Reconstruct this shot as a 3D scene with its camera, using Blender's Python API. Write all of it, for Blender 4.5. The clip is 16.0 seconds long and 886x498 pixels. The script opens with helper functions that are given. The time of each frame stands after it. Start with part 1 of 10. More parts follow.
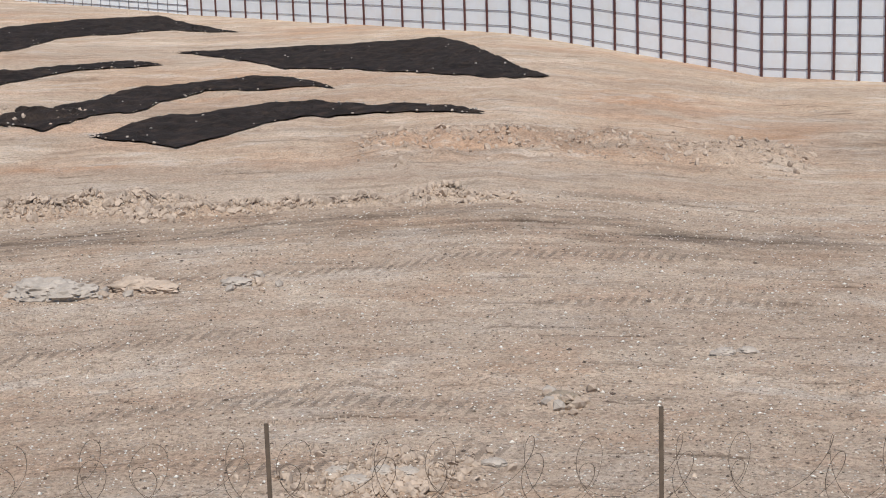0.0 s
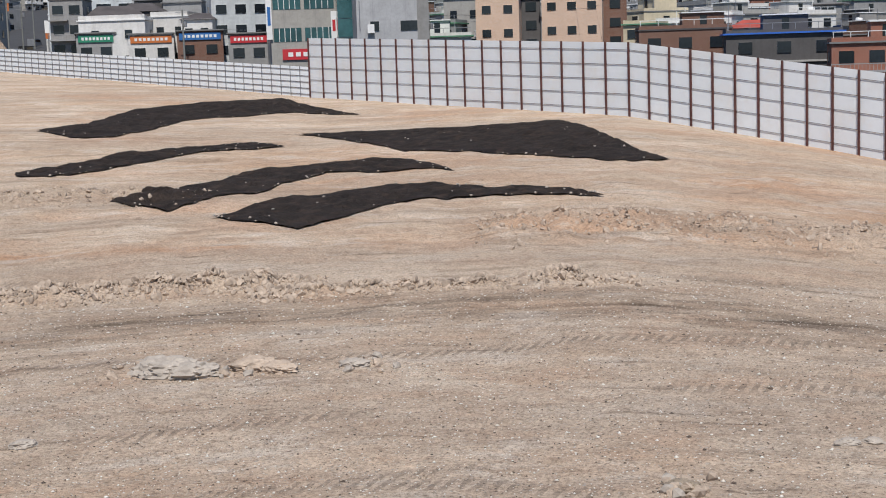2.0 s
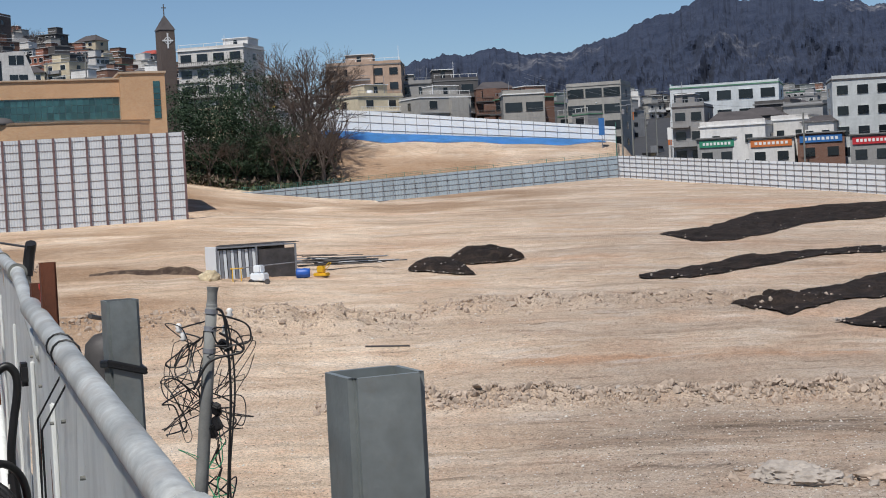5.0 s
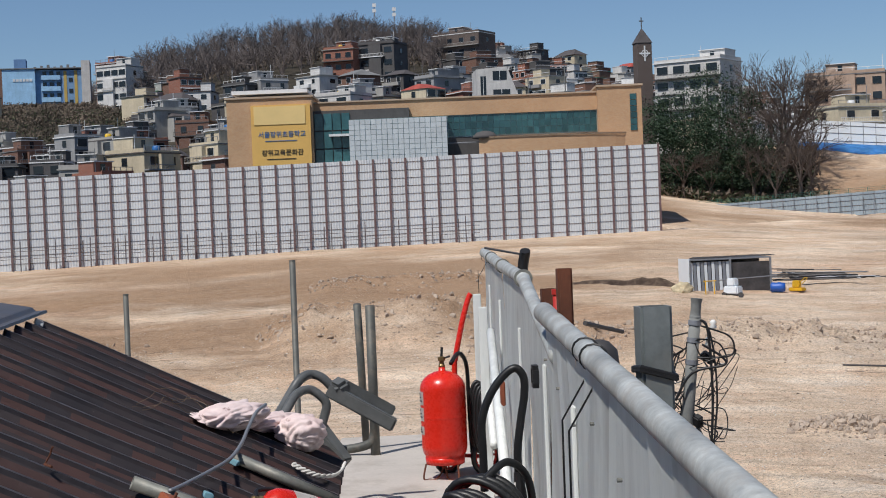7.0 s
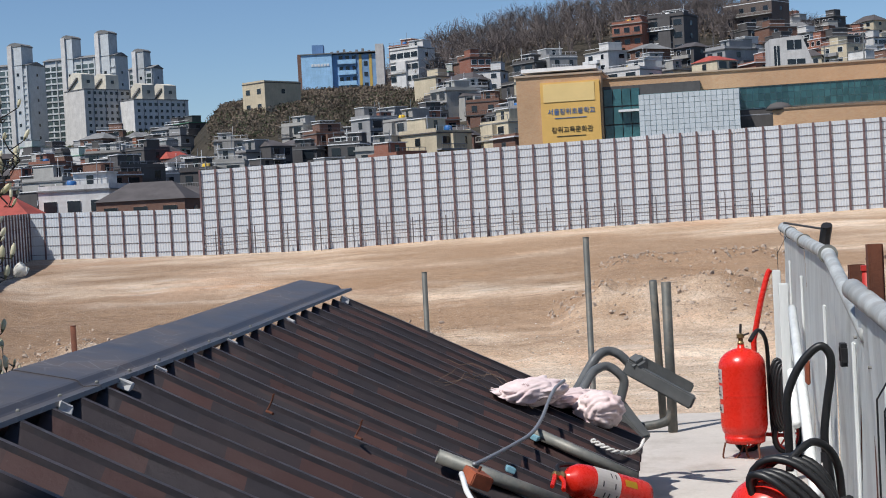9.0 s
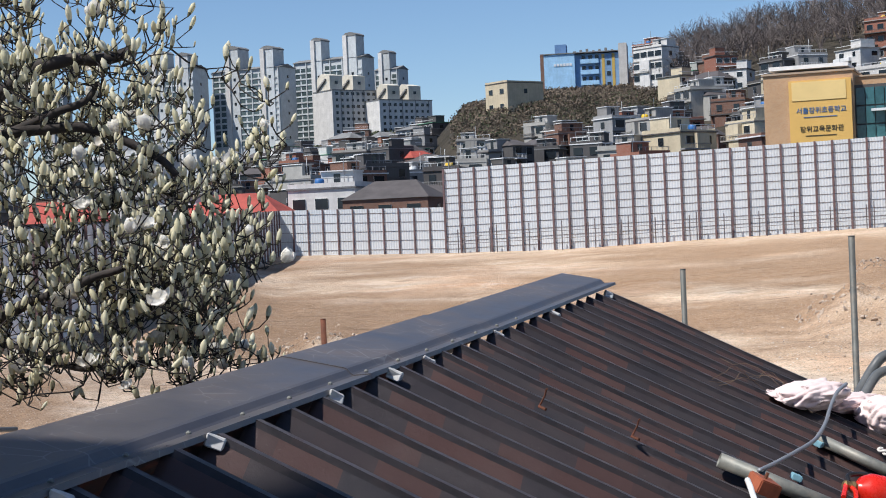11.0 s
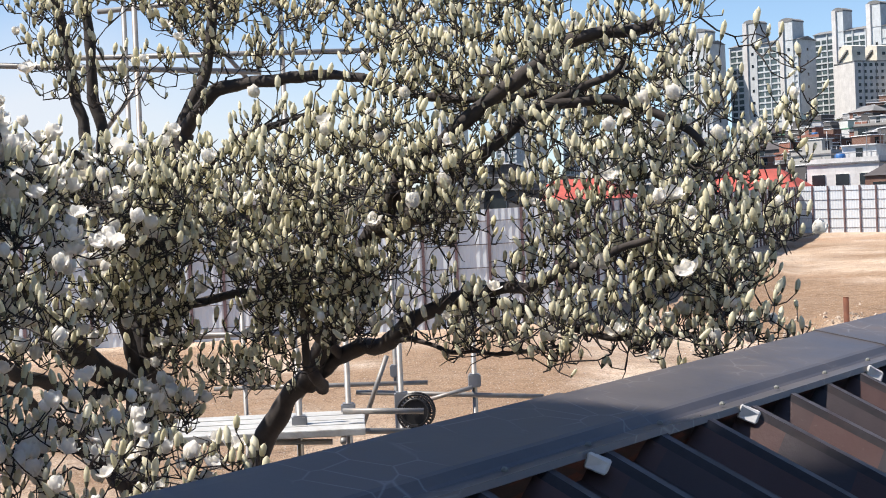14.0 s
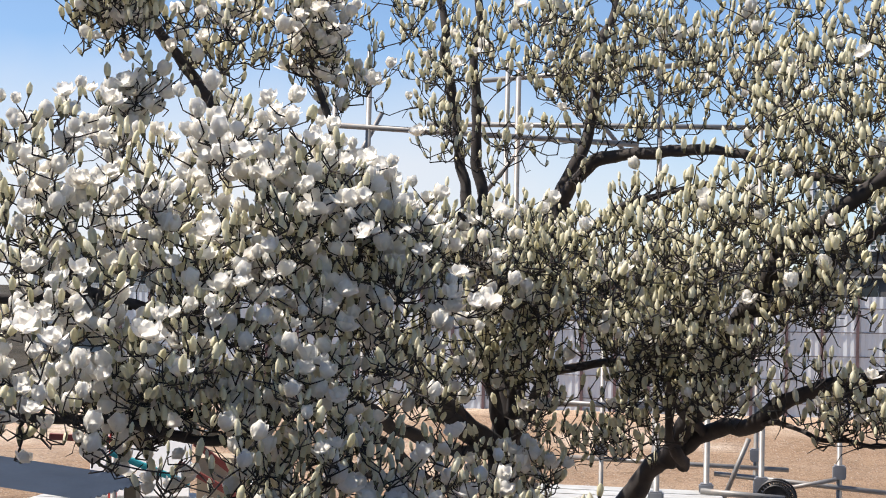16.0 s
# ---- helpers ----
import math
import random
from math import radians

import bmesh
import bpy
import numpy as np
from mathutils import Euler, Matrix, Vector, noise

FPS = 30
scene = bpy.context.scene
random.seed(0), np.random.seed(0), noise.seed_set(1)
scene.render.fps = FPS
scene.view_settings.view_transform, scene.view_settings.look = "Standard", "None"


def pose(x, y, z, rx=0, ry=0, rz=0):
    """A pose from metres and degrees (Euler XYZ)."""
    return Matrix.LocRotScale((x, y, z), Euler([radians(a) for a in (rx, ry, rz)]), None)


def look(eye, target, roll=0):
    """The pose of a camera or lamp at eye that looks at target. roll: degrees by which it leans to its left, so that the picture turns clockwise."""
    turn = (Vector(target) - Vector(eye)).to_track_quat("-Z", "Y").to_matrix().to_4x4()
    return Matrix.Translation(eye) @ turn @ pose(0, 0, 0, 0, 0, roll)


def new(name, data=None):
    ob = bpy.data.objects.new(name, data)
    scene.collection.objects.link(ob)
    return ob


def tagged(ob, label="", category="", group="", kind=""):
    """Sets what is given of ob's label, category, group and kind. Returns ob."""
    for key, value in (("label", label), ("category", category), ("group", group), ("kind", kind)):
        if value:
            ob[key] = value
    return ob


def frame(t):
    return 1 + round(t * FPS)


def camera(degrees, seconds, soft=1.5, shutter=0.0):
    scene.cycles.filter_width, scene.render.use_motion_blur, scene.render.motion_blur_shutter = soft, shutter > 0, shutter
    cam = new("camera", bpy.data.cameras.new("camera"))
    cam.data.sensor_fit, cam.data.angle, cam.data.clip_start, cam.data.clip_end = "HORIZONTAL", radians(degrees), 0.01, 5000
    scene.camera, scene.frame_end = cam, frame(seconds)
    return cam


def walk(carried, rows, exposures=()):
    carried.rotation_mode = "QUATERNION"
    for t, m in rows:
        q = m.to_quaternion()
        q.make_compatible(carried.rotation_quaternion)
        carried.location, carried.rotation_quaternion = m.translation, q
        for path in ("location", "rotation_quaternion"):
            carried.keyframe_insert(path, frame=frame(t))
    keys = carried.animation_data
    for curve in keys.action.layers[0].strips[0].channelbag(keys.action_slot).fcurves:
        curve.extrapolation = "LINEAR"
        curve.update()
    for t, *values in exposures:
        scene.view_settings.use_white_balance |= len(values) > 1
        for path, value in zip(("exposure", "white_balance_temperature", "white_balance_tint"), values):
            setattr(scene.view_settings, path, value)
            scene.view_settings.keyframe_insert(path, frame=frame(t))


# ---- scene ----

# ================= camera and its walk =================
# seconds, eye x y z, heading (degrees to the left of +y), pitch, roll
WAY = [
    (0.0, 0.305, 0.277, 9.963, 1.409, -10.381, -1.795),
    (0.5, 0.306, 0.280, 9.963, 1.724, -10.030, -1.561),
    (1.0, 0.292, 0.276, 9.968, 2.457, -9.443, -1.392),
    (1.5, 0.266, 0.279, 9.984, 4.667, -8.699, -1.599),
    (2.0, 0.266, 0.265, 10.021, 5.822, -7.148, -1.863),
    (2.5, 0.243, 0.224, 10.034, 9.281, -5.316, -2.214),
    (3.0, 0.217, 0.187, 10.036, 13.342, -5.049, -2.706),
    (3.2, 0.201, 0.183, 10.036, 15.064, -4.924, -3.008),
    (5.3, 0.063, 0.022, 10.013, 31.175, -1.449, -2.778),
    (5.5, 0.047, 0.001, 10.021, 32.704, -0.764, -2.669),
    (6.0, 0.006, -0.011, 10.020, 37.405, -0.618, -2.483),
    (6.5, -0.011, -0.026, 10.016, 42.039, -0.525, -2.344),
    (7.0, -0.001, -0.001, 10.012, 46.788, -0.975, -2.251),
    (7.5, 0.018, 0.017, 10.010, 48.130, -1.437, -2.264),
    (8.0, 0.017, 0.019, 10.014, 48.221, -1.750, -2.403),
    (8.5, 0.015, -0.011, 10.021, 51.335, -1.651, -2.824),
    (9.0, -0.000, -0.040, 10.018, 57.885, -1.362, -3.048),
    (9.2, -0.019, -0.052, 10.015, 60.066, -1.252, -3.039),
    (11.3, -0.325, -0.016, 9.975, 68.616, -0.801, -2.347),
    (11.5, -0.324, -0.026, 9.975, 70.092, -0.701, -2.212),
    (12.0, -0.332, -0.054, 9.973, 73.421, -0.531, -1.866),
    (12.5, -0.349, -0.068, 9.969, 74.245, -0.277, -1.766),
    (13.0, -0.361, -0.074, 9.960, 74.923, -0.225, -1.979),
    (13.5, -0.378, -0.068, 9.956, 78.837, -0.705, -2.211),
    (14.0, -0.380, -0.047, 9.957, 86.567, -0.962, -2.456),
    (14.5, -0.378, -0.047, 9.962, 90.172, -0.202, -2.006),
    (15.0, -0.361, -0.063, 9.954, 95.483, 1.692, -1.602),
    (15.5, -0.359, -0.075, 9.947, 97.859, 2.038, -0.920),
    (16.0, -0.367, -0.092, 9.947, 100.276, 1.970, 1.323),
]


def eye_pose(x, y, z, head, pitch, roll):
    return pose(x, y, z, 90 + pitch, 0, head) @ pose(0, 0, 0, 0, 0, roll)


cam = camera(32.92, 16.0, soft=1.0)
walk(cam, [(row[0], eye_pose(*row[1:])) for row in WAY], exposures=[(0.0, -0.08, 6500, 10), (3.0, -0.12, 6450, 10), (7.0, -0.25, 6400, 10), (8.0, -0.03, 6330, 10), (9.2, 0.0, 6300, 10), (11.3, 0.30, 6350, 10), (13.0, 0.38, 6500, 10), (14.5, 0.86, 6750, 12), (15.2, 0.84, 6750, 12), (16.0, 0.70, 6750, 12)])

# ================= sky and sun =================
SUN_AZ, SUN_EL = -172.0, 58.0   # heading as in WAY, height
world = bpy.data.worlds.new("sky")
scene.world = world
world.use_nodes = True
wn = world.node_tree
wn.nodes.clear()
sky = wn.nodes.new("ShaderNodeTexSky")
sky.sky_type = "NISHITA"
sky.sun_disc = False
sky.altitude = 900
sky.sun_elevation = radians(SUN_EL)
sky.sun_rotation = radians(-SUN_AZ)
sky.air_density, sky.dust_density, sky.ozone_density = 1.0, 0.3, 5.5
bg = wn.nodes.new("ShaderNodeBackground")
bg.inputs["Strength"].default_value = 0.096
wo = wn.nodes.new("ShaderNodeOutputWorld")
# a thin white cloud bank lies low over the western horizon


def world_math(op, a, b=None, clamp=False):
    n = wn.nodes.new("ShaderNodeMath")
    n.operation, n.use_clamp = op, clamp
    for sock, v in zip(n.inputs, (a, b)):
        if isinstance(v, (int, float)):
            sock.default_value = v
        elif v is not None:
            wn.links.new(v, sock)
    return n.outputs[0]


way_out = wn.nodes.new("ShaderNodeTexCoord").outputs["Generated"]
way_xyz = wn.nodes.new("ShaderNodeSeparateXYZ")
wn.links.new(way_out, way_xyz.inputs[0])
cloud_noise = wn.nodes.new("ShaderNodeTexNoise")
cloud_noise.inputs["Scale"].default_value, cloud_noise.inputs["Detail"].default_value = 5.0, 5.0
wn.links.new(way_out, cloud_noise.inputs["Vector"])
west = world_math("ADD", world_math("MULTIPLY", way_xyz.outputs[0], -0.93), world_math("MULTIPLY", way_xyz.outputs[1], -0.36))
west = world_math("MULTIPLY", world_math("SUBTRACT", west, 0.86), 8.0, True)
low = world_math("ADD", world_math("MULTIPLY", way_xyz.outputs[2], -11.0), 1.75)
low = world_math("ADD", low, world_math("MULTIPLY", world_math("SUBTRACT", cloud_noise.outputs["Fac"], 0.5), 1.4), True)
cloud_mix = wn.nodes.new("ShaderNodeMix")
cloud_mix.data_type = "RGBA"
wn.links.new(world_math("MULTIPLY", west, world_math("MULTIPLY", low, 0.85)), cloud_mix.inputs["Factor"])
wn.links.new(sky.outputs["Color"], cloud_mix.inputs["A"])
cloud_mix.inputs["B"].default_value = (5.2, 5.5, 6.0, 1.0)
wn.links.new(cloud_mix.outputs["Result"], bg.inputs["Color"])
wn.links.new(bg.outputs["Background"], wo.inputs["Surface"])
sun_data = bpy.data.lights.new("sun", "SUN")
sun_data.energy, sun_data.angle, sun_data.color = 5.0, radians(0.53), (1.0, 0.955, 0.89)
sun_lamp = new("sun", sun_data)
sun_way = Vector((-math.sin(radians(SUN_AZ)) * math.cos(radians(SUN_EL)), math.cos(radians(SUN_AZ)) * math.cos(radians(SUN_EL)), math.sin(radians(SUN_EL))))
sun_lamp.matrix_world = look(sun_way * 50, (0, 0, 0))

# ================= materials =================
def shader(name, build):
    m = bpy.data.materials.new(name)
    m.use_nodes = True
    nt = m.node_tree
    b = nt.nodes["Principled BSDF"]
    build(nt, b)
    return m


def rgb(c):
    return (*c, 1.0)


def noise_node(nt, vec, scale, detail=4.0, rough=0.6):
    n = nt.nodes.new("ShaderNodeTexNoise")
    n.inputs["Scale"].default_value, n.inputs["Detail"].default_value, n.inputs["Roughness"].default_value = scale, detail, rough
    if vec is not None:
        nt.links.new(vec, n.inputs["Vector"])
    return n.outputs["Fac"]


def ramp(nt, fac, stops):
    r = nt.nodes.new("ShaderNodeValToRGB")
    while len(r.color_ramp.elements) < len(stops):
        r.color_ramp.elements.new(0.5)
    for e, (p, c) in zip(r.color_ramp.elements, stops):
        e.position, e.color = p, rgb(c)
    nt.links.new(fac, r.inputs["Fac"])
    return r.outputs["Color"]


def mix(nt, fac, a, b, mode="MIX"):
    n = nt.nodes.new("ShaderNodeMix")
    n.data_type, n.blend_type = "RGBA", mode
    for sock, v in ((n.inputs["Factor"], fac), (n.inputs["A"], a), (n.inputs["B"], b)):
        if isinstance(v, (int, float)):
            sock.default_value = v
        elif isinstance(v, tuple):
            sock.default_value = rgb(v)
        else:
            nt.links.new(v, sock)
    return n.outputs["Result"]


def bump(nt, b, height, strength, dist):
    n = nt.nodes.new("ShaderNodeBump")
    n.inputs["Strength"].default_value, n.inputs["Distance"].default_value = strength, dist
    nt.links.new(height, n.inputs["Height"])
    nt.links.new(n.outputs["Normal"], b.inputs["Normal"])


def math_node(nt, op, a, b=None):
    n = nt.nodes.new("ShaderNodeMath")
    n.operation = op
    for sock, v in zip(n.inputs, (a, b)):
        if v is None:
            continue
        if isinstance(v, (int, float)):
            sock.default_value = v
        else:
            nt.links.new(v, sock)
    return n.outputs[0]


def plain(name, col, rough=0.7, metal=0.0, vary=0.25, big=1.0, small=18.0, bumps=0.25, rand=0.0, dirt=None):
    """A surface of one colour with grain at two scales, wear, and an optional change from piece to piece."""
    def build(nt, b):
        tc = nt.nodes.new("ShaderNodeTexCoord").outputs["Object"]
        f1 = noise_node(nt, tc, big, 5)
        f2 = noise_node(nt, tc, small, 3)
        dark = tuple(c * (1 - vary) for c in col)
        light = tuple(min(1.0, c * (1 + vary * 0.7)) for c in col)
        c1 = ramp(nt, f1, [(0.3, dark), (0.7, light)])
        g = ramp(nt, f2, [(0.25, (1 - vary, 1 - vary, 1 - vary)), (0.7, (1, 1, 1))])
        c = mix(nt, 0.7, c1, g, "MULTIPLY")
        if dirt:
            c = mix(nt, math_node(nt, "MULTIPLY", ramp(nt, noise_node(nt, tc, big * 2.3, 6, 0.7), [(0.48, (0, 0, 0)), (0.68, (1, 1, 1))]), 0.75), c, dirt)
        if rand:
            oi = nt.nodes.new("ShaderNodeObjectInfo").outputs["Random"]
            c = mix(nt, 1.0, c, ramp(nt, oi, [(0.0, (1 - rand,) * 3), (1.0, (1.0, 1.0, 1.0))]), "MULTIPLY")
        nt.links.new(c, b.inputs["Base Color"])
        rr = nt.nodes.new("ShaderNodeMapRange")
        rr.inputs["To Min"].default_value, rr.inputs["To Max"].default_value = max(0.05, rough - 0.12), min(1.0, rough + 0.12)
        nt.links.new(f2, rr.inputs["Value"])
        nt.links.new(rr.outputs["Result"], b.inputs["Roughness"])
        b.inputs["Metallic"].default_value = metal
        if bumps:
            bump(nt, b, f2, bumps, 0.3 / small)
    return shader(name, build)


M_WHITE_PANEL = plain("white fence panel", (0.75, 0.79, 0.82), 0.45, 0, 0.05, 0.12, 2.0, 0.05, dirt=(0.70, 0.69, 0.67))
M_GREY_PANEL = plain("pale ribbed barrier panel", (0.64, 0.675, 0.70), 0.5, 0, 0.06, 0.12, 3.0, 0.05, rand=0.10)
M_BLUE_PANEL = plain("grey blue fence panel", (0.33, 0.40, 0.45), 0.5, 0, 0.1, 0.3, 3.0, 0.05, rand=0.15)
M_BROWN_POST = plain("red-brown painted steel", (0.10, 0.035, 0.03), 0.6, 0, 0.3, 1.0, 8.0, 0.1)
M_DARK_POST = plain("dark painted steel post", (0.17, 0.105, 0.105), 0.6, 0, 0.3, 1.0, 8.0, 0.1)
M_PIPE = plain("grey galvanised pipe", (0.27, 0.28, 0.30), 0.5, 0.4, 0.2, 2.0, 20.0, 0.1)
M_BLUE_TARP = plain("blue tarpaulin", (0.09, 0.34, 0.74), 0.5, 0, 0.2, 0.4, 2.0, 0.3)
M_GREEN_NET = plain("green mesh fence", (0.06, 0.22, 0.17), 0.7, 0, 0.2, 0.5, 5.0, 0.1)


# ================= small building helpers =================
def mesh_of(name, bm, mats, smooth=False):
    me = bpy.data.meshes.new(name)
    bm.to_mesh(me)
    bm.free()
    for m in (mats if isinstance(mats, (list, tuple)) else [mats]):
        me.materials.append(m)
    if smooth:
        me.polygons.foreach_set("use_smooth", [True] * len(me.polygons))
    return me


def part(name, bm, material, parent=None, label="", smooth=False):
    ob = new(name, mesh_of(name, bm, material, smooth))
    if parent is not None:
        ob.parent = parent
    if label:
        ob["label"] = label
    return ob


def share(name, me, parent, m):
    ob = new(name, me)
    ob.parent = parent
    ob.matrix_local = m
    return ob


def thing(name, m, label, category, group="", kind=""):
    ob = new(name)
    ob.empty_display_size = 0.1
    ob.matrix_world = m
    return tagged(ob, label, category, group, kind)


def add_box(bm, x0, x1, y0, y1, z0, z1, m=None):
    """An upright box; returns its vertices."""
    vs = [bm.verts.new(p) for p in ((x0, y0, z0), (x1, y0, z0), (x1, y1, z0), (x0, y1, z0), (x0, y0, z1), (x1, y0, z1), (x1, y1, z1), (x0, y1, z1))]
    for f in ((3, 2, 1, 0), (4, 5, 6, 7), (0, 1, 5, 4), (1, 2, 6, 5), (2, 3, 7, 6), (3, 0, 4, 7)):
        bm.faces.new([vs[i] for i in f])
    if m is not None:
        for v in vs:
            v.co = m @ v.co
    return vs


def box_bm(x0, x1, y0, y1, z0, z1, bevel=0.0):
    bm = bmesh.new()
    add_box(bm, x0, x1, y0, y1, z0, z1)
    if bevel:
        bmesh.ops.bevel(bm, geom=bm.edges[:], offset=bevel, segments=2, affect="EDGES")
    return bm


def add_tube(bm, pts, radii, sides=8, cap=True):
    """A tube along points, with a radius at each."""
    pts = [Vector(p) for p in pts]
    if isinstance(radii, (int, float)):
        radii = [radii] * len(pts)
    rings, side = [], None
    for i, p in enumerate(pts):
        way = (pts[min(i + 1, len(pts) - 1)] - pts[max(i - 1, 0)])
        way = way.normalized() if way.length > 1e-9 else Vector((0, 0, 1))
        if side is None:
            side = way.orthogonal().normalized()
        side = side - way * side.dot(way)
        side = side.normalized() if side.length > 1e-6 else way.orthogonal().normalized()
        up = way.cross(side)
        rings.append([bm.verts.new(p + (side * math.cos(a) + up * math.sin(a)) * radii[i]) for a in (2 * math.pi * k / sides for k in range(sides))])
    for a, b in zip(rings, rings[1:]):
        for k in range(sides):
            bm.faces.new((a[k], a[(k + 1) % sides], b[(k + 1) % sides], b[k]))
    if cap:
        bm.faces.new(rings[0][::-1])
        bm.faces.new(rings[-1])
    return rings


def tube_bm(pts, radii, sides=8, cap=True):
    bm = bmesh.new()
    add_tube(bm, pts, radii, sides, cap)
    return bm


def smooth_path(pts, steps=8):
    """Catmull-Rom through points."""
    pts = [Vector(p) for p in pts]
    out = []
    for i in range(len(pts) - 1):
        a, b, c, d = pts[max(i - 1, 0)], pts[i], pts[i + 1], pts[min(i + 2, len(pts) - 1)]
        for k in range(steps):
            t = k / steps
            out.append(0.5 * (2 * b + (c - a) * t + (2 * a - 5 * b + 4 * c - d) * t * t + (3 * b - a - 3 * c + d) * t ** 3))
    return out + [pts[-1]]


def lathe_bm(profile, sides=20):
    """A turned body about z from (radius, z) pairs."""
    bm = bmesh.new()
    rings = [[bm.verts.new((r * math.cos(2 * math.pi * k / sides), r * math.sin(2 * math.pi * k / sides), z)) for k in range(sides)] for r, z in profile]
    for a, b in zip(rings, rings[1:]):
        for k in range(sides):
            bm.faces.new((a[k], a[(k + 1) % sides], b[(k + 1) % sides], b[k]))
    bm.faces.new(rings[0][::-1])
    bm.faces.new(rings[-1])
    return bm

# ================= ground =================
def hash2(ix, iy, seed):
    h = (ix * 374761393 + iy * 668265263 + seed * 362437) & 0x7FFFFFFF
    h = ((h ^ (h >> 13)) * 1274126177) & 0x7FFFFFFF
    return ((h ^ (h >> 16)) & 0xFFFF) / 65535.0


def vnoise(x, y, seed=0):
    """Smooth value noise, 0 to 1."""
    ix, iy = np.floor(x).astype(np.int64), np.floor(y).astype(np.int64)
    fx, fy = x - ix, y - iy
    fx, fy = fx * fx * (3 - 2 * fx), fy * fy * (3 - 2 * fy)
    a, b = hash2(ix, iy, seed), hash2(ix + 1, iy, seed)
    c, d = hash2(ix, iy + 1, seed), hash2(ix + 1, iy + 1, seed)
    return (a + (b - a) * fx) * (1 - fy) + (c + (d - c) * fx) * fy


def fbm(x, y, seed=0, octaves=4):
    out, amp, tot = 0.0, 1.0, 0.0
    for o in range(octaves):
        out, tot = out + amp * vnoise(x * 2 ** o + 17.3 * o, y * 2 ** o - 9.1 * o, seed + o), tot + amp
        amp *= 0.5
    return out / tot


# heading, distance and height of the site's edge all round the eye
EDGE_AZ = np.array([-180.0, -60.0, -40.0, -15.3, -10.8, -1.4, 10.6, 22.2, 30.7, 38.5, 51.6, 63.0, 66.9, 73.3, 77.3, 82.3, 90.0, 100.0, 120.0, 180.0])
EDGE_D = np.array([60.0, 80.0, 105.0, 116.0, 122.0, 140.0, 185.0, 240.0, 205.0, 165.0, 160.0, 164.0, 165.0, 171.0, 122.0, 82.0, 83.0, 86.0, 80.0, 60.0])
EDGE_Z = np.array([0.5, 0.5, 1.0, 1.04, 1.2, 4.4, 6.1, 10.7, 8.95, 8.35, 7.75, 6.82, 6.86, 7.28, 6.6, 4.4, 4.3, 4.2, 3.5, 0.5])


# heading and apparent height of the town's skyline
RIDGE_AZ = np.array([-60, -20, 10, 22, 30, 36.4, 40, 43, 47, 51, 54, 56, 58.3, 60, 63, 66, 70, 73, 76, 85, 120.0])
RIDGE_EL = np.array([0.3, 1.3, 2.1, 2.5, 2.9, 3.8, 4.9, 5.7, 6.7, 7.0, 6.7, 6.3, 5.7, 4.8, 4.4, 3.7, 3.5, 2.8, 1.3, 0.3, 0.2])


def around(az, values):
    return np.interp(az, EDGE_AZ, values)


def ground_base(x, y):
    """The lie of the land without its small bumps."""
    x, y = np.asarray(x, float), np.asarray(y, float)
    d = np.hypot(x, y)
    az = np.degrees(np.arctan2(-x, y))
    de, ze = around(az, EDGE_D), around(az, EDGE_Z)
    u = np.clip((d - 30) / (de - 30), 0, 1)
    z = 0.5 + (ze - 0.5) * u ** 1.15
    # down or up to the terrace fence, the bank above it, and the town's slopes
    k = np.clip((d - de) / np.maximum(238 - de, 1), 0, 1) * ((az > 22) & (az < 42))
    z = z + k * (np.interp(az, [22.2, 30.7, 38.5, 42], [10.65, 8.6, 7.7, 7.6]) - ze)
    rise = np.interp(az, [20.9, 21.9, 23, 27, 33, 39, 42], [0.0, 6.0, 7.2, 9.7, 13.4, 12.5, 0.0])
    t = np.clip((d - 241) / 28, 0, 1)
    z = z + rise * t ** 1.1
    dr = np.interp(az, [60, 66], [560.0, 690.0])
    zr = 10 + dr * np.tan(np.radians(np.interp(az, RIDGE_AZ, RIDGE_EL)))
    t = np.clip((d - de - 35) / (dr - de - 35), 0, 1)
    hill = (zr - ze) * t ** 1.05 * np.where(d > dr, np.clip(1 - (d - dr) / 900, 0, 1), 1.0)
    z = np.maximum(z, np.where(d > de + 35, ze + hill, -99.0))
    # the spur with its cliff below the blue school
    cliff = np.interp(d, [398, 416, 440, 468, 560], [33.0, 41.5, 45.5, 51.0, 51.5])
    return z + np.interp(az, [57.6, 59.0, 63.2, 66.0, 67.6], [0.0, 1.0, 1.0, 0.8, 0.0]) * np.maximum(0.0, np.where(d > 398, cliff, -99.0) - z) * np.clip((760 - d) / 150, 0, 1)


BERMS = [  # heading from, to, distance, width, height of the rough earth banks on the site
    (-2.0, 13.0, 57.6, 0.8, 0.26), (10.0, 34.0, 59.4, 1.0, 0.42), (-13.0, 4.5, 73.0, 3.6, 0.55), (30.0, 46.0, 84.0, 3.0, 0.7), (44.0, 54.0, 92.0, 6.0, 1.5), (58.0, 74.0, 84.0, 9.0, 0.9),
    (14.0, 30.0, 88.0, 2.5, 0.35), (44.0, 52.0, 120.0, 3.0, 0.8)]


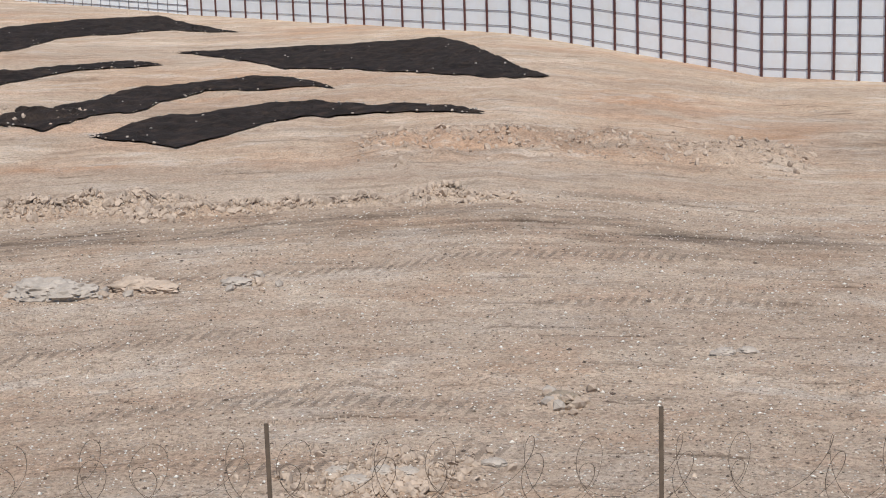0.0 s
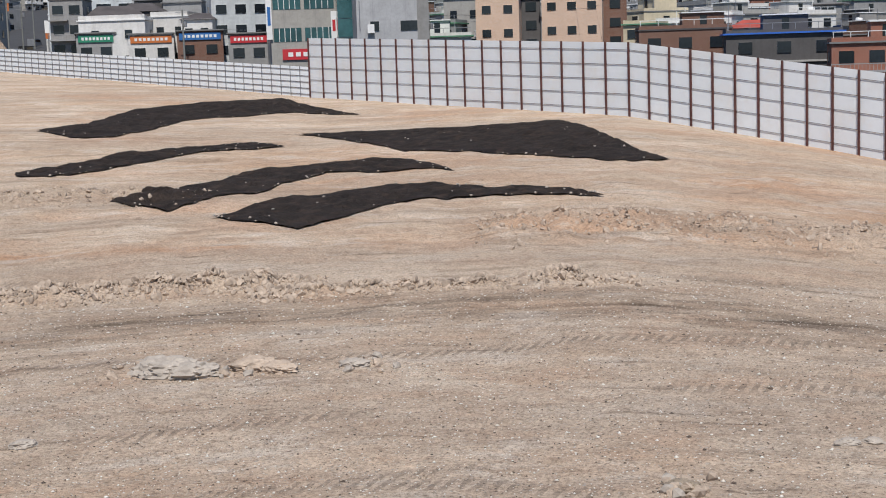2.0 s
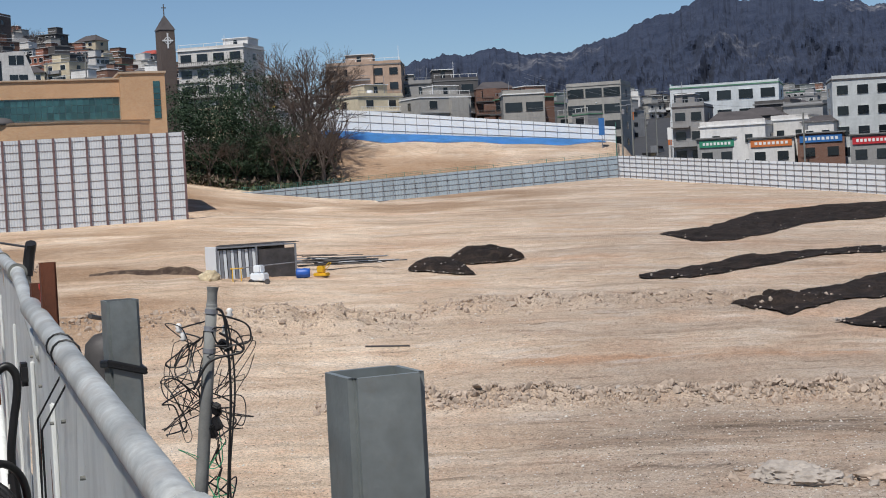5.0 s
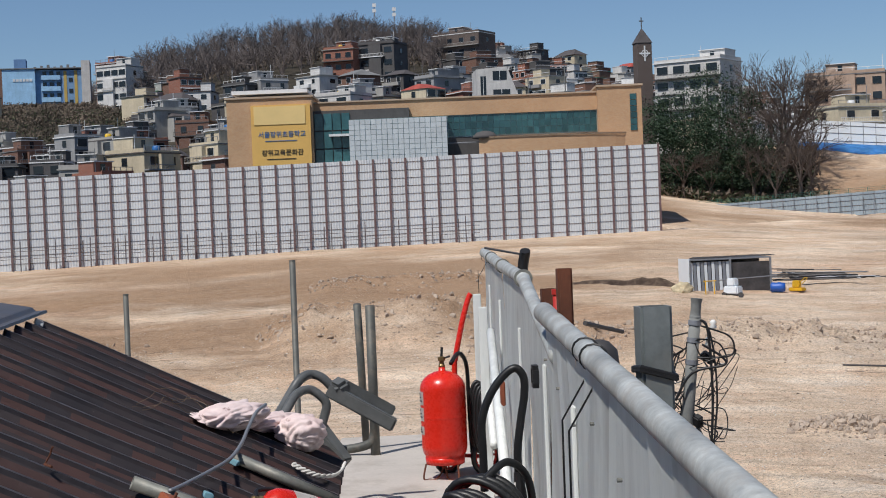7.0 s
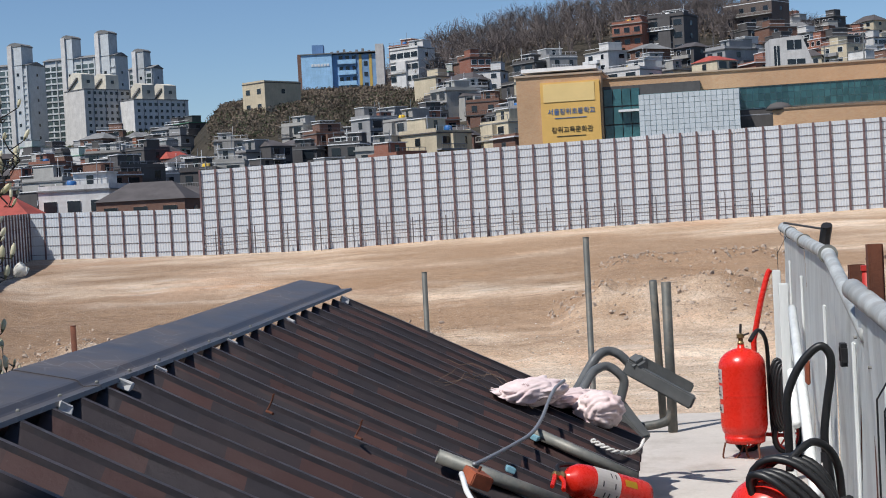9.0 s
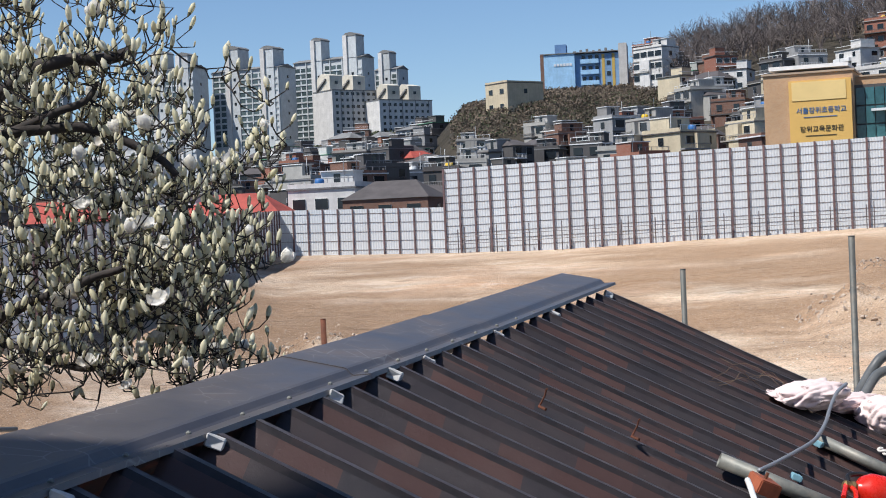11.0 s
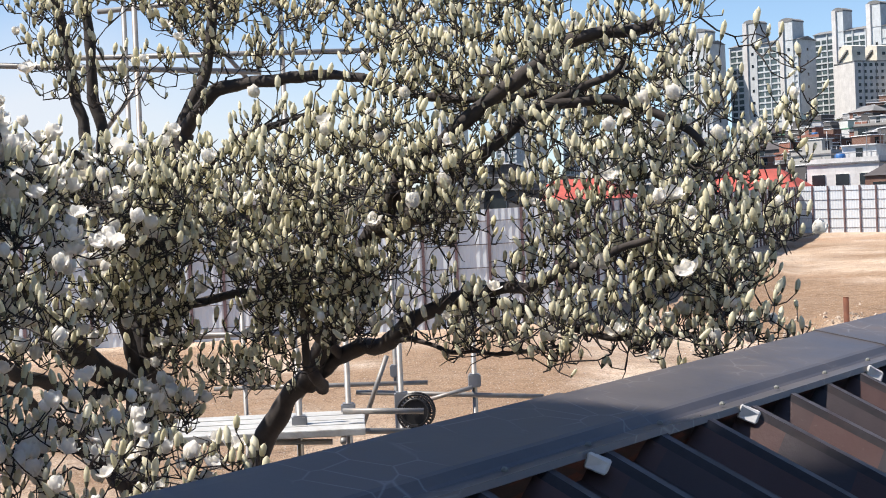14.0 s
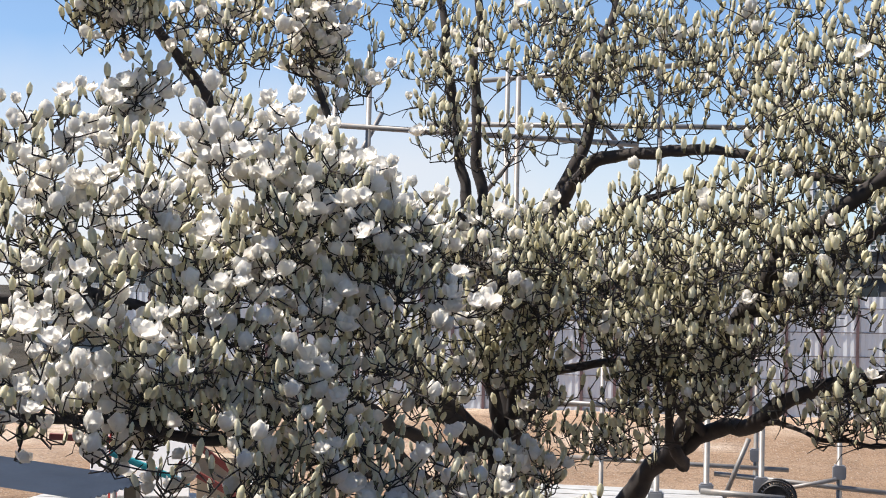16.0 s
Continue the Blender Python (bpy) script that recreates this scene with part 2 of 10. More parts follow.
def berm_amount(az, d):
    """How much each place belongs to one of the rough banks, and its height."""
    amount, height = 0.0 * d, 0.0 * d
    for a0, a1, dist, width, high in BERMS:
        wob = dist + 1.2 * (vnoise(az / 2.3 + dist, az * 0 + 1.0, 5) - 0.5)
        f = np.exp(-((d - wob) / width) ** 2) * np.clip((az - a0) / 2, 0, 1) * np.clip((a1 - az) / 2, 0, 1)
        amount = np.maximum(amount, f)
        height = np.maximum(height, f * high * (0.5 + vnoise(az / 0.9, az * 0 + dist, 8)))
    return amount, height


def ground_z(x, y):
    x, y = np.asarray(x, float), np.asarray(y, float)
    d = np.hypot(x, y)
    az = np.degrees(np.arctan2(-x, y))
    inside = np.clip((around(az, EDGE_D) - d) / 6, 0, 1) * np.clip((d - 14) / 10, 0, 1)
    z = ground_base(x, y)
    amount, height = berm_amount(az, d)
    fine = fbm(x / 0.9, y / 0.9, 17, 4) - 0.5
    near = np.clip((70 - d) / 40, 0, 1)
    mid = np.clip((d - 55) / 30, 0, 1) * np.clip((150 - d) / 40, 0.25, 1)
    sweep = d + 9 * (fbm(x / 45, y / 45, 21, 2) - 0.5)
    lanes = (fbm(sweep / 0.9, az / 9, 29, 3) - 0.5) * np.clip(fbm(sweep / 14, az / 12, 47, 2) * 4 - 1.6, 0, 1)
    z = z + inside * ((fbm(x / 26, y / 26, 3, 3) - 0.5) * 0.7 + (fbm(x / 3.4, y / 3.4, 7, 4) - 0.5) * (0.22 + 0.30 * mid) + height + fine * (0.08 + 0.10 * near + 0.10 * mid + 0.85 * amount)
                     + 0.10 * lanes * (0.4 + near))
    return z


def build_ground():
    az = np.radians(np.concatenate([np.arange(-180, -22, 4.0), np.arange(-22, 112, 0.18), np.arange(112, 180, 4.0)]))
    rad = np.concatenate([[0.5], np.geomspace(6, 20, 14), np.geomspace(20.3, 250, 330), np.arange(251.2, 277, 1.4), np.geomspace(280, 1200, 54), np.geomspace(1300, 4600, 12)])
    R, T = np.meshgrid(rad, az, indexing="ij")
    X, Y = -R * np.sin(T), R * np.cos(T)
    Z = ground_z(X, Y)
    n, m = R.shape
    idx = np.arange(n * m).reshape(n, m)
    nxt = np.roll(idx, -1, axis=1)
    quads = np.stack([idx[:-1], idx[1:], nxt[1:], nxt[:-1]], -1).reshape(-1, 4)
    me = bpy.data.meshes.new("ground")
    me.vertices.add(n * m)
    me.vertices.foreach_set("co", np.stack([X, Y, Z], -1).ravel())
    me.loops.add(quads.size)
    me.loops.foreach_set("vertex_index", quads[:, ::-1].ravel())
    me.polygons.add(len(quads))
    me.polygons.foreach_set("loop_start", np.arange(0, quads.size, 4))
    me.polygons.foreach_set("use_smooth", np.ones(len(quads), bool))
    D = R.ravel()
    A = np.degrees(T.ravel())
    x, y = X.ravel(), Y.ravel()
    outside = np.clip((D - around(A, EDGE_D) - 2) / 3, 0, 1) * np.where((A > 20) & (A < 40) & (D < 275), 0, 1)
    att = me.attributes.new("outside", "FLOAT", "POINT")
    att.data.foreach_set("value", outside)
    def put(name, values):
        me.attributes.new(name, "FLOAT", "POINT").data.foreach_set("value", values.astype(np.float32))

    # tracks that machines have driven round the slope, damp ground, rough banks, bands of other soil
    sweep = D + 9 * (fbm(x / 45, y / 45, 21, 2) - 0.5)
    drive = fbm(sweep / 0.55, A / 5, 33, 3)
    zone = fbm(sweep / 22, A / 14, 43, 2)
    put("drive", np.clip((drive - 0.56) * 5, 0, 1) * np.clip((zone - 0.40) * 5, 0, 1))
    wet = 1.15 * np.exp(-((D - 52.6 - 1.2 * np.sin(A / 7)) / 2.7) ** 2) * np.clip((30 - A) / 10, 0, 1) * np.clip((A + 18) / 4, 0, 1) * 0.75
    wet = np.maximum(wet, np.exp(-((D - 118) / 16) ** 2) * np.exp(-((A - 53) / 6.5) ** 2) * np.clip(fbm(sweep / 6, A / 5, 61, 3) * 3.2 - 1.0, 0, 1))
    wet = np.maximum(wet, np.exp(-((D - 100) / 14) ** 2) * np.exp(-((A - 68) / 6) ** 2) * np.clip(fbm(sweep / 4, A / 4, 62, 3) * 3 - 0.8, 0, 1) * 1.0)
    wet = np.maximum(wet, np.exp(-((D - 215) / 14) ** 2) * np.exp(-((A - 33) / 5) ** 2) * 0.7)
    wet = np.maximum(wet, 1.6 * np.exp(-((D - 50.6) / 0.5) ** 2) * np.exp(-((A + 4.7) / 0.9) ** 2))
    wet = np.maximum(wet, np.exp(-((D - 80) / 6) ** 2) * np.exp(-((A + 15) / 3) ** 2) * 0.7)
    put("wet", np.clip(wet * (0.55 + 0.9 * (fbm(x / 2.2, y / 2.2, 71, 4) - 0.25)), 0, 1))
    amount, _ = berm_amount(A, D)
    put("rough", np.clip(amount, 0, 1))
    put("sweep", sweep)
    put("arc", np.radians(A) * D)
    put("far", np.clip((D - 38) / 45 + 0.75 * np.clip((A - 24) / 14, 0, 1), 0, 1))
    red = 0.7 * np.clip(fbm(sweep / 7, A / 6, 83, 3) * 4 - 2.2, 0, 1) * np.clip((D - 62) / 14, 0.12, 1)
    # red subsoil thrown up in front of the nets and smeared along the lane behind
    heap = np.exp(-((D - 73) / 4.5) ** 2) * np.clip((A + 12) / 5, 0, 1) * np.clip((6 - A) / 4, 0, 1) + 0.8 * np.exp(-((D - 68.5) / 1.6) ** 2) * np.clip((A - 2) / 4, 0, 1) * np.clip((30 - A) / 6, 0, 1)
    heap = heap + 0.9 * np.exp(-((D - 92) / 9) ** 2) * np.exp(-((A + 7) / 5) ** 2)
    heap = heap + 0.8 * np.exp(-((D - 102) / 18) ** 2) * np.exp(-((A - 8) / 6) ** 2)
    red = np.maximum(red, heap * np.clip(fbm(sweep / 2.2, A / 2.5, 87, 4) * 3.2 - 0.75, 0, 1))
    put("red", np.clip(red, 0, 1))
    cleat = np.zeros_like(D)
    for dist, half, a0, a1 in ((29.0, 0.42, -3.0, 12.0), (31.6, 0.42, -2.0, 10.5), (33.6, 0.3, 3.0, 16.0), (41.0, 0.4, -14.0, -2.0), (38.6, 0.35, 8.0, 21.0), (47.0, 0.45, -10.0, 24.0), (66.0, 0.6, 36.0, 60.0), (70.0, 0.6, 34.0, 58.0), (63.0, 0.5, 20.0, 34.0)):
        mid = dist + 0.9 * np.sin(A / 6 + dist)
        cleat = np.maximum(cleat, np.clip(1.4 - np.abs(D - mid) / half, 0, 1) * np.clip((A - a0) / 2, 0, 1) * np.clip((a1 - A) / 2, 0, 1))
    put("cleat", cleat)
    # soil tone by heading from the eye, set to fit the brightness in view
    put("heading_tone", np.clip((A - 22) / 12, 0, 1) * (1 - 0.9 * np.clip((A - 62) / 10, 0, 1)))
    damp = np.clip((A - 34) / 8, 0, 1) * np.clip((82 - A) / 6, 0, 1) * np.clip((D - 72) / 14, 0, 1) * np.clip((around(A, EDGE_D) - D) / 14, 0.15, 1)
    damp = damp * np.clip(fbm(sweep / 9, A / 7, 131, 4) * 4.2 - 1.12, 0, 1)
    damp = np.maximum(damp, np.clip((A - 22) / 4, 0, 1) * np.clip((46 - A) / 4, 0, 1) * np.clip((D - 165) / 25, 0, 1) * np.clip(fbm(sweep / 8, A / 5, 137, 3) * 4 - 1.6, 0, 1))
    damp = np.maximum(damp, np.clip((A - 76) / 6, 0, 1) * np.clip((D - 12) / 8, 0, 1) * np.clip((around(A, EDGE_D) - D) / 10, 0, 1) * np.clip(fbm(x / 6, y / 6, 151, 4) * 3.2 - 0.5, 0, 1))
    put("damp", damp)
    me.update()
    me.validate()
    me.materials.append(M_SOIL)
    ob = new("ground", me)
    return tagged(ob, "bare sandy building site soil with machine tracks", "ground", kind="structure")


def soil(nt, b):
    def attr(name):
        a = nt.nodes.new("ShaderNodeAttribute")
        a.attribute_name = name
        return a.outputs["Fac"]

    def along(across, length):
        """Noise drawn out along the lanes."""
        c = nt.nodes.new("ShaderNodeCombineXYZ")
        nt.links.new(math_node(nt, "MULTIPLY", attr("sweep"), across), c.inputs[0])
        nt.links.new(math_node(nt, "MULTIPLY", attr("arc"), length), c.inputs[1])
        return c.outputs[0]
    tc = nt.nodes.new("ShaderNodeTexCoord").outputs["Object"]
    f1 = noise_node(nt, tc, 0.16, 8, 0.70)
    f2 = noise_node(nt, tc, 1.7, 8, 0.80)
    f3 = noise_node(nt, tc, 9.0, 4, 0.8)
    lane = noise_node(nt, along(1.7, 0.16), 1.0, 5, 0.62)
    broad = noise_node(nt, along(0.16, 0.012), 1.0, 4, 0.6)
    v = nt.nodes.new("ShaderNodeTexVoronoi")
    v.inputs["Scale"].default_value = 4.2
    nt.links.new(tc, v.inputs["Vector"])
    grey = ramp(nt, f1, [(0.30, (0.475, 0.37, 0.283)), (0.50, (0.57, 0.465, 0.37)), (0.66, (0.65, 0.555, 0.455))])
    tan = ramp(nt, f1, [(0.30, (0.455, 0.345, 0.25)), (0.50, (0.60, 0.485, 0.375)), (0.64, (0.71, 0.61, 0.50))])
    c = mix(nt, attr("far"), grey, tan)
    c = mix(nt, math_node(nt, "MULTIPLY", attr("red"), 0.8), c, (0.49, 0.265, 0.145))
    # patches of redder subsoil and of pale trodden dust
    patch = noise_node(nt, along(0.42, 0.17), 1.0, 7, 0.66)
    c = mix(nt, ramp(nt, patch, [(0.51, (0, 0, 0)), (0.60, (0.55, 0.55, 0.55))]), c, (0.53, 0.37, 0.265))
    c = mix(nt, ramp(nt, patch, [(0.38, (0.6, 0.6, 0.6)), (0.46, (0, 0, 0))]), c, (0.66, 0.60, 0.535))
    c = mix(nt, ramp(nt, broad, [(0.42, (0.5, 0.5, 0.5)), (0.60, (0, 0, 0))]), c, (0.42, 0.345, 0.28))
    c = mix(nt, math_node(nt, "MULTIPLY", attr("rough"), 0.35), c, (0.45, 0.37, 0.295))
    c = mix(nt, math_node(nt, "MULTIPLY", attr("drive"), 0.5), c, (0.24, 0.185, 0.14))
    streak = ramp(nt, lane, [(0.42, (1, 1, 1)), (0.60, (0.35, 0.35, 0.35))])
    c = mix(nt, mix(nt, 1.0, mix(nt, attr("wet"), (0, 0, 0), (1, 1, 1)), streak, "MULTIPLY"), c, (0.14, 0.108, 0.084))
    c = mix(nt, math_node(nt, "MULTIPLY", attr("damp"), 0.85), c, (0.27, 0.18, 0.115))
    # wheel lanes, grit and pale stones; the clods' relief shading is put into the colour
    c = mix(nt, 1.0, c, ramp(nt, lane, [(0.30, (0.56, 0.53, 0.50)), (0.40, (1.03, 1.02, 1.01)), (0.72, (1.10, 1.10, 1.09))]), "MULTIPLY")
    c = mix(nt, 1.0, c, ramp(nt, f2, [(0.36, (0.80, 0.77, 0.745)), (0.475, (1.02, 1.01, 1.0)), (0.62, (1.14, 1.13, 1.12))]), "MULTIPLY")
    c = mix(nt, 1.0, c, ramp(nt, f3, [(0.38, (0.70, 0.68, 0.66)), (0.46, (1.02, 1.02, 1.02)), (0.58, (1.26, 1.26, 1.25))]), "MULTIPLY")
    stone = mix(nt, 1.0, ramp(nt, v.outputs["Distance"], [(0.0, (1, 1, 1)), (0.16, (1, 1, 1)), (0.22, (0, 0, 0))]), ramp(nt, v.outputs["Color"], [(0.80, (0, 0, 0)), (0.86, (0.8, 0.8, 0.8))]), "MULTIPLY")
    c = mix(nt, stone, c, (0.60, 0.57, 0.53))
    # dark specks painted into the colour as shadows of small stones
    shadow_speck = nt.nodes.new("ShaderNodeTexVoronoi")
    shadow_speck.inputs["Scale"].default_value = 2.6
    nt.links.new(tc, shadow_speck.inputs["Vector"])
    dark = mix(nt, 1.0, ramp(nt, shadow_speck.outputs["Distance"], [(0.0, (1, 1, 1)), (0.12, (1, 1, 1)), (0.24, (0, 0, 0))]), ramp(nt, shadow_speck.outputs["Color"], [(0.66, (0, 0, 0)), (0.76, (0.75, 0.75, 0.75))]), "MULTIPLY")
    c = mix(nt, dark, c, (0.27, 0.21, 0.165))
    # grit: small stones proud of the soil, pale or dark, thickest where machines have turned it over
    grit = nt.nodes.new("ShaderNodeTexVoronoi")
    grit.inputs["Scale"].default_value = 8.5
    nt.links.new(tc, grit.inputs["Vector"])
    grain = ramp(nt, grit.outputs["Distance"], [(0.0, (1, 1, 1)), (0.22, (0.75, 0.75, 0.75)), (0.34, (0, 0, 0))])
    kept = ramp(nt, grit.outputs["Color"], [(0.46, (0, 0, 0)), (0.52, (1, 1, 1))])
    grain = mix(nt, 1.0, grain, kept, "MULTIPLY")
    tone = ramp(nt, grit.outputs["Color"], [(0.5, (0.36, 0.27, 0.20)), (0.62, (0.52, 0.44, 0.36)), (0.78, (0.72, 0.67, 0.60))])
    c = mix(nt, math_node(nt, "MULTIPLY", grain, 0.85), c, tone)
    wave = math_node(nt, "SINE", math_node(nt, "ADD", math_node(nt, "MULTIPLY", attr("arc"), 17.0), math_node(nt, "ADD", math_node(nt, "MULTIPLY", attr("sweep"), 5.0), math_node(nt, "MULTIPLY", f1, 6.0))))
    notch = math_node(nt, "MULTIPLY", math_node(nt, "MULTIPLY", math_node(nt, "GREATER_THAN", wave, 0.15), attr("cleat")), math_node(nt, "GREATER_THAN", f2, 0.44))
    # tread notches are darkened in the colour too, as the shade inside them
    c = mix(nt, math_node(nt, "MULTIPLY", notch, 0.62), c, (0.27, 0.215, 0.17))
    # brightness by heading is put into the soil colour
    c = mix(nt, 1.0, c, mix(nt, attr("heading_tone"), (0.80, 0.785, 0.78), (1.06, 1.025, 0.98)), "MULTIPLY")
    town = ramp(nt, f1, [(0.35, (0.028, 0.026, 0.020)), (0.65, (0.075, 0.064, 0.050))])
    c = mix(nt, attr("outside"), c, town)
    nt.links.new(c, b.inputs["Base Color"])
    b.inputs["Roughness"].default_value = 0.95
    b.inputs["Specular IOR Level"].default_value = 0.12
    h = math_node(nt, "ADD", math_node(nt, "MULTIPLY", f3, 0.35), math_node(nt, "MULTIPLY", f2, 0.7))
    h = math_node(nt, "ADD", h, math_node(nt, "MULTIPLY", grain, 0.30))
    h = math_node(nt, "ADD", h, math_node(nt, "MULTIPLY", lane, 0.35))
    h = math_node(nt, "SUBTRACT", h, math_node(nt, "MULTIPLY", notch, 0.25))
    bump(nt, b, h, 1.0, 0.20)


M_SOIL = shader("sandy soil", soil)
ground = build_ground()


# ================= things on the site =================
M_NET = plain("black shade netting", (0.040, 0.029, 0.024), 0.9, 0, 0.5, 0.5, 5.0, 0.9, dirt=(0.105, 0.070, 0.052))
M_STONE = plain("pale broken stone", (0.41, 0.36, 0.31), 0.9, 0, 0.25, 2.0, 14.0, 0.5)
M_CLOD = plain("dry earth clod", (0.47, 0.375, 0.295), 0.95, 0, 0.3, 2.0, 12.0, 0.6)
M_STEEL_DARK = plain("dark stacked steel", (0.085, 0.08, 0.08), 0.6, 0.3, 0.4, 1.0, 9.0, 0.2)
M_EARTH = plain("damp crumbling earth", (0.33, 0.27, 0.205), 0.95, 0, 0.45, 3.0, 14.0, 0.8, dirt=(0.16, 0.125, 0.09))
M_STAKE = plain("weathered steel stake", (0.15, 0.115, 0.085), 0.7, 0.2, 0.35, 4, 40, 0.2)
M_TARP_BLUE = plain("blue plastic drum", (0.02, 0.10, 0.42), 0.45, 0, 0.15, 2, 10, 0.05)
M_MACHINE = plain("yellow machine paint", (0.72, 0.42, 0.02), 0.5, 0, 0.2, 2, 12, 0.05)
M_SACK = plain("dusty woven sack", (0.55, 0.46, 0.30), 0.95, 0, 0.3, 3, 20, 0.4)


def pebble_paint(nt, b):
    isl = nt.nodes.new("ShaderNodeNewGeometry").outputs["Random Per Island"]
    tc = nt.nodes.new("ShaderNodeTexCoord").outputs["Object"]
    c = ramp(nt, isl, [(0.0, (0.10, 0.075, 0.06)), (0.20, (0.17, 0.125, 0.095)), (0.30, (0.47, 0.375, 0.295)), (0.60, (0.55, 0.46, 0.37)), (0.72, (0.72, 0.68, 0.61)), (1.0, (0.80, 0.77, 0.71))])
    c = mix(nt, 1.0, c, ramp(nt, noise_node(nt, tc, 30.0, 3), [(0.3, (0.8, 0.8, 0.8)), (0.7, (1.0, 1.0, 1.0))]), "MULTIPLY")
    nt.links.new(c, b.inputs["Base Color"])
    b.inputs["Roughness"].default_value = 0.9


M_PEBBLE = shader("loose stones of mixed tone", pebble_paint)


def polar0(az, d):
    return Vector((-d * math.sin(radians(az)), d * math.cos(radians(az)), 0.0))


def stone_bm(rng, size):
    bm = bmesh.new()
    bmesh.ops.create_icosphere(bm, subdivisions=1, radius=size)
    for v in bm.verts:
        v.co *= 1 + rng.uniform(-0.3, 0.25)
        v.co.z *= 0.7
    return bm


def resample(line, n):
    pts = np.array(line, float)
    s = np.r_[0, np.cumsum(np.hypot(*np.diff(pts, axis=0).T))]
    t = np.linspace(0, s[-1], n)
    return np.stack([np.interp(t, s, pts[:, 0]), np.interp(t, s, pts[:, 1])], -1)


def net_sheet(far, near, heap, seed):
    """Netting laid over a low earth heap between its far and near edges."""
    rng = random.Random(seed)
    n, m = 90, 16
    f, g = resample(far, n), resample(near, n)
    rows = []
    bm = bmesh.new()
    for j in range(m + 1):
        t = j / m
        q = f * (1 - t) + g * t
        wob = (fbm(q[:, 0] / 1.3 + seed, q[:, 1] / 1.3, 5, 3) - 0.5)
        edge = np.sin(np.linspace(0, math.pi, n)) ** 0.5 * math.sin(math.pi * t) ** 0.6
        q = q + wob[:, None] * 0.25
        z = ground_z(q[:, 0], q[:, 1]) + 0.10 + heap * edge * (0.7 + 0.6 * fbm(q[:, 0] / 3, q[:, 1] / 3, seed, 3)) + 0.45 * wob * edge + 0.10 * (fbm(q[:, 0] / 0.5, q[:, 1] / 2.5, 9, 2) - 0.5)
        rows.append([bm.verts.new((x, y, zz)) for (x, y), zz in zip(q, z)])
    for a, b in zip(rows, rows[1:]):
        for i in range(n - 1):
            bm.faces.new((a[i], b[i], b[i + 1], a[i + 1]))
    bmesh.ops.solidify(bm, geom=bm.faces[:], thickness=0.12)
    bmesh.ops.recalc_face_normals(bm, faces=bm.faces[:])
    pts = [rows[rng.randrange(1, m)][rng.randrange(2, n - 2)].co.copy() for _ in range(16)] + [rows[rng.choice((0, m))][rng.randrange(n)].co.copy() for _ in range(34)]
    th = thing("shade_net", Matrix.Identity(4), "black shade netting over an earth heap, held down by stones", "netting", "nets on the heaps")
    part("net", bm, M_NET, th)
    for p in pts:
        s = rng.choice((0.05, 0.06, 0.07, 0.08, 0.10))
        ob = part("stone", stone_bm(rng, s), M_STONE, th)
        ob.matrix_local = pose(p.x, p.y, p.z + s * 0.4, 0, 0, rng.uniform(0, 360))


net_sheet([(-19.5, 76.3), (-18.1, 82.2), (-15.9, 88.0), (-12.0, 91.9), (-8.5, 91.5), (-4.7, 88.9), (-1.5, 86.8), (0.9, 82.4)],
          [(-19.5, 76.3), (-16.9, 74.0), (-14.3, 72.9), (-13.3, 75.1), (-11.9, 79.1), (-9.4, 83.7), (-6.1, 85.0), (-2.7, 84.8), (0.9, 82.4)], 0.10, 1)
net_sheet([(-26.7, 81.5), (-25.1, 85.8), (-24.2, 93.2), (-22.3, 101.9), (-18.9, 104.8), (-15.0, 105.9), (-13.1, 106.7), (-8.9, 99.1)],
          [(-26.7, 81.5), (-24.8, 80.4), (-22.5, 78.4), (-21.4, 82.3), (-19.8, 87.2), (-19.3, 93.1), (-17.6, 99.5), (-14.5, 99.4), (-10.5, 100.4), (-8.9, 99.1)], 0.10, 2)
net_sheet([(-38.3, 97.4), (-36.4, 101.8), (-34.7, 109.8), (-31.7, 115.5), (-27.6, 121.9), (-24.2, 118.9)],
          [(-37.5, 95.4), (-34.8, 94.9), (-33.2, 99.7), (-31.1, 106.7), (-28.3, 113.1), (-24.2, 118.9)], 0.10, 3)
net_sheet([(-48.9, 129.5), (-46.7, 137.5), (-47.7, 155.7), (-44.6, 163.1), (-39.8, 170.5), (-36.2, 175.6), (-29.1, 162.5), (-23.0, 151.1)],
          [(-48.9, 129.5), (-43.4, 123.0), (-40.4, 124.8), (-39.0, 130.5), (-39.0, 142.2), (-35.0, 149.4), (-30.6, 156.9), (-23.0, 151.1)], 0.10, 4)
net_sheet([(-26.0, 131.9), (-21.4, 133.5), (-16.4, 133.6), (-11.4, 133.5), (-7.0, 134.3), (-2.8, 136.6), (0.1, 126.8), (3.1, 111.9), (5.4, 103.2)],
          [(-26.0, 131.9), (-20.7, 125.9), (-16.0, 116.1), (-11.7, 112.5), (-6.6, 109.8), (-2.5, 105.7), (2.8, 101.5), (5.4, 102.2)], 0.10, 5)
net_sheet([(-57.2, 98.1), (-58.0, 102.0), (-58.3, 104.2), (-56.5, 104.0), (-54.5, 101.5)], [(-56.8, 97.4), (-54.3, 96.7), (-52.5, 96.6), (-50.7, 96.8)], 0.75, 6)
net_sheet([(-58.0, 106.0), (-58.6, 109.0), (-57.2, 109.6), (-54.3, 108.3), (-51.8, 107.3)], [(-55.9, 103.8), (-54.2, 103.4), (-53.0, 104.0), (-52.4, 105.4), (-51.8, 107.3)], 0.9, 7)


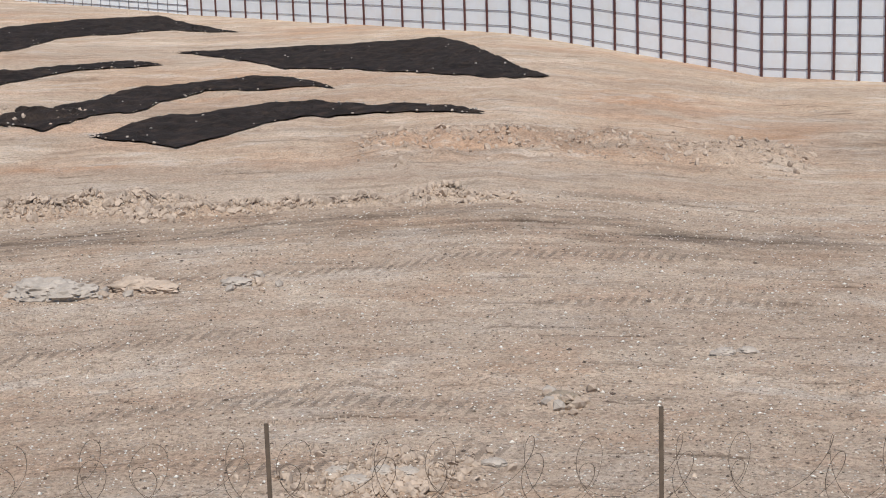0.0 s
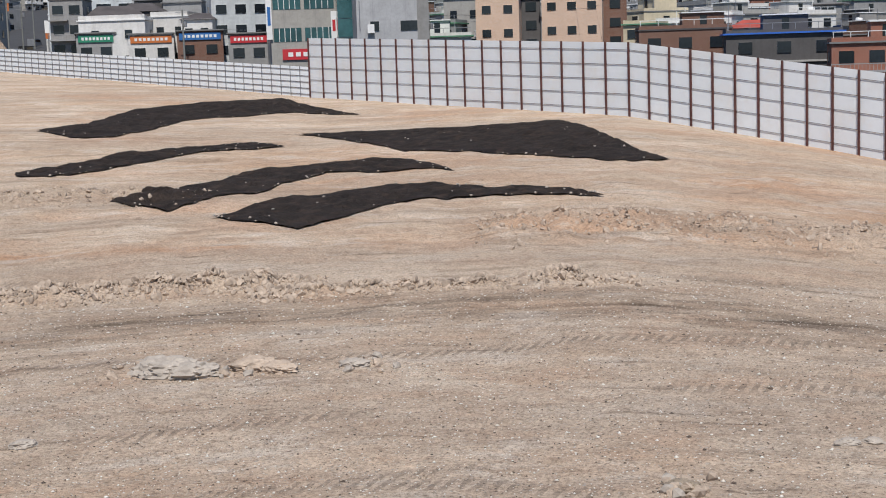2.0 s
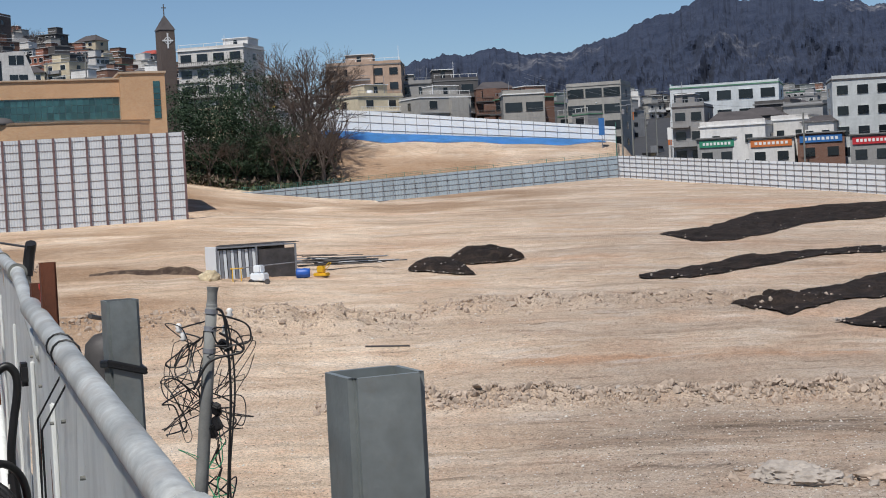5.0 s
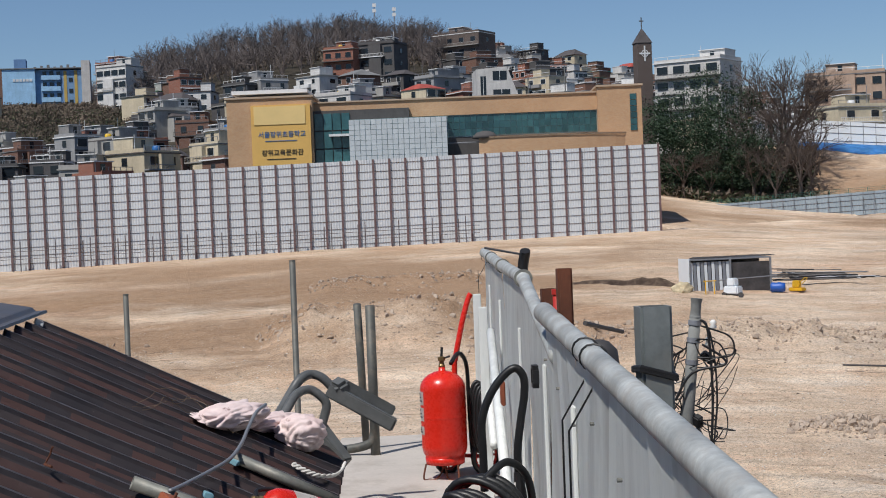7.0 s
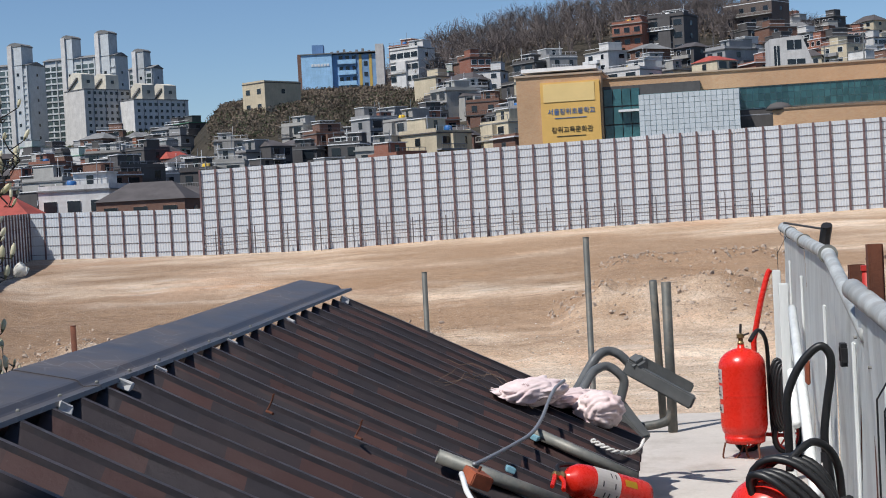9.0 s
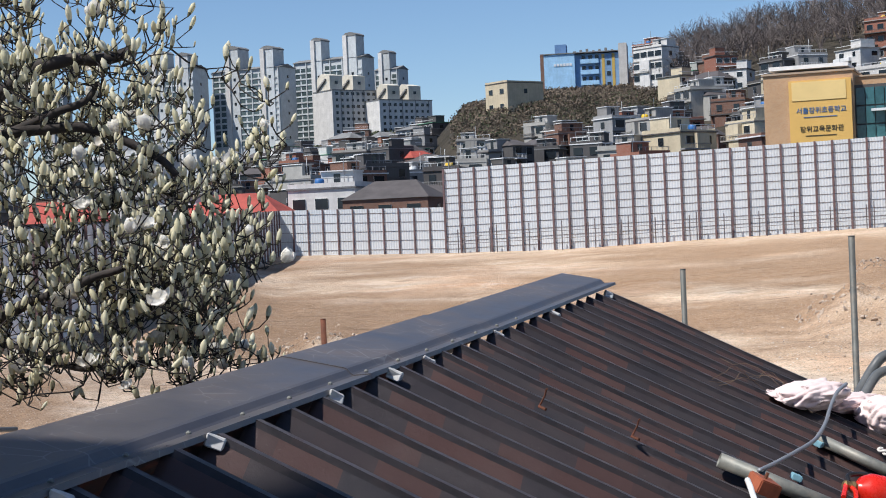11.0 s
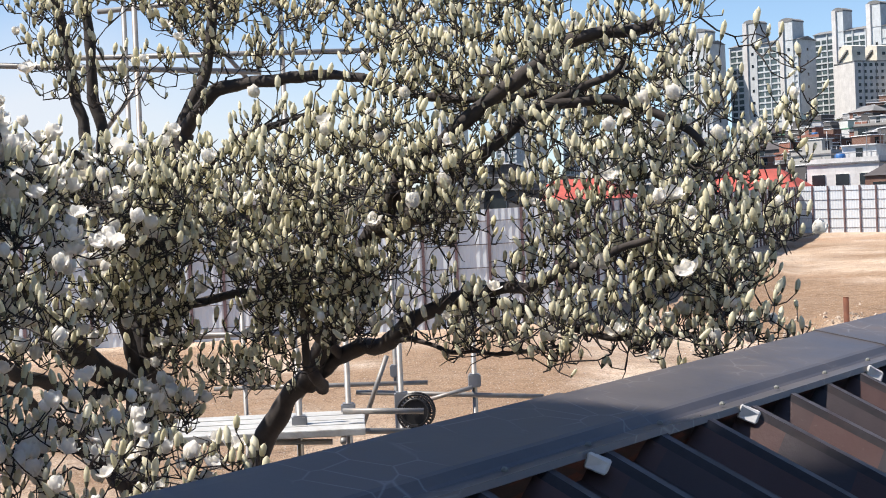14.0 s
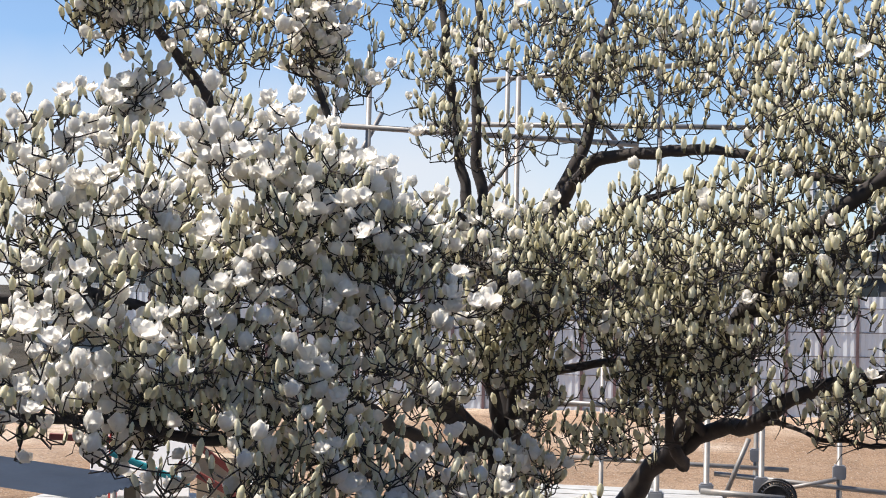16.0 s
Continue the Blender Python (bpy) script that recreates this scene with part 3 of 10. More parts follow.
def rubble():
    rng = random.Random(19)
    verts, faces = [], []
    base = stone_bm(random.Random(2), 1.0)
    bv, bf = [v.co.copy() for v in base.verts], [[v.index for v in f.verts] for f in base.faces]
    base.verts.index_update()
    bf = [[v.index for v in f.verts] for f in base.faces]
    base.free()
    spots = []
    for a0, a1, dist, width, high in BERMS:
        for _ in range(int((a1 - a0) * (150 if width < 1.5 else 70))):
            spots.append((rng.uniform(a0, a1), dist + rng.gauss(0, width * 0.7), rng.uniform(0.03, 0.10) if rng.random() < 0.88 else rng.uniform(0.10, 0.22)))
    for _ in range(4000):
        spots.append((rng.uniform(-18, 80), 24 + 90 * rng.random() ** 1.6, rng.uniform(0.02, 0.05)))
    for _ in range(520):
        spots.append((rng.gauss(3.5, 1.8), rng.gauss(27.0, 0.8), rng.uniform(0.03, 0.12)))
    for az, d, size in spots:
        p = polar0(az, d)
        p.z = float(ground_z(p.x, p.y)) + size * 0.25
        e = Euler((rng.uniform(0, 6), rng.uniform(0, 6), rng.uniform(0, 6))).to_matrix()
        sc = Vector((rng.uniform(0.7, 1.4), rng.uniform(0.7, 1.3), rng.uniform(0.5, 1.0))) * size
        i = len(verts)
        verts += [tuple(p + e @ Vector((v.x * sc.x, v.y * sc.y, v.z * sc.z))) for v in bv]
        faces += [[k + i for k in f] for f in bf]
    me = bpy.data.meshes.new("rubble")
    me.from_pydata(verts, [], faces)
    me.materials.append(M_CLOD)
    tagged(new("rubble", me), "scattered pale clods and broken stone on the soil", "rubble", kind="stuff")


def pebbles():
    """Loose small stones and crumbs over the nearer soil, and the ridges that cleated tracks have pressed up."""
    rng = np.random.default_rng(5)
    n = 22000
    az = np.radians(np.concatenate([rng.uniform(-17, 25, n), rng.uniform(25, 78, n // 2)]))
    d = np.concatenate([23.5 + 36 * rng.random(n) ** 1.25, 30 + 60 * rng.random(n // 2) ** 1.2])
    size = np.where(rng.random(len(d)) < 0.965, rng.uniform(0.012, 0.034, len(d)), rng.uniform(0.034, 0.06, len(d))) * (0.75 + d / 90)
    x, y = -d * np.sin(az), d * np.cos(az)
    z = ground_z(x, y)
    base = np.array([(1, 0, 0), (0, 1, 0), (-1, 0, 0), (0, -1, 0), (0.1, 0.1, 0.9), (0, 0, -0.6)])
    tri = np.array([(0, 1, 4), (1, 2, 4), (2, 3, 4), (3, 0, 4), (1, 0, 5), (2, 1, 5), (3, 2, 5), (0, 3, 5)])

    def joined(name, co, label, mat):
        me = bpy.data.meshes.new(name)
        k = len(co)
        faces = (tri[None] + 6 * np.arange(k)[:, None, None]).reshape(-1, 3)
        me.vertices.add(6 * k)
        me.vertices.foreach_set("co", co.ravel())
        me.loops.add(faces.size)
        me.loops.foreach_set("vertex_index", faces.ravel())
        me.polygons.add(len(faces))
        me.polygons.foreach_set("loop_start", np.arange(0, faces.size, 3))
        me.update()
        me.validate()
        me.materials.append(mat)
        tagged(new(name, me), label, "rubble", kind="stuff")
    jitter = rng.uniform(0.65, 1.35, (len(d), 6, 3))
    turn = rng.uniform(0, 6.283, len(d))
    p = base[None] * jitter * size[:, None, None]
    px_ = p[:, :, 0] * np.cos(turn)[:, None] - p[:, :, 1] * np.sin(turn)[:, None]
    py_ = p[:, :, 0] * np.sin(turn)[:, None] + p[:, :, 1] * np.cos(turn)[:, None]
    joined("loose_stones", np.stack([px_ + x[:, None], py_ + y[:, None], p[:, :, 2] * 0.65 + (z + size * 0.15)[:, None]], -1), "loose small stones and crumbs of earth on the soil", M_PEBBLE)
    ridges = []
    for dist, a0, a1, wide in ((29.6, 3.5, 13.0, 0.24), (30.9, 4.0, 14.5, 0.22), (33.4, 6.0, 16.0, 0.22), (38.0, -2.0, 9.0, 0.22), (36.4, 8.0, 20.0, 0.22), (26.6, 8.0, 16.0, 0.22), (44.0, -12.0, -2.0, 0.25)):
        k = int(radians(a1 - a0) * dist / 0.15)
        for i in range(k):
            if rng.random() < 0.22:
                continue
            a = radians(a0) + radians(a1 - a0) * i / k
            dd = dist + 0.35 * math.sin(a * 14 + dist) + rng.normal(0, 0.02)
            ridges.append((-dd * math.sin(a), dd * math.cos(a), a + rng.normal(0, 0.08), wide * rng.uniform(0.7, 1.1)))
    r = np.array(ridges)
    zz = ground_z(r[:, 0], r[:, 1])
    q = base[None] * rng.uniform(0.85, 1.15, (len(r), 6, 3)) * np.stack([np.full(len(r), 0.035), r[:, 3], np.full(len(r), 0.055)], -1)[:, None, :]
    co, si = np.cos(r[:, 2])[:, None], np.sin(r[:, 2])[:, None]
    joined("track_ridges", np.stack([q[:, :, 0] * co - q[:, :, 1] * si + r[:, 0:1], q[:, :, 0] * si + q[:, :, 1] * co + r[:, 1:2], q[:, :, 2] + zz[:, None]], -1), "rows of soil ridges pressed up by cleated tracks", M_CLOD)


def clod_pile():
    """Broken lumps heaped round the outcrops."""
    rng = random.Random(29)
    for az, d, n, wide in ((14.0, 44.9, 44, 2.2), (16.4, 45.3, 34, 1.4), (8.8, 45.0, 14, 0.8), (-3.7, 32.1, 20, 0.55), (22.0, 61.0, 22, 3.0)):
        for _ in range(n):
            p = polar0(az, d) + Vector((rng.gauss(0, wide * 0.5), rng.gauss(0, 0.45), 0))
            s = rng.uniform(0.06, 0.22)
            ob = part("clod", stone_bm(rng, s), rng.choice((M_CLOD, M_CLOD, M_STONE)))
            ob.matrix_world = pose(p.x, p.y, float(ground_z(p.x, p.y)) + s * 0.3, rng.uniform(0, 40), rng.uniform(0, 40), rng.uniform(0, 360))
            tagged(ob, "broken lump of dry earth on the soil", "clod", "clods round the outcrops")


def boulder(az, d, size, seed, mat, label):
    rng = random.Random(seed)
    p = polar0(az, d)
    bm = bmesh.new()
    bmesh.ops.create_icosphere(bm, subdivisions=4, radius=size)
    for v in bm.verts:
        q = v.co / size
        k = 0.25 * noise.noise(q * 1.3 + Vector((seed, 0, 0))) + 0.22 * abs(noise.noise(q * 2.9 + Vector((0, seed, 0)))) + 0.16 * noise.noise(q * 6) + 0.07 * noise.noise(q * 14)
        v.co *= 0.85 + k
        v.co.z *= 0.5
        v.co.x *= 1.35
    ob = part("boulder", bm, mat)
    ob.matrix_world = pose(p.x, p.y, float(ground_z(p.x, p.y)) + size * 0.12, 0, 0, rng.uniform(-30, 30) + az)
    return tagged(ob, label, "rock", "rocks on the soil")


def wire_fence():
    """Stakes and a coil of barbed wire along the near edge of the site."""
    for x, y, top in ((-3.23, 23.65, 2.88), (3.09, 23.03, 3.19), (-9.6, 24.0, 2.75), (9.3, 22.6, 3.0)):
        th = thing("steel_stake", Matrix.Translation((x, y, 0)), "weathered steel stake holding barbed wire", "stake", "stakes along the wire")
        z = float(ground_z(x, y))
        part("stake", box_bm(-0.036, 0.036, -0.022, 0.022, z - 0.3, top, 0.004), M_STAKE, th)
        part("tie", tube_bm([(0.05 * math.cos(a), 0.035 * math.sin(a), top - 0.42 + 0.01 * a) for a in (k * 0.6 for k in range(12))], 0.004, 5), M_STAKE, th)
    rng = random.Random(4)
    for seed in range(2):
        pts = []
        turns = 19
        for k in range(turns * 28):
            u = k / (turns * 28)
            a = k * 2 * math.pi / 28
            x = -11.5 + 23 * u + 0.20 * math.sin(a * 0.5 + seed)
            r = 0.54 + 0.08 * math.sin(k * 0.11 + seed * 2)
            pts.append((x + 0.42 * math.cos(a), 23.75 - 0.035 * (x - 0) + 0.40 * math.cos(a + seed), 1.98 + 0.02 * math.sin(u * 40) + r * math.sin(a) - 0.25 * seed))
        bm = tube_bm(pts, 0.0052, 4)
        for k in range(0, len(pts), 3):
            p = Vector(pts[k])
            w = Vector((rng.uniform(-1, 1), rng.uniform(-1, 1), rng.uniform(-1, 1))).normalized() * 0.02
            add_tube(bm, [p - w, p + w], 0.004, 3, False)
        ob = part("barbed_wire_coil", bm, M_STAKE)
        tagged(ob, "loose coil of rusty barbed wire between stakes", "barbed wire", "wire coils")


def storage_box():
    m = Matrix.Translation(polar0(36.0, 108.5) + Vector((0, 0, 4.25))) @ Matrix.Rotation(radians(36 + 20), 4, "Z")
    th = thing("storage_rack", m, "steel storage box with leaning panels and a dark open bay", "storage container")
    part("end_panel", box_bm(-3.1, -3.0, -0.2, 2.1, -0.3, 2.55, 0.02), M_WHITE_PANEL, th, "white end panel")
    part("back_panel", box_bm(-3.0, 3.0, 2.0, 2.1, -0.3, 2.4), M_STEEL_DARK, th)
    part("roof_plate", box_bm(-3.05, 3.1, -0.15, 2.15, 2.42, 2.5), M_PIPE, th)
    # a dark sheet fills the open bay and keeps it black
    part("dark_bay", box_bm(0.1, 2.95, -0.05, 0.0, 0.1, 2.2), M_STEEL_DARK, th, "dark sheet filling the open bay")
    for i in range(11):
        ob = part("panel", box_bm(-0.11, 0.11, -0.03, 0.03, 0, 2.25, 0.01), M_PIPE if i % 2 else M_GREY_PANEL, th)
        ob.matrix_local = pose(-2.85 + i * 0.27, -0.12, 0.05, -3 - (i % 3), 0, 0)
    for x in (-3.0, 0.0, 3.0):
        part("post", box_bm(x - 0.06, x + 0.06, -0.2, -0.08, -0.3, 2.5), M_PIPE, th)
    for i in range(9):
        part("rebar", tube_bm([(-2.9 + 0.1 * i, 0.2 + 0.2 * i, 2.56 + 0.02 * (i % 3)), (3.4 - 0.15 * i, 0.1 + 0.2 * i, 2.6 + 0.03 * (i % 2))], 0.03, 5), M_STEEL_DARK, th)
    part("rail", tube_bm([(-2.2, -0.6, 0.95), (3.3, -0.6, 1.15)], 0.04, 6), M_PIPE, th)
    rng = random.Random(6)
    th = thing("pipe_stack", Matrix.Translation(polar0(33.0, 116) + Vector((0, 0, 4.7))) @ Matrix.Rotation(radians(33 + 6), 4, "Z"), "stack of dark steel pipes and bars on the soil", "pipes")
    for i in range(46):
        ln = rng.uniform(2.5, 5.8)
        x = rng.uniform(-4.2, 0.2)
        z = 0.05 + rng.random() ** 1.5 * 1.0 * max(0.15, 1 - (x + 4.2) / 7)
        part("pipe", tube_bm([(x, rng.uniform(-0.8, 0.8), z), (x + ln, rng.uniform(-0.8, 0.8), max(0.05, z * 0.75 + rng.uniform(-0.1, 0.1)))], rng.uniform(0.03, 0.06), 5), rng.choice((M_STEEL_DARK, M_STEEL_DARK, M_PIPE)), th)
    # small gear in front
    p = polar0(34.25, 108)
    th = thing("plastic_drum", Matrix.Translation((p.x, p.y, 4.25)), "blue plastic drum lying beside the rack", "drum")
    ob = part("body", lathe_bm([(0.30, -0.5), (0.36, -0.4), (0.33, -0.1), (0.36, 0.1), (0.33, 0.3), (0.30, 0.5)], 14), M_TARP_BLUE, th, smooth=True)
    ob.matrix_local = pose(0, 0, 0.35, 0, 90, 30)
    p = polar0(33.55, 109)
    th = thing("plate_compactor", Matrix.Translation((p.x, p.y, 4.25)), "small yellow plate compactor", "machine")
    part("base", box_bm(-0.55, 0.55, -0.3, 0.3, 0, 0.25, 0.05), M_MACHINE, th)
    part("engine", box_bm(-0.3, 0.25, -0.22, 0.22, 0.25, 0.75, 0.06), M_MACHINE, th)
    part("handle", tube_bm(smooth_path([(0.3, -0.2, 0.5), (0.7, -0.2, 0.9), (0.75, 0, 0.95), (0.7, 0.2, 0.9), (0.3, 0.2, 0.5)], 5), 0.03, 6), M_MACHINE, th)
    p = polar0(35.9, 105.6)
    th = thing("site_pump", Matrix.Translation((p.x, p.y, 4.1)), "small white wheeled pump", "machine")
    part("body", box_bm(-0.6, 0.6, -0.35, 0.35, 0.25, 0.8, 0.08), M_WHITE_PANEL, th)
    part("tank", box_bm(-0.35, 0.3, -0.3, 0.3, 0.8, 1.35, 0.08), M_WHITE_PANEL, th)
    for x in (-0.5, 0.9):
        part("wheel", tube_bm([(x, -0.4, 0.2), (x, -0.3, 0.2)], 0.2, 12), M_STEEL_DARK, th)
    p = polar0(37.75, 106.5)
    bm = bmesh.new()
    bmesh.ops.create_icosphere(bm, subdivisions=3, radius=0.75)
    for v in bm.verts:
        v.co *= 1 + 0.3 * noise.noise(v.co * 2.2)
        v.co.z *= 0.8
    ob = part("bulk_sack", bm, M_SACK)
    ob.matrix_world = Matrix.Translation((p.x, p.y, 4.65))
    tagged(ob, "slumped dusty bulk sack beside the rack", "sack")
    p = polar0(36.75, 106.5)
    th = thing("tube_barrier", Matrix.Translation((p.x, p.y, 4.15)) @ Matrix.Rotation(radians(40), 4, "Z"), "small yellow tube barrier", "barrier")
    for x in (-0.3, 0.3):
        part("leg", tube_bm([(x, -0.25, 0), (x, 0, 1.15)], 0.035, 6), M_MACHINE, th)
        part("leg", tube_bm([(x, 0.25, 0), (x, 0, 1.15)], 0.035, 6), M_MACHINE, th)
    part("bar", tube_bm([(-0.45, 0, 1.1), (0.45, 0, 1.1)], 0.035, 6), M_MACHINE, th)
    ob = part("loose_bar", tube_bm([(-39.0, 62.4, 2.55), (-37.0, 63.3, 2.5)], 0.05, 6), M_STEEL_DARK)
    tagged(ob, "dark steel bar lying on the soil", "bar")


rubble()
pebbles()
clod_pile()
for k, (az, d, size, mat, lab) in enumerate(((16.2, 45.0, 0.85, M_STONE, "pale weathered rock breaking through the soil"), (15.2, 44.6, 0.75, M_STONE, "pale cracked rock breaking through the soil"), (12.9, 45.2, 0.62, M_CLOD, "rough earthy rock on the soil"),
                                            (11.9, 44.6, 0.5, M_CLOD, "rough earthy rock on the soil"), (9.0, 45.0, 0.36, M_STONE, "low pale rock in the soil"), (-3.7, 32.1, 0.34, M_EARTH, "crumbling grey-brown heap of earth"), (-9.75, 36.5, 0.26, M_STONE, "pale flat stone on the soil"), (-10.7, 36.8, 0.22, M_STONE, "pale field stone on the soil"),
                                            (3.3, 27.4, 0.24, M_STONE, "split stone in the rubble"), (2.4, 27.3, 0.22, M_STONE, "split stone in the rubble"), (4.6, 26.9, 0.26, M_STONE, "pale stone in the rubble"), (-1.0, 27.8, 0.2, M_STONE, "pale stone in the rubble"), (5.2, 27.6, 0.2, M_STONE, "split stone in the rubble"), (21.5, 38.0, 0.3, M_STONE, "pale field stone on the soil"))):
    boulder(az, d, size, 40 + k, mat, lab)
wire_fence()
storage_box()

# ================= site fences =================
M_RAIL = plain("dull dark rail paint", (0.13, 0.11, 0.115), 0.6, 0.1, 0.3, 1.0, 8.0, 0.1)

def fence(name, a, b, za, zb, ha, hb, bays, rails, panel_mat, post_mat, label, ribs=0, post=0.12, front=1, rail_mat=None, rail=0.05, first_post=True):
    """A panel fence from a to b: a panel, a post a bay, and rails on the camera's side."""
    a, b = Vector(a), Vector(b)
    length = (b - a).length
    ang = math.atan2((b - a).y, (b - a).x)
    th = thing(name, Matrix.Translation((a.x, a.y, 0)) @ Matrix.Rotation(ang, 4, "Z"), label, "fence")
    back = 0.06

    def zt(s):
        return za + (zb - za) * s, za + ha + (zb + hb - za - ha) * s

    for i in range(bays):
        s0, s1 = i / bays, (i + 1) / bays
        bm = bmesh.new()
        n = max(1, ribs)
        cols = []
        for k in range(2 * n + 1 if ribs else 2):
            s = s0 + (s1 - s0) * k / (2 * n if ribs else 1)
            lo, hi = zt(s)
            yy = -front * (0.03 if ribs and k % 2 else 0.0)
            x = s * length
            cols.append([bm.verts.new((x, yy, lo - 0.3)), bm.verts.new((x, yy, hi)), bm.verts.new((x, yy + front * back, hi)), bm.verts.new((x, yy + front * back, lo - 0.3))])
        for p, q in zip(cols, cols[1:]):
            for j in range(4):
                bm.faces.new((p[j], q[j], q[(j + 1) % 4], p[(j + 1) % 4]))
        bm.faces.new(cols[0][::-1])
        bm.faces.new(cols[-1])
        bmesh.ops.recalc_face_normals(bm, faces=bm.faces[:])
        part("panel", bm, panel_mat, th)
    for i in range(0 if first_post else 1, bays + 1):
        s = i / bays
        lo, hi = zt(s)
        bm = bmesh.new()
        x = s * length
        y0, y1 = sorted((-front * 0.035, -front * (0.035 + post)))
        add_box(bm, x - post / 2, x + post / 2, y0, y1, lo - 0.4, hi + 0.03)
        part("post", bm, post_mat, th)
    for r in range(rails):
        q = (r + 0.5) / rails if rails > 1 else 0.5
        bm = bmesh.new()
        lo0, hi0 = zt(0)
        lo1, hi1 = zt(1)
        y = -front * (0.03 + rail * 0.5)
        add_tube(bm, [(0, y, lo0 + (hi0 - lo0) * q), (length, y, lo1 + (hi1 - lo1) * q)], rail, 6)
        part("rail", bm, rail_mat or M_RAIL, th)
    return th


# the tall pale barrier beside the school
fence("barrier_fence", (-152.07, 64.75), (-102.7, 129.13), 6.86, 8.35, 9.2, 9.4, 47, 11, M_GREY_PANEL, M_DARK_POST,
      "tall pale ribbed noise barrier on dark steel posts", ribs=6, post=0.2, rail=0.024)
# the lower run beyond it, to the corner, and the run back towards the near side
fence("panel_fence", (-164.0, 49.3), (-152.07, 64.75), 7.28, 6.86, 5.1, 5.05, 11, 5, M_GREY_PANEL, M_DARK_POST,
      "lower pale panel fence on dark steel posts", ribs=6, post=0.15, rail=0.024)
fence("panel_fence", (-81.0, 10.9), (-164.0, 49.3), 4.4, 7.28, 6.3, 5.1, 46, 5, M_GREY_PANEL, M_DARK_POST,
      "long pale panel fence standing in its own shade", ribs=5, post=0.15, rail=0.024)
fence("panel_fence", (-83.0, -34.0), (-81.0, 10.9), 4.0, 4.4, 6.0, 6.3, 25, 5, M_GREY_PANEL, M_DARK_POST,
      "pale panel fence behind the magnolia", ribs=5, post=0.15, rail=0.024)
# tall white fences on the right-hand side of the site
fence("white_fence", (-33.87, 182.03), (3.78, 140.25), 6.1, 4.4, 7.2, 6.75, 18, 5, M_WHITE_PANEL, M_BROWN_POST,
      "tall white panel fence on red-brown posts", post=0.15, rail=0.024)
fence("white_fence", (3.78, 140.25), (23.1, 120.15), 4.4, 1.2, 6.75, 6.75, 11, 5, M_WHITE_PANEL, M_BROWN_POST,
      "tall white panel fence stepping down the slope", post=0.15, rail=0.024)
fence("white_fence", (23.1, 120.15), (62.0, 84.0), 1.2, 0.7, 6.8, 6.8, 25, 5, M_WHITE_PANEL, M_BROWN_POST,
      "tall white panel fence at the foot of the slope", post=0.15, rail=0.024)
# the low white one along the street
fence("street_fence", (-90.3, 222.45), (-33.87, 182.03), 10.65, 6.1, 3.45, 3.7, 40, 5, M_WHITE_PANEL, M_PIPE,
      "low white panel fence on thin grey pipes", post=0.07, rail=0.035)
# the grey-blue one below the upper terrace
fence("terrace_fence", (-149.2, 187.95), (-90.3, 222.45), 7.9, 10.65, 3.0, 3.4, 40, 4, M_BLUE_PANEL, M_PIPE,
      "grey-blue corrugated fence on raking pipe struts", ribs=4, post=0.07, rail=0.035)
# the upper one with its blue skirt
fence("upper_fence", (-150.0, 225.5), (-101.7, 250.1), 21.7, 16.9, 4.3, 2.9, 26, 3, M_WHITE_PANEL, M_PIPE,
      "white panel fence above a blue tarpaulin skirt", post=0.07, rail=0.035)


def green_mesh(a, b, za, zb, h, bays):
    """An open wire mesh on thin posts along the terrace."""
    a, b = Vector(a), Vector(b)
    length = (b - a).length
    th = thing("mesh_fence", Matrix.Translation((a.x, a.y, 0)) @ Matrix.Rotation(math.atan2((b - a).y, (b - a).x), 4, "Z"), "green wire mesh fence on thin posts", "fence")

    def z(s):
        return za + (zb - za) * s
    for i in range(bays + 1):
        s = i / bays
        part("post", tube_bm([(s * length, 0, z(s) - 0.3), (s * length, 0, z(s) + h)], 0.05, 6), M_GREEN_NET, th)
    for i in range(bays):
        bm = bmesh.new()
        n = 9
        for k in range(1, n):
            s = (i + k / n) / bays
            add_tube(bm, [(s * length, 0, z(s)), (s * length, 0, z(s) + h)], 0.016, 3)
        for q in (0.02, 0.2, 0.4, 0.6, 0.8, 0.98):
            s0, s1 = i / bays, (i + 1) / bays
            add_tube(bm, [(s0 * length, 0, z(s0) + h * q), (s1 * length, 0, z(s1) + h * q)], 0.02, 3)
        tagged(part("wire_panel", bm, M_GREEN_NET, th), "thin green wire mesh", kind="stuff")


green_mesh((-149.9, 189.4), (-91.0, 224.0), 10.2, 13.2, 1.5, 24)
green_mesh((-90.9, 223.4), (-101.7, 250.1), 11.2, 17.2, 3.4, 9)


def raking_struts():
    a, b = Vector((-149.2, 187.95)), Vector((-90.3, 222.45))
    side = Vector((b.y - a.y, a.x - b.x)).normalized()
    for i in range(41):
        s = i / 40
        p = a.lerp(b, s)
        z = 7.9 + 2.75 * s
        q = p + side * 1.5
        f = p + side * 0.16
        ob = part("raking_strut", tube_bm([(q.x, q.y, z - 0.7), (f.x, f.y, z + 2.6)], 0.045, 6), M_PIPE)
        tagged(ob, "raking pipe strut propping the grey-blue fence", "strut", "struts of the fence")


raking_struts()


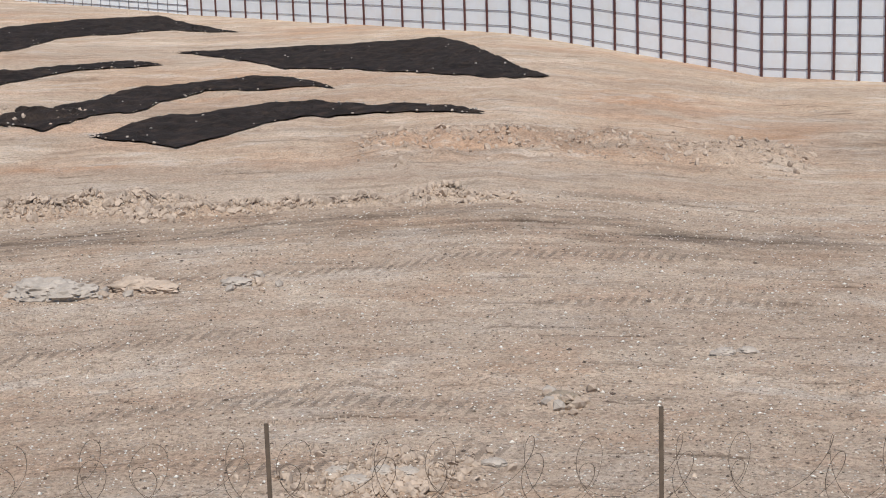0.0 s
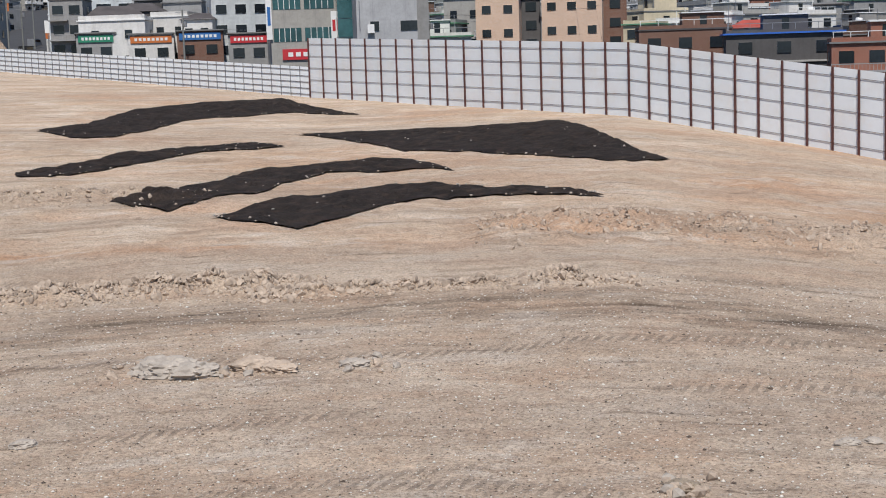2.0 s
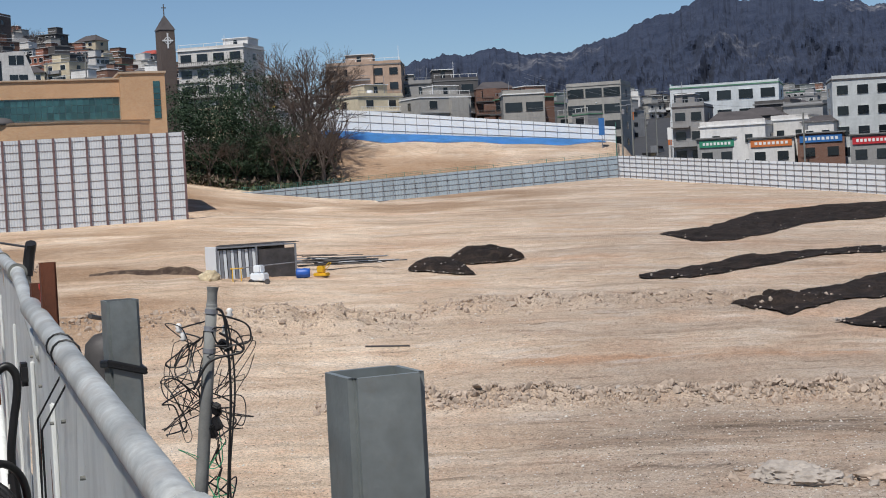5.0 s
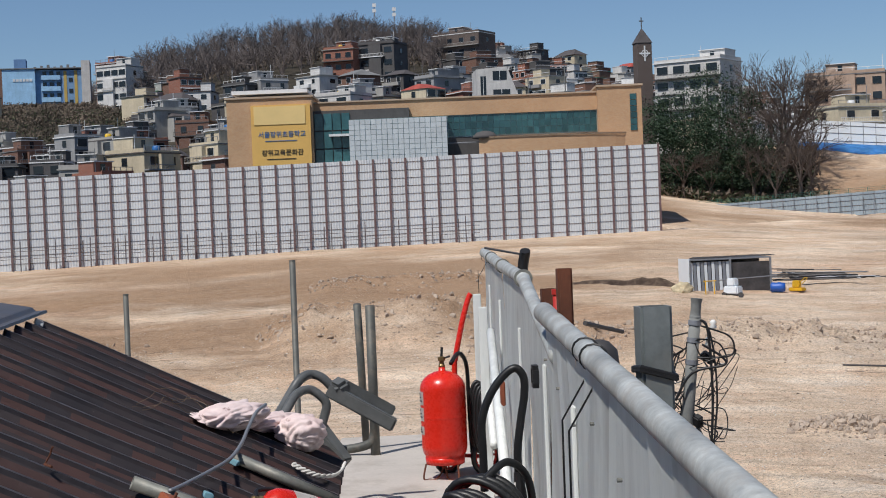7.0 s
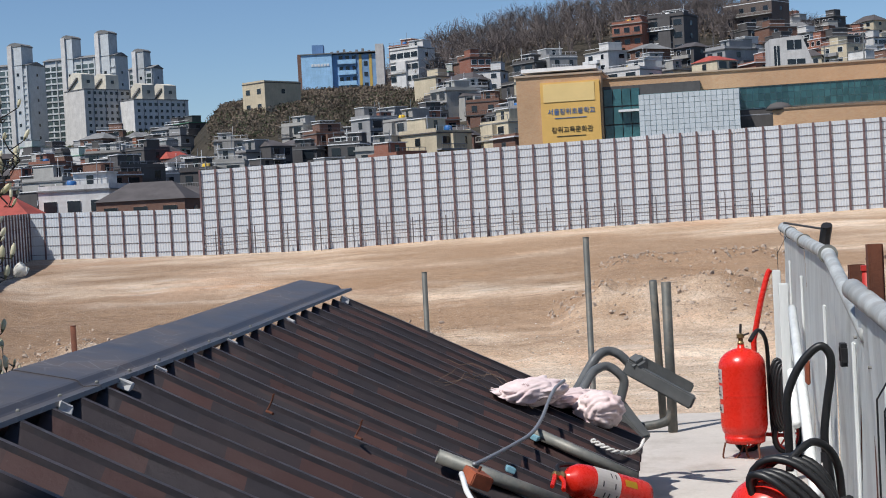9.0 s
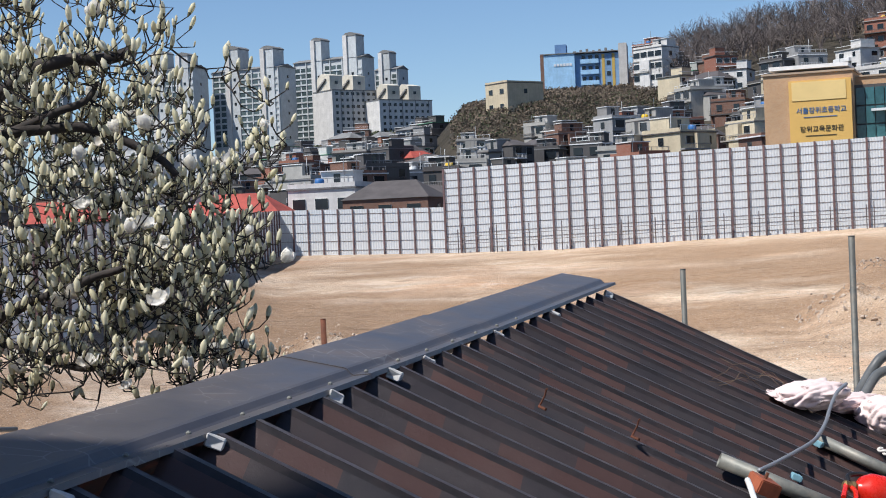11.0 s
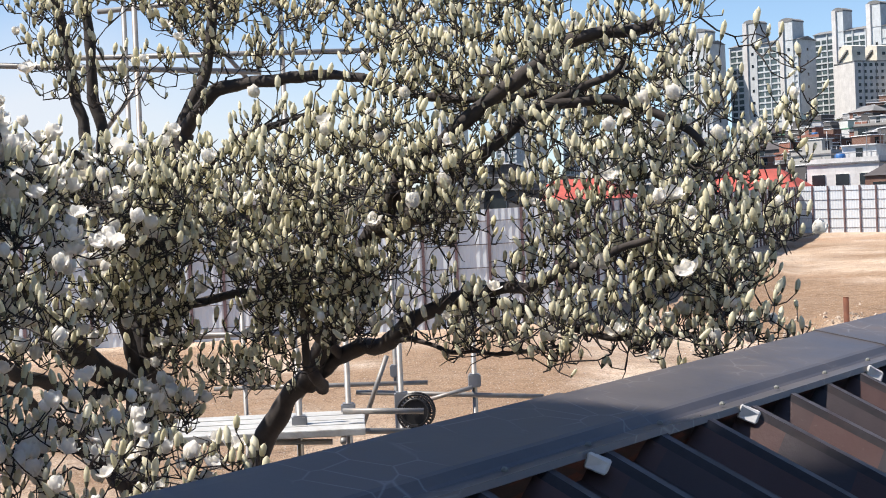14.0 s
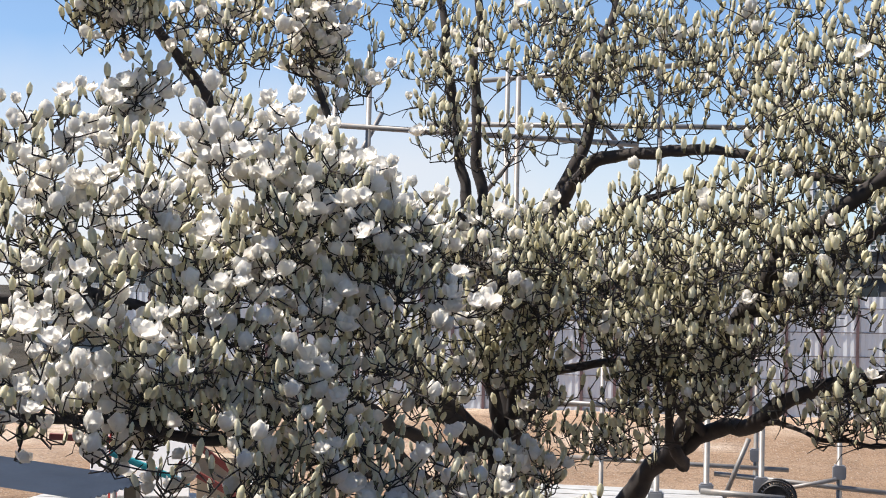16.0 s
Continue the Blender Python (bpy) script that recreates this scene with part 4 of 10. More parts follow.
def guard_rails():
    """Short paired posts with two rails at the foot of the tall barrier."""
    a, b = Vector((-152.07, 64.75)), Vector((-102.7, 129.13))
    way = (b - a).normalized()
    out = Vector((way.y, -way.x))
    n = 17
    for i in range(n):
        p = a + way * ((b - a).length * (0.02 + 0.75 * i / n)) + out * 1.1
        z = 6.86 + 1.49 * (0.02 + 0.75 * i / n)
        th = thing("guard_frame", Matrix.Translation((p.x, p.y, z)) @ Matrix.Rotation(math.atan2(way.y, way.x), 4, "Z"), "pair of thin dark posts at the barrier's foot", "barrier", "frames along the barrier")
        for x in (0.0, 0.75):
            part("post", box_bm(x - 0.05, x + 0.05, -0.05, 0.05, -0.8, 2.5 + 0.3 * (x > 0)), M_RAIL, th)
        for q in (0.9, 1.7):
            part("rail", tube_bm([(-1.5, 0, q), (2.25, 0, q + 0.05)], 0.03, 5), M_RAIL, th)


guard_rails()


def blue_skirt():
    a, b = Vector((-150.0, 225.5)), Vector((-103.5, 249.2))
    side = Vector((b.y - a.y, a.x - b.x)).normalized()
    n, m = 80, 6
    bm = bmesh.new()
    rows = []
    for j in range(m + 1):
        row = []
        for i in range(n + 1):
            s = i / n
            low = 3.6 + 0.6 * math.sin(s * 9) + 0.3 * math.sin(s * 31) - 2.0 * max(0, s - 0.85) / 0.15
            p = a.lerp(b, s) + side * (0.15 + low * 1.0 * j / m)
            z = 21.7 - 4.6 * s + 0.12 - low * j / m * 0.42 + 0.08 * math.sin(i * 1.7 + j * 2.1)
            row.append(bm.verts.new((p.x, p.y, max(z, float(ground_z(p.x, p.y)) + 0.06))))
        rows.append(row)
    for p, q in zip(rows, rows[1:]):
        for i in range(n):
            bm.faces.new((p[i], q[i], q[i + 1], p[i + 1]))
    bmesh.ops.solidify(bm, geom=bm.faces[:], thickness=0.05)
    bmesh.ops.recalc_face_normals(bm, faces=bm.faces[:])
    tagged(part("tarpaulin", bm, M_BLUE_TARP), "blue tarpaulin spread over the bank below a fence", "tarpaulin")


blue_skirt()

# ================= the near roof, walkway and fence =================
# NEAR: x along the ridge towards the eye, y down the roof, z up
NEAR = Matrix.Translation((-4.428, 1.358, 0)) @ Matrix.Rotation(math.atan2(-0.6604, 0.7509), 4, "Z")


def roof_z(r, s):
    return 9.511 - 0.02 * r - 0.47 * s


def sheet_paint(nt, b):
    tc = nt.nodes.new("ShaderNodeTexCoord").outputs["Object"]
    sep = nt.nodes.new("ShaderNodeSeparateXYZ")
    nt.links.new(tc, sep.inputs[0])
    comb = nt.nodes.new("ShaderNodeCombineXYZ")
    col = math_node(nt, "FLOOR", math_node(nt, "MULTIPLY", sep.outputs[0], 1 / 0.105))
    nt.links.new(col, comb.inputs[0])
    shift = math_node(nt, "MULTIPLY", math_node(nt, "SINE", math_node(nt, "MULTIPLY", col, 12.9)), 0.5)
    nt.links.new(math_node(nt, "FLOOR", math_node(nt, "ADD", math_node(nt, "MULTIPLY", sep.outputs[1], 1 / 0.17), shift)), comb.inputs[1])
    w = nt.nodes.new("ShaderNodeTexWhiteNoise")
    nt.links.new(comb.outputs[0], w.inputs["Vector"])
    c = ramp(nt, w.outputs["Value"], [(0.0, (0.062, 0.057, 0.064)), (0.42, (0.078, 0.064, 0.067)), (0.55, (0.110, 0.066, 0.061)), (1.0, (0.142, 0.078, 0.069))])
    f1, f2 = noise_node(nt, tc, 3.0, 6, 0.7), noise_node(nt, tc, 40.0, 4, 0.7)
    c = mix(nt, ramp(nt, f1, [(0.4, (0, 0, 0)), (0.75, (0.30, 0.30, 0.30))]), c, (0.14, 0.11, 0.105))
    c = mix(nt, ramp(nt, f2, [(0.66, (0, 0, 0)), (0.8, (0.6, 0.6, 0.6))]), c, (0.20, 0.17, 0.15))
    nt.links.new(c, b.inputs["Base Color"])
    nt.links.new(ramp(nt, f1, [(0.3, (0.34, 0.34, 0.34)), (0.7, (0.52, 0.52, 0.52))]), b.inputs["Roughness"])
    b.inputs["Metallic"].default_value = 0.15
    bump(nt, b, f2, 0.15, 0.01)


def cap_paint(nt, b):
    tc = nt.nodes.new("ShaderNodeTexCoord").outputs["Object"]
    f1, f2 = noise_node(nt, tc, 2.2, 6, 0.65), noise_node(nt, tc, 30.0, 4, 0.7)
    v = nt.nodes.new("ShaderNodeTexVoronoi")
    v.feature = "DISTANCE_TO_EDGE"
    v.inputs["Scale"].default_value = 9.0
    nt.links.new(tc, v.inputs["Vector"])
    c = ramp(nt, f1, [(0.3, (0.060, 0.057, 0.064)), (0.52, (0.098, 0.089, 0.091)), (0.75, (0.155, 0.124, 0.110))])
    scratch = mix(nt, 1.0, ramp(nt, v.outputs["Distance"], [(0.0, (1, 1, 1)), (0.03, (0, 0, 0))]), ramp(nt, f1, [(0.49, (0, 0, 0)), (0.60, (0.8, 0.8, 0.8))]), "MULTIPLY")
    c = mix(nt, scratch, c, (0.24, 0.235, 0.23))
    c = mix(nt, ramp(nt, f2, [(0.62, (0, 0, 0)), (0.85, (0.5, 0.5, 0.5))]), c, (0.085, 0.08, 0.08))
    nt.links.new(c, b.inputs["Base Color"])
    nt.links.new(ramp(nt, f1, [(0.3, (0.32, 0.32, 0.32)), (0.75, (0.55, 0.55, 0.55))]), b.inputs["Roughness"])
    b.inputs["Metallic"].default_value = 0.2
    bump(nt, b, f1, 0.1, 0.02)


M_SHEET = shader("brown roofing sheet", sheet_paint)
# rib flanks darkened and rib tops lightened in colour, as shade and sheen
M_SHEET_SHADE = plain("dark grey sheet paint, shade on the rib flanks", (0.060, 0.053, 0.057), 0.36, 0.2, 0.3, 4.0, 40.0, 0.1, dirt=(0.075, 0.055, 0.052))
M_SHEET_RIB = plain("sheet paint made pale as sheen along the ribs", (0.19, 0.170, 0.178), 0.40, 0.2, 0.4, 5.0, 45.0, 0.1, dirt=(0.10, 0.062, 0.055))
M_CAP = shader("dark ridge cap", cap_paint)
M_CLIP = plain("chalky grey foam plug", (0.55, 0.54, 0.52), 0.8, 0, 0.15, 8, 60, 0.3)
M_RUST = plain("rusty steel", (0.16, 0.055, 0.028), 0.85, 0.1, 0.4, 6, 60, 0.4)
M_RUST_ORANGE = plain("red-lead painted steel", (0.33, 0.09, 0.04), 0.7, 0.0, 0.3, 8, 60, 0.3)
M_CONCRETE = plain("weathered concrete slab", (0.50, 0.46, 0.42), 0.9, 0, 0.14, 1.5, 40, 0.25, dirt=(0.33, 0.29, 0.25))
M_STUCCO = plain("rendered house wall", (0.48, 0.45, 0.41), 0.9, 0, 0.15, 0.8, 30, 0.3)


def galv(nt, b):
    tc = nt.nodes.new("ShaderNodeTexCoord").outputs["Object"]
    mp = nt.nodes.new("ShaderNodeMapping")
    mp.inputs["Scale"].default_value = (1, 1, 0.12)
    nt.links.new(tc, mp.inputs["Vector"])
    f1, f2, f3 = noise_node(nt, mp.outputs["Vector"], 9.0, 6, 0.7), noise_node(nt, tc, 60.0, 4, 0.6), noise_node(nt, tc, 2.0, 4)
    c = ramp(nt, f1, [(0.28, (0.58, 0.60, 0.59)), (0.55, (0.78, 0.80, 0.78)), (0.8, (0.87, 0.885, 0.87))])
    c = mix(nt, ramp(nt, f3, [(0.56, (0, 0, 0)), (0.75, (0.35, 0.35, 0.35))]), c, (0.30, 0.25, 0.21))
    c = mix(nt, ramp(nt, f2, [(0.68, (0, 0, 0)), (0.8, (0.5, 0.5, 0.5))]), c, (0.24, 0.17, 0.12))
    nt.links.new(c, b.inputs["Base Color"])
    nt.links.new(ramp(nt, f1, [(0.3, (0.42, 0.42, 0.42)), (0.7, (0.62, 0.62, 0.62))]), b.inputs["Roughness"])
    b.inputs["Metallic"].default_value = 0.12
    bump(nt, b, f1, 0.08, 0.01)


M_GALV = shader("galvanised sheet steel", galv)
M_GALV_ROLL = plain("blotched galvanised rolled sheet", (0.52, 0.54, 0.525), 0.5, 0.12, 0.5, 5, 60, 0.2, dirt=(0.36, 0.34, 0.31))
M_GALV_DARK = plain("dull galvanised tube", (0.20, 0.205, 0.185), 0.55, 0.25, 0.3, 5, 50, 0.15, dirt=(0.28, 0.26, 0.22))
M_POST_GREY = plain("dull blue-grey galvanised tube", (0.21, 0.235, 0.235), 0.5, 0.2, 0.35, 6, 50, 0.15, dirt=(0.19, 0.19, 0.175))
M_POLE = plain("weathered grey-green pole paint", (0.115, 0.118, 0.108), 0.6, 0.2, 0.35, 5, 50, 0.15, dirt=(0.17, 0.145, 0.115))
M_RED = plain("glossy red paint", (0.66, 0.022, 0.010), 0.28, 0, 0.10, 4, 50, 0.03)
M_RED_DULL = plain("worn red paint", (0.50, 0.03, 0.02), 0.5, 0, 0.25, 6, 50, 0.1)
M_RUBBER = plain("black rubber hose", (0.012, 0.012, 0.013), 0.45, 0, 0.3, 10, 80, 0.1)
M_BLACK = plain("black plastic", (0.016, 0.016, 0.018), 0.5, 0, 0.3, 6, 60, 0.1)
M_LABEL = plain("white paper label", (0.78, 0.77, 0.74), 0.6, 0, 0.08, 12, 60, 0.02)
M_INK = plain("grey print", (0.10, 0.10, 0.11), 0.7, 0, 0.2, 30, 90, 0.0)
M_BRASS = plain("tarnished brass", (0.32, 0.22, 0.10), 0.4, 0.8, 0.3, 20, 90, 0.1)
M_YELLOW = plain("yellow plastic", (0.75, 0.48, 0.03), 0.5, 0, 0.15, 10, 60, 0.05)
def flannel(nt, b):
    """Faded pink cloth with a scattered print of small brown sprigs."""
    tc = nt.nodes.new("ShaderNodeTexCoord").outputs["Object"]
    f1, f2 = noise_node(nt, tc, 9.0, 5, 0.65), noise_node(nt, tc, 70.0, 4, 0.7)
    v = nt.nodes.new("ShaderNodeTexVoronoi")
    v.inputs["Scale"].default_value = 11.0
    nt.links.new(tc, v.inputs["Vector"])
    c = ramp(nt, f1, [(0.3, (0.62, 0.47, 0.46)), (0.7, (0.78, 0.66, 0.64))])
    spot = mix(nt, 1.0, ramp(nt, v.outputs["Distance"], [(0.16, (1, 1, 1)), (0.26, (0, 0, 0))]), ramp(nt, f2, [(0.47, (0, 0, 0)), (0.54, (0.8, 0.8, 0.8))]), "MULTIPLY")
    c = mix(nt, spot, c, (0.24, 0.15, 0.14))
    nt.links.new(c, b.inputs["Base Color"])
    b.inputs["Roughness"].default_value = 0.95
    bump(nt, b, f2, 0.4, 0.006)


M_PINK = shader("faded pink flannel", flannel)
M_ROPE = plain("white rope", (0.68, 0.66, 0.62), 0.9, 0, 0.2, 30, 150, 0.4)
M_CHAIR = plain("dark grey moulded plastic", (0.12, 0.125, 0.125), 0.42, 0.05, 0.2, 8, 60, 0.08)
M_BLUE_BIT = plain("pale blue plastic", (0.22, 0.42, 0.50), 0.5, 0, 0.1, 20, 80, 0.1)
M_CEMENT_POLE = plain("grey cement pole", (0.21, 0.215, 0.205), 0.85, 0, 0.25, 4, 50, 0.3)


def roof_house():
    th = thing("shed_roof", NEAR, "low roof of dark brown ribbed metal sheets with a ridge cap", "roof")
    pitch, strip = 0.2155, 0.862
    r0 = -3.92
    for k in range(10):
        bm = bmesh.new()
        prof = []
        for j in range(4):
            x = r0 + k * strip + j * pitch
            prof += [(x, 0.0), (x + 0.085, 0.0), (x + 0.122, 0.052), (x + 0.148, 0.054), (x + 0.166, 0.040)]
        prof.append((r0 + (k + 1) * strip + 0.012, 0.0))
        rows = []
        for s in (-0.004, 0.3, 0.75, 1.2, 1.61):
            sag = 0.004 * math.sin(s * 5 + k)
            rows.append([bm.verts.new((x, s, roof_z(x, s) - 0.045 + h + sag + (0.004 if k % 2 else 0.0))) for x, h in prof])
        for a, b in zip(rows, rows[1:]):
            for i in range(len(prof) - 1):
                bm.faces.new((a[i], a[i + 1], b[i + 1], b[i]))
        # painted shade on the rib flanks, painted sheen on the rib tops
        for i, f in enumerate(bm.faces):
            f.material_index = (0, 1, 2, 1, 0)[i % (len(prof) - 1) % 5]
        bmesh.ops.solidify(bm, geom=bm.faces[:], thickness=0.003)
        part("roof_sheet", bm, [M_SHEET, M_SHEET_SHADE, M_SHEET_RIB], th)
    # back slope
    bm = bmesh.new()
    n = 41
    prof = [(r0 + i * pitch / 2, 0.05 * (i % 2)) for i in range(int(8.6 / pitch * 2))]
    rows = [[bm.verts.new((x, s, 9.485 - 0.02 * x - 0.47 * (-0.28 - s) + h)) for x, h in prof] for s in (-0.30, -1.9)]
    for i in range(len(prof) - 1):
        bm.faces.new((rows[0][i], rows[1][i], rows[1][i + 1], rows[0][i + 1]))
    bmesh.ops.solidify(bm, geom=bm.faces[:], thickness=0.003)
    part("roof_sheet", bm, M_SHEET, th)
    # ridge cap in lengths: plate, step, flange on the near side; plate on the far side
    cuts = [-3.96, -1.62, -0.28, 1.15, 2.9, 4.75]
    for i, (x0, x1) in enumerate(zip(cuts, cuts[1:])):
        bm = bmesh.new()
        lift = 0.004 * (i % 2)
        prof = [(-0.55, -0.020), (-0.31, 0.072), (-0.28, 0.082), (-0.25, 0.077), (-0.075, 0.044), (-0.064, 0.040), (-0.042, 0.016), (-0.048, 0.020), (0.012, 0.024), (0.017, 0.010)]
        rings = []
        for x in (x0 - 0.03 * (i > 0), (x0 + x1) / 2, x1):
            rings.append([bm.verts.new((x, s, 9.500 - 0.02 * x + z + 0.022 * min(1, max(0, (-1 - x) / 2.9)) + lift + 0.003 * math.sin(9 * x))) for s, z in prof])
        for a, b in zip(rings, rings[1:]):
            for j in range(len(prof) - 1):
                bm.faces.new((a[j], a[j + 1], b[j + 1], b[j]))
        bmesh.ops.recalc_face_normals(bm, faces=bm.faces[:])
        bmesh.ops.solidify(bm, geom=bm.faces[:], thickness=0.003)
        part("ridge_cap", bm, M_CAP, th, "dark painted metal ridge cap with pale scratches")
    # screws along the flange
    for i in range(28):
        x = -3.8 + i * 0.29
        bm = lathe_bm([(0.007, 0), (0.007, 0.004), (0.004, 0.008)], 8)
        ob = part("screw", bm, M_GALV_DARK, th)
        ob.matrix_local = pose(x, -0.016, 9.526 - 0.02 * x)
    # foam plugs that stick out below the cap
    for x, t in ((-3.72, 20), (-2.55, -10), (-1.64, 14), (-0.79, 20), (-0.46, 2), (0.035, 30), (0.79, 18), (1.455, 22), (2.2, 15)):
        bm = bmesh.new()
        vs = add_box(bm, -0.021, 0.021, -0.015, 0.033, 0, 0.025)
        vs[5].co.z += 0.012
        vs[6].co.x -= 0.02
        bmesh.ops.bevel(bm, geom=bm.edges[:], offset=0.004, segments=1, affect="EDGES")
        ob = part("foam_plug", bm, M_CLIP, th, "chalky grey foam plug")
        ob.matrix_local = pose(x, 0.012, roof_z(x, 0.02) - 0.012, -22, 6, t)
    # small rusty hooks standing on the sheets
    for x, s in ((-0.77, 0.41), (-0.94, 0.68)):
        bm = tube_bm(smooth_path([(0, 0, 0), (0, 0.004, 0.04), (0.006, 0.0, 0.062), (0.02, 0, 0.066)], 4), 0.0035, 6)
        add_tube(bm, [(0, 0, 0.002), (0.035, 0.02, 0.004)], 0.005, 6)
        ob = part("hook", bm, M_RUST, th, "rusty wire hook")
        ob.matrix_local = pose(x, s, roof_z(x, s) + 0.03, -25, 0, 20)
    return th


def near_walls():
    bm = bmesh.new()
    add_box(bm, -3.75, 4.6, -1.75, 1.45, 0.2, 8.78)
    ob = part("wall_house", bm, M_STUCCO)
    ob.matrix_world = NEAR
    tagged(ob, "rendered wall of the low house", "wall", kind="structure")
    bm = box_bm(-6.56, 5.6, 1.47, 2.62, 8.36, 8.5, 0.006)
    ob = part("walkway", bm, M_CONCRETE)
    ob.matrix_world = NEAR
    tagged(ob, "bare concrete walkway slab beside the roof", "pavement", kind="structure")
    bm = bmesh.new()
    add_box(bm, -6.5, 5.55, 1.6, 2.55, 0.2, 8.36)
    ob = part("wall_walkway", bm, M_STUCCO)
    ob.matrix_world = NEAR
    tagged(ob, "rendered wall below the walkway", "wall", kind="structure")


def shade_block():
    """An unseen block added at the eye's back so that its corner shades the ridge."""
    bm = bmesh.new()
    add_box(bm, -2.88, 7.0, -13.0, -4.6, 0.2, 13.0)
    add_box(bm, -2.88, -0.75, -9.0, -4.6, 13.0, 19.0)
    tagged(part("wall_south", bm, M_STUCCO), "unseen block added to shade the ridge", "wall", kind="structure")


def rail_at(x):
    """The near fence's top line: y and z for x along it."""
    return 2.558 - 0.0348 * (x + 6.8), 9.772 - 0.0018 * (x + 6.8)


def far_top(x):
    """How far the older, far run of the fence stands above or below the near one's line."""
    return float(np.interp(x, [-6.8, -3.5, -1.35, 0.25], [0.025, 0.03, 0.045, -0.10]))


def sheet_fence():
    th = thing("sheet_metal_fence", NEAR, "dented galvanised sheet fence with a rolled rail along its top", "fence")
    cuts = [-6.8, -5.1, -3.35, -1.35, 0.06, 0.07, 1.0, 2.4, 4.2]
    for i, (x0, x1) in enumerate(zip(cuts, cuts[1:])):
        if x1 - x0 < 0.1:
            continue
        bm = bmesh.new()
        cols, nx, nz = [], 20, 10
        for k in range(nx + 1):
            x = x0 + (x1 - x0) * k / nx + (0.02 if k == nx else 0)
            y, top = rail_at(x)
            y -= 0.004 * (i % 2)
            if x1 < 0.07:
                top += far_top(x)
                y += 0.012
            fold = 0.006 if k % 7 == 3 else 0.0
            cols.append([bm.verts.new((x, y - fold + 0.016 * math.sin(2.1 * x + 2.2 * z + i) * math.sin(3.14 * z) + 0.006 * noise.noise(Vector((x * 4, i, z * 3))), 8.51 + (top - 0.03 - 8.51) * z)) for z in (j / nz for j in range(nz + 1))])
        for a, b in zip(cols, cols[1:]):
            for j in range(nz):
                bm.faces.new((a[j], b[j], b[j + 1], a[j + 1]))
        bmesh.ops.solidify(bm, geom=bm.faces[:], thickness=0.003)
        part("sheet", bm, M_GALV, th)
        # a folded upright between sheets
        if x1 > 1:
            continue
        y, top = rail_at(x1)
        part("upright", box_bm(x1 - 0.012, x1 + 0.012, y - 0.016, y - 0.004, 8.5, top - 0.15, 0.003), M_GALV, th)
    # the far run: dented tubes that drop behind the near one; the near run: one rolled sheet with a blunt end
    for x0, x1, ra, rb, far in ((-6.82, -3.3, 0.037, 0.031, 1), (-3.38, -1.33, 0.031, 0.026, 1), (-1.38, 0.3, 0.025, 0.022, 1), (-0.02, 3.0, 0.030, 0.021, 0)):
        pts, rad = [], []
        for k in range(25):
            x = x0 + (x1 - x0) * k / 24
            y, z = rail_at(x)
            if far:
                z, y = z + far_top(x), y + 0.012
            pts.append((x, y, z - 0.012))
            rad.append((ra + (rb - ra) * (k / 24) ** 0.6) * (1 + 0.03 * noise.noise(Vector((x * 1.7, far, 0)))))
        if not far:
            pts = [(pts[0][0] - 0.022, pts[0][1], pts[0][2])] + pts
            rad = [0.012] + rad
        part("rail", tube_bm(pts, rad, 18), M_GALV_ROLL, th, smooth=True)
    for x, far in ((-5.2, 1), (-3.34, 1), (-1.35, 1)):
        y, z = rail_at(x)
        z, y = z + far_top(x) - 0.012, y + 0.012
        part("clamp", tube_bm([(x - 0.006, y, z), (x + 0.006, y, z)], 0.034 + 0.001 * abs(x), 18), M_GALV_DARK, th)
    # a black plate put on for the dark of a hole, and screws in the near sheets
    for x, zz in ((-0.12, -0.20),):
        y, z = rail_at(x)
        part("torn_edge", box_bm(x - 0.035, x + 0.035, y - 0.03, y - 0.024, z + zz - 0.035, z + zz + 0.03, 0.012), M_BLACK, th, "black plate standing for a hole in the sheet")
    for k in range(6):
        x = 0.25 + 0.42 * k
        y, z = rail_at(x)
        part("screw", tube_bm([(x, y - 0.022, z - 0.12 - 0.03 * (k % 3)), (x, y - 0.014, z - 0.12 - 0.03 * (k % 3))], 0.0035, 8), M_GALV_DARK, th)
    # braces low on the inside
    for x0, x1 in ((-5.3, -3.2), (-3.4, -1.4)):
        y0, _ = rail_at(x0)
        y1, _ = rail_at(x1)
        part("brace", tube_bm([(x0, y0 - 0.06, 9.45), (x1, y1 - 0.07, 8.9)], 0.022, 10), M_GALV, th, smooth=True)
    for x in (-5.4, -3.9):
        y, _ = rail_at(x)
        part("upright", box_bm(x - 0.025, x + 0.025, y - 0.11, y - 0.06, 8.5, 9.55, 0.004), M_GALV, th)
    # bindings of black wire round the rail
    for x, zz in ((1.40, 0.9), (1.24, 0.85), (-6.3, 0.1)):
        y, z = rail_at(x)
        pts = [(x + 0.01 * math.cos(a), y + 0.026 * math.cos(a), z - 0.01 + 0.026 * math.sin(a)) for a in (k * 0.5 for k in range(13))]
        pts += [(x - 0.02, y - 0.05, z - 0.15), (x - 0.03, y - 0.05, z - 0.45), (x - 0.03, y - 0.05, z - zz)]
        part("wire", tube_bm(pts, 0.0022, 5), M_RUBBER, th, "black binding wire")
    # rusted patches: an edge strip and a bracket
    y, _ = rail_at(-1.2)
    part("bracket", box_bm(-1.36, -1.28, y - 0.085, y - 0.07, 9.33, 9.42, 0.004), M_RUST_ORANGE, th, "peeling orange bracket")
    part("bracket", box_bm(-0.62, -0.58, y - 0.095, y - 0.08, 8.75, 9.05, 0.004), M_RUST_ORANGE, th, "peeling orange bracket")
    # bundle that hangs over the far end
    return th


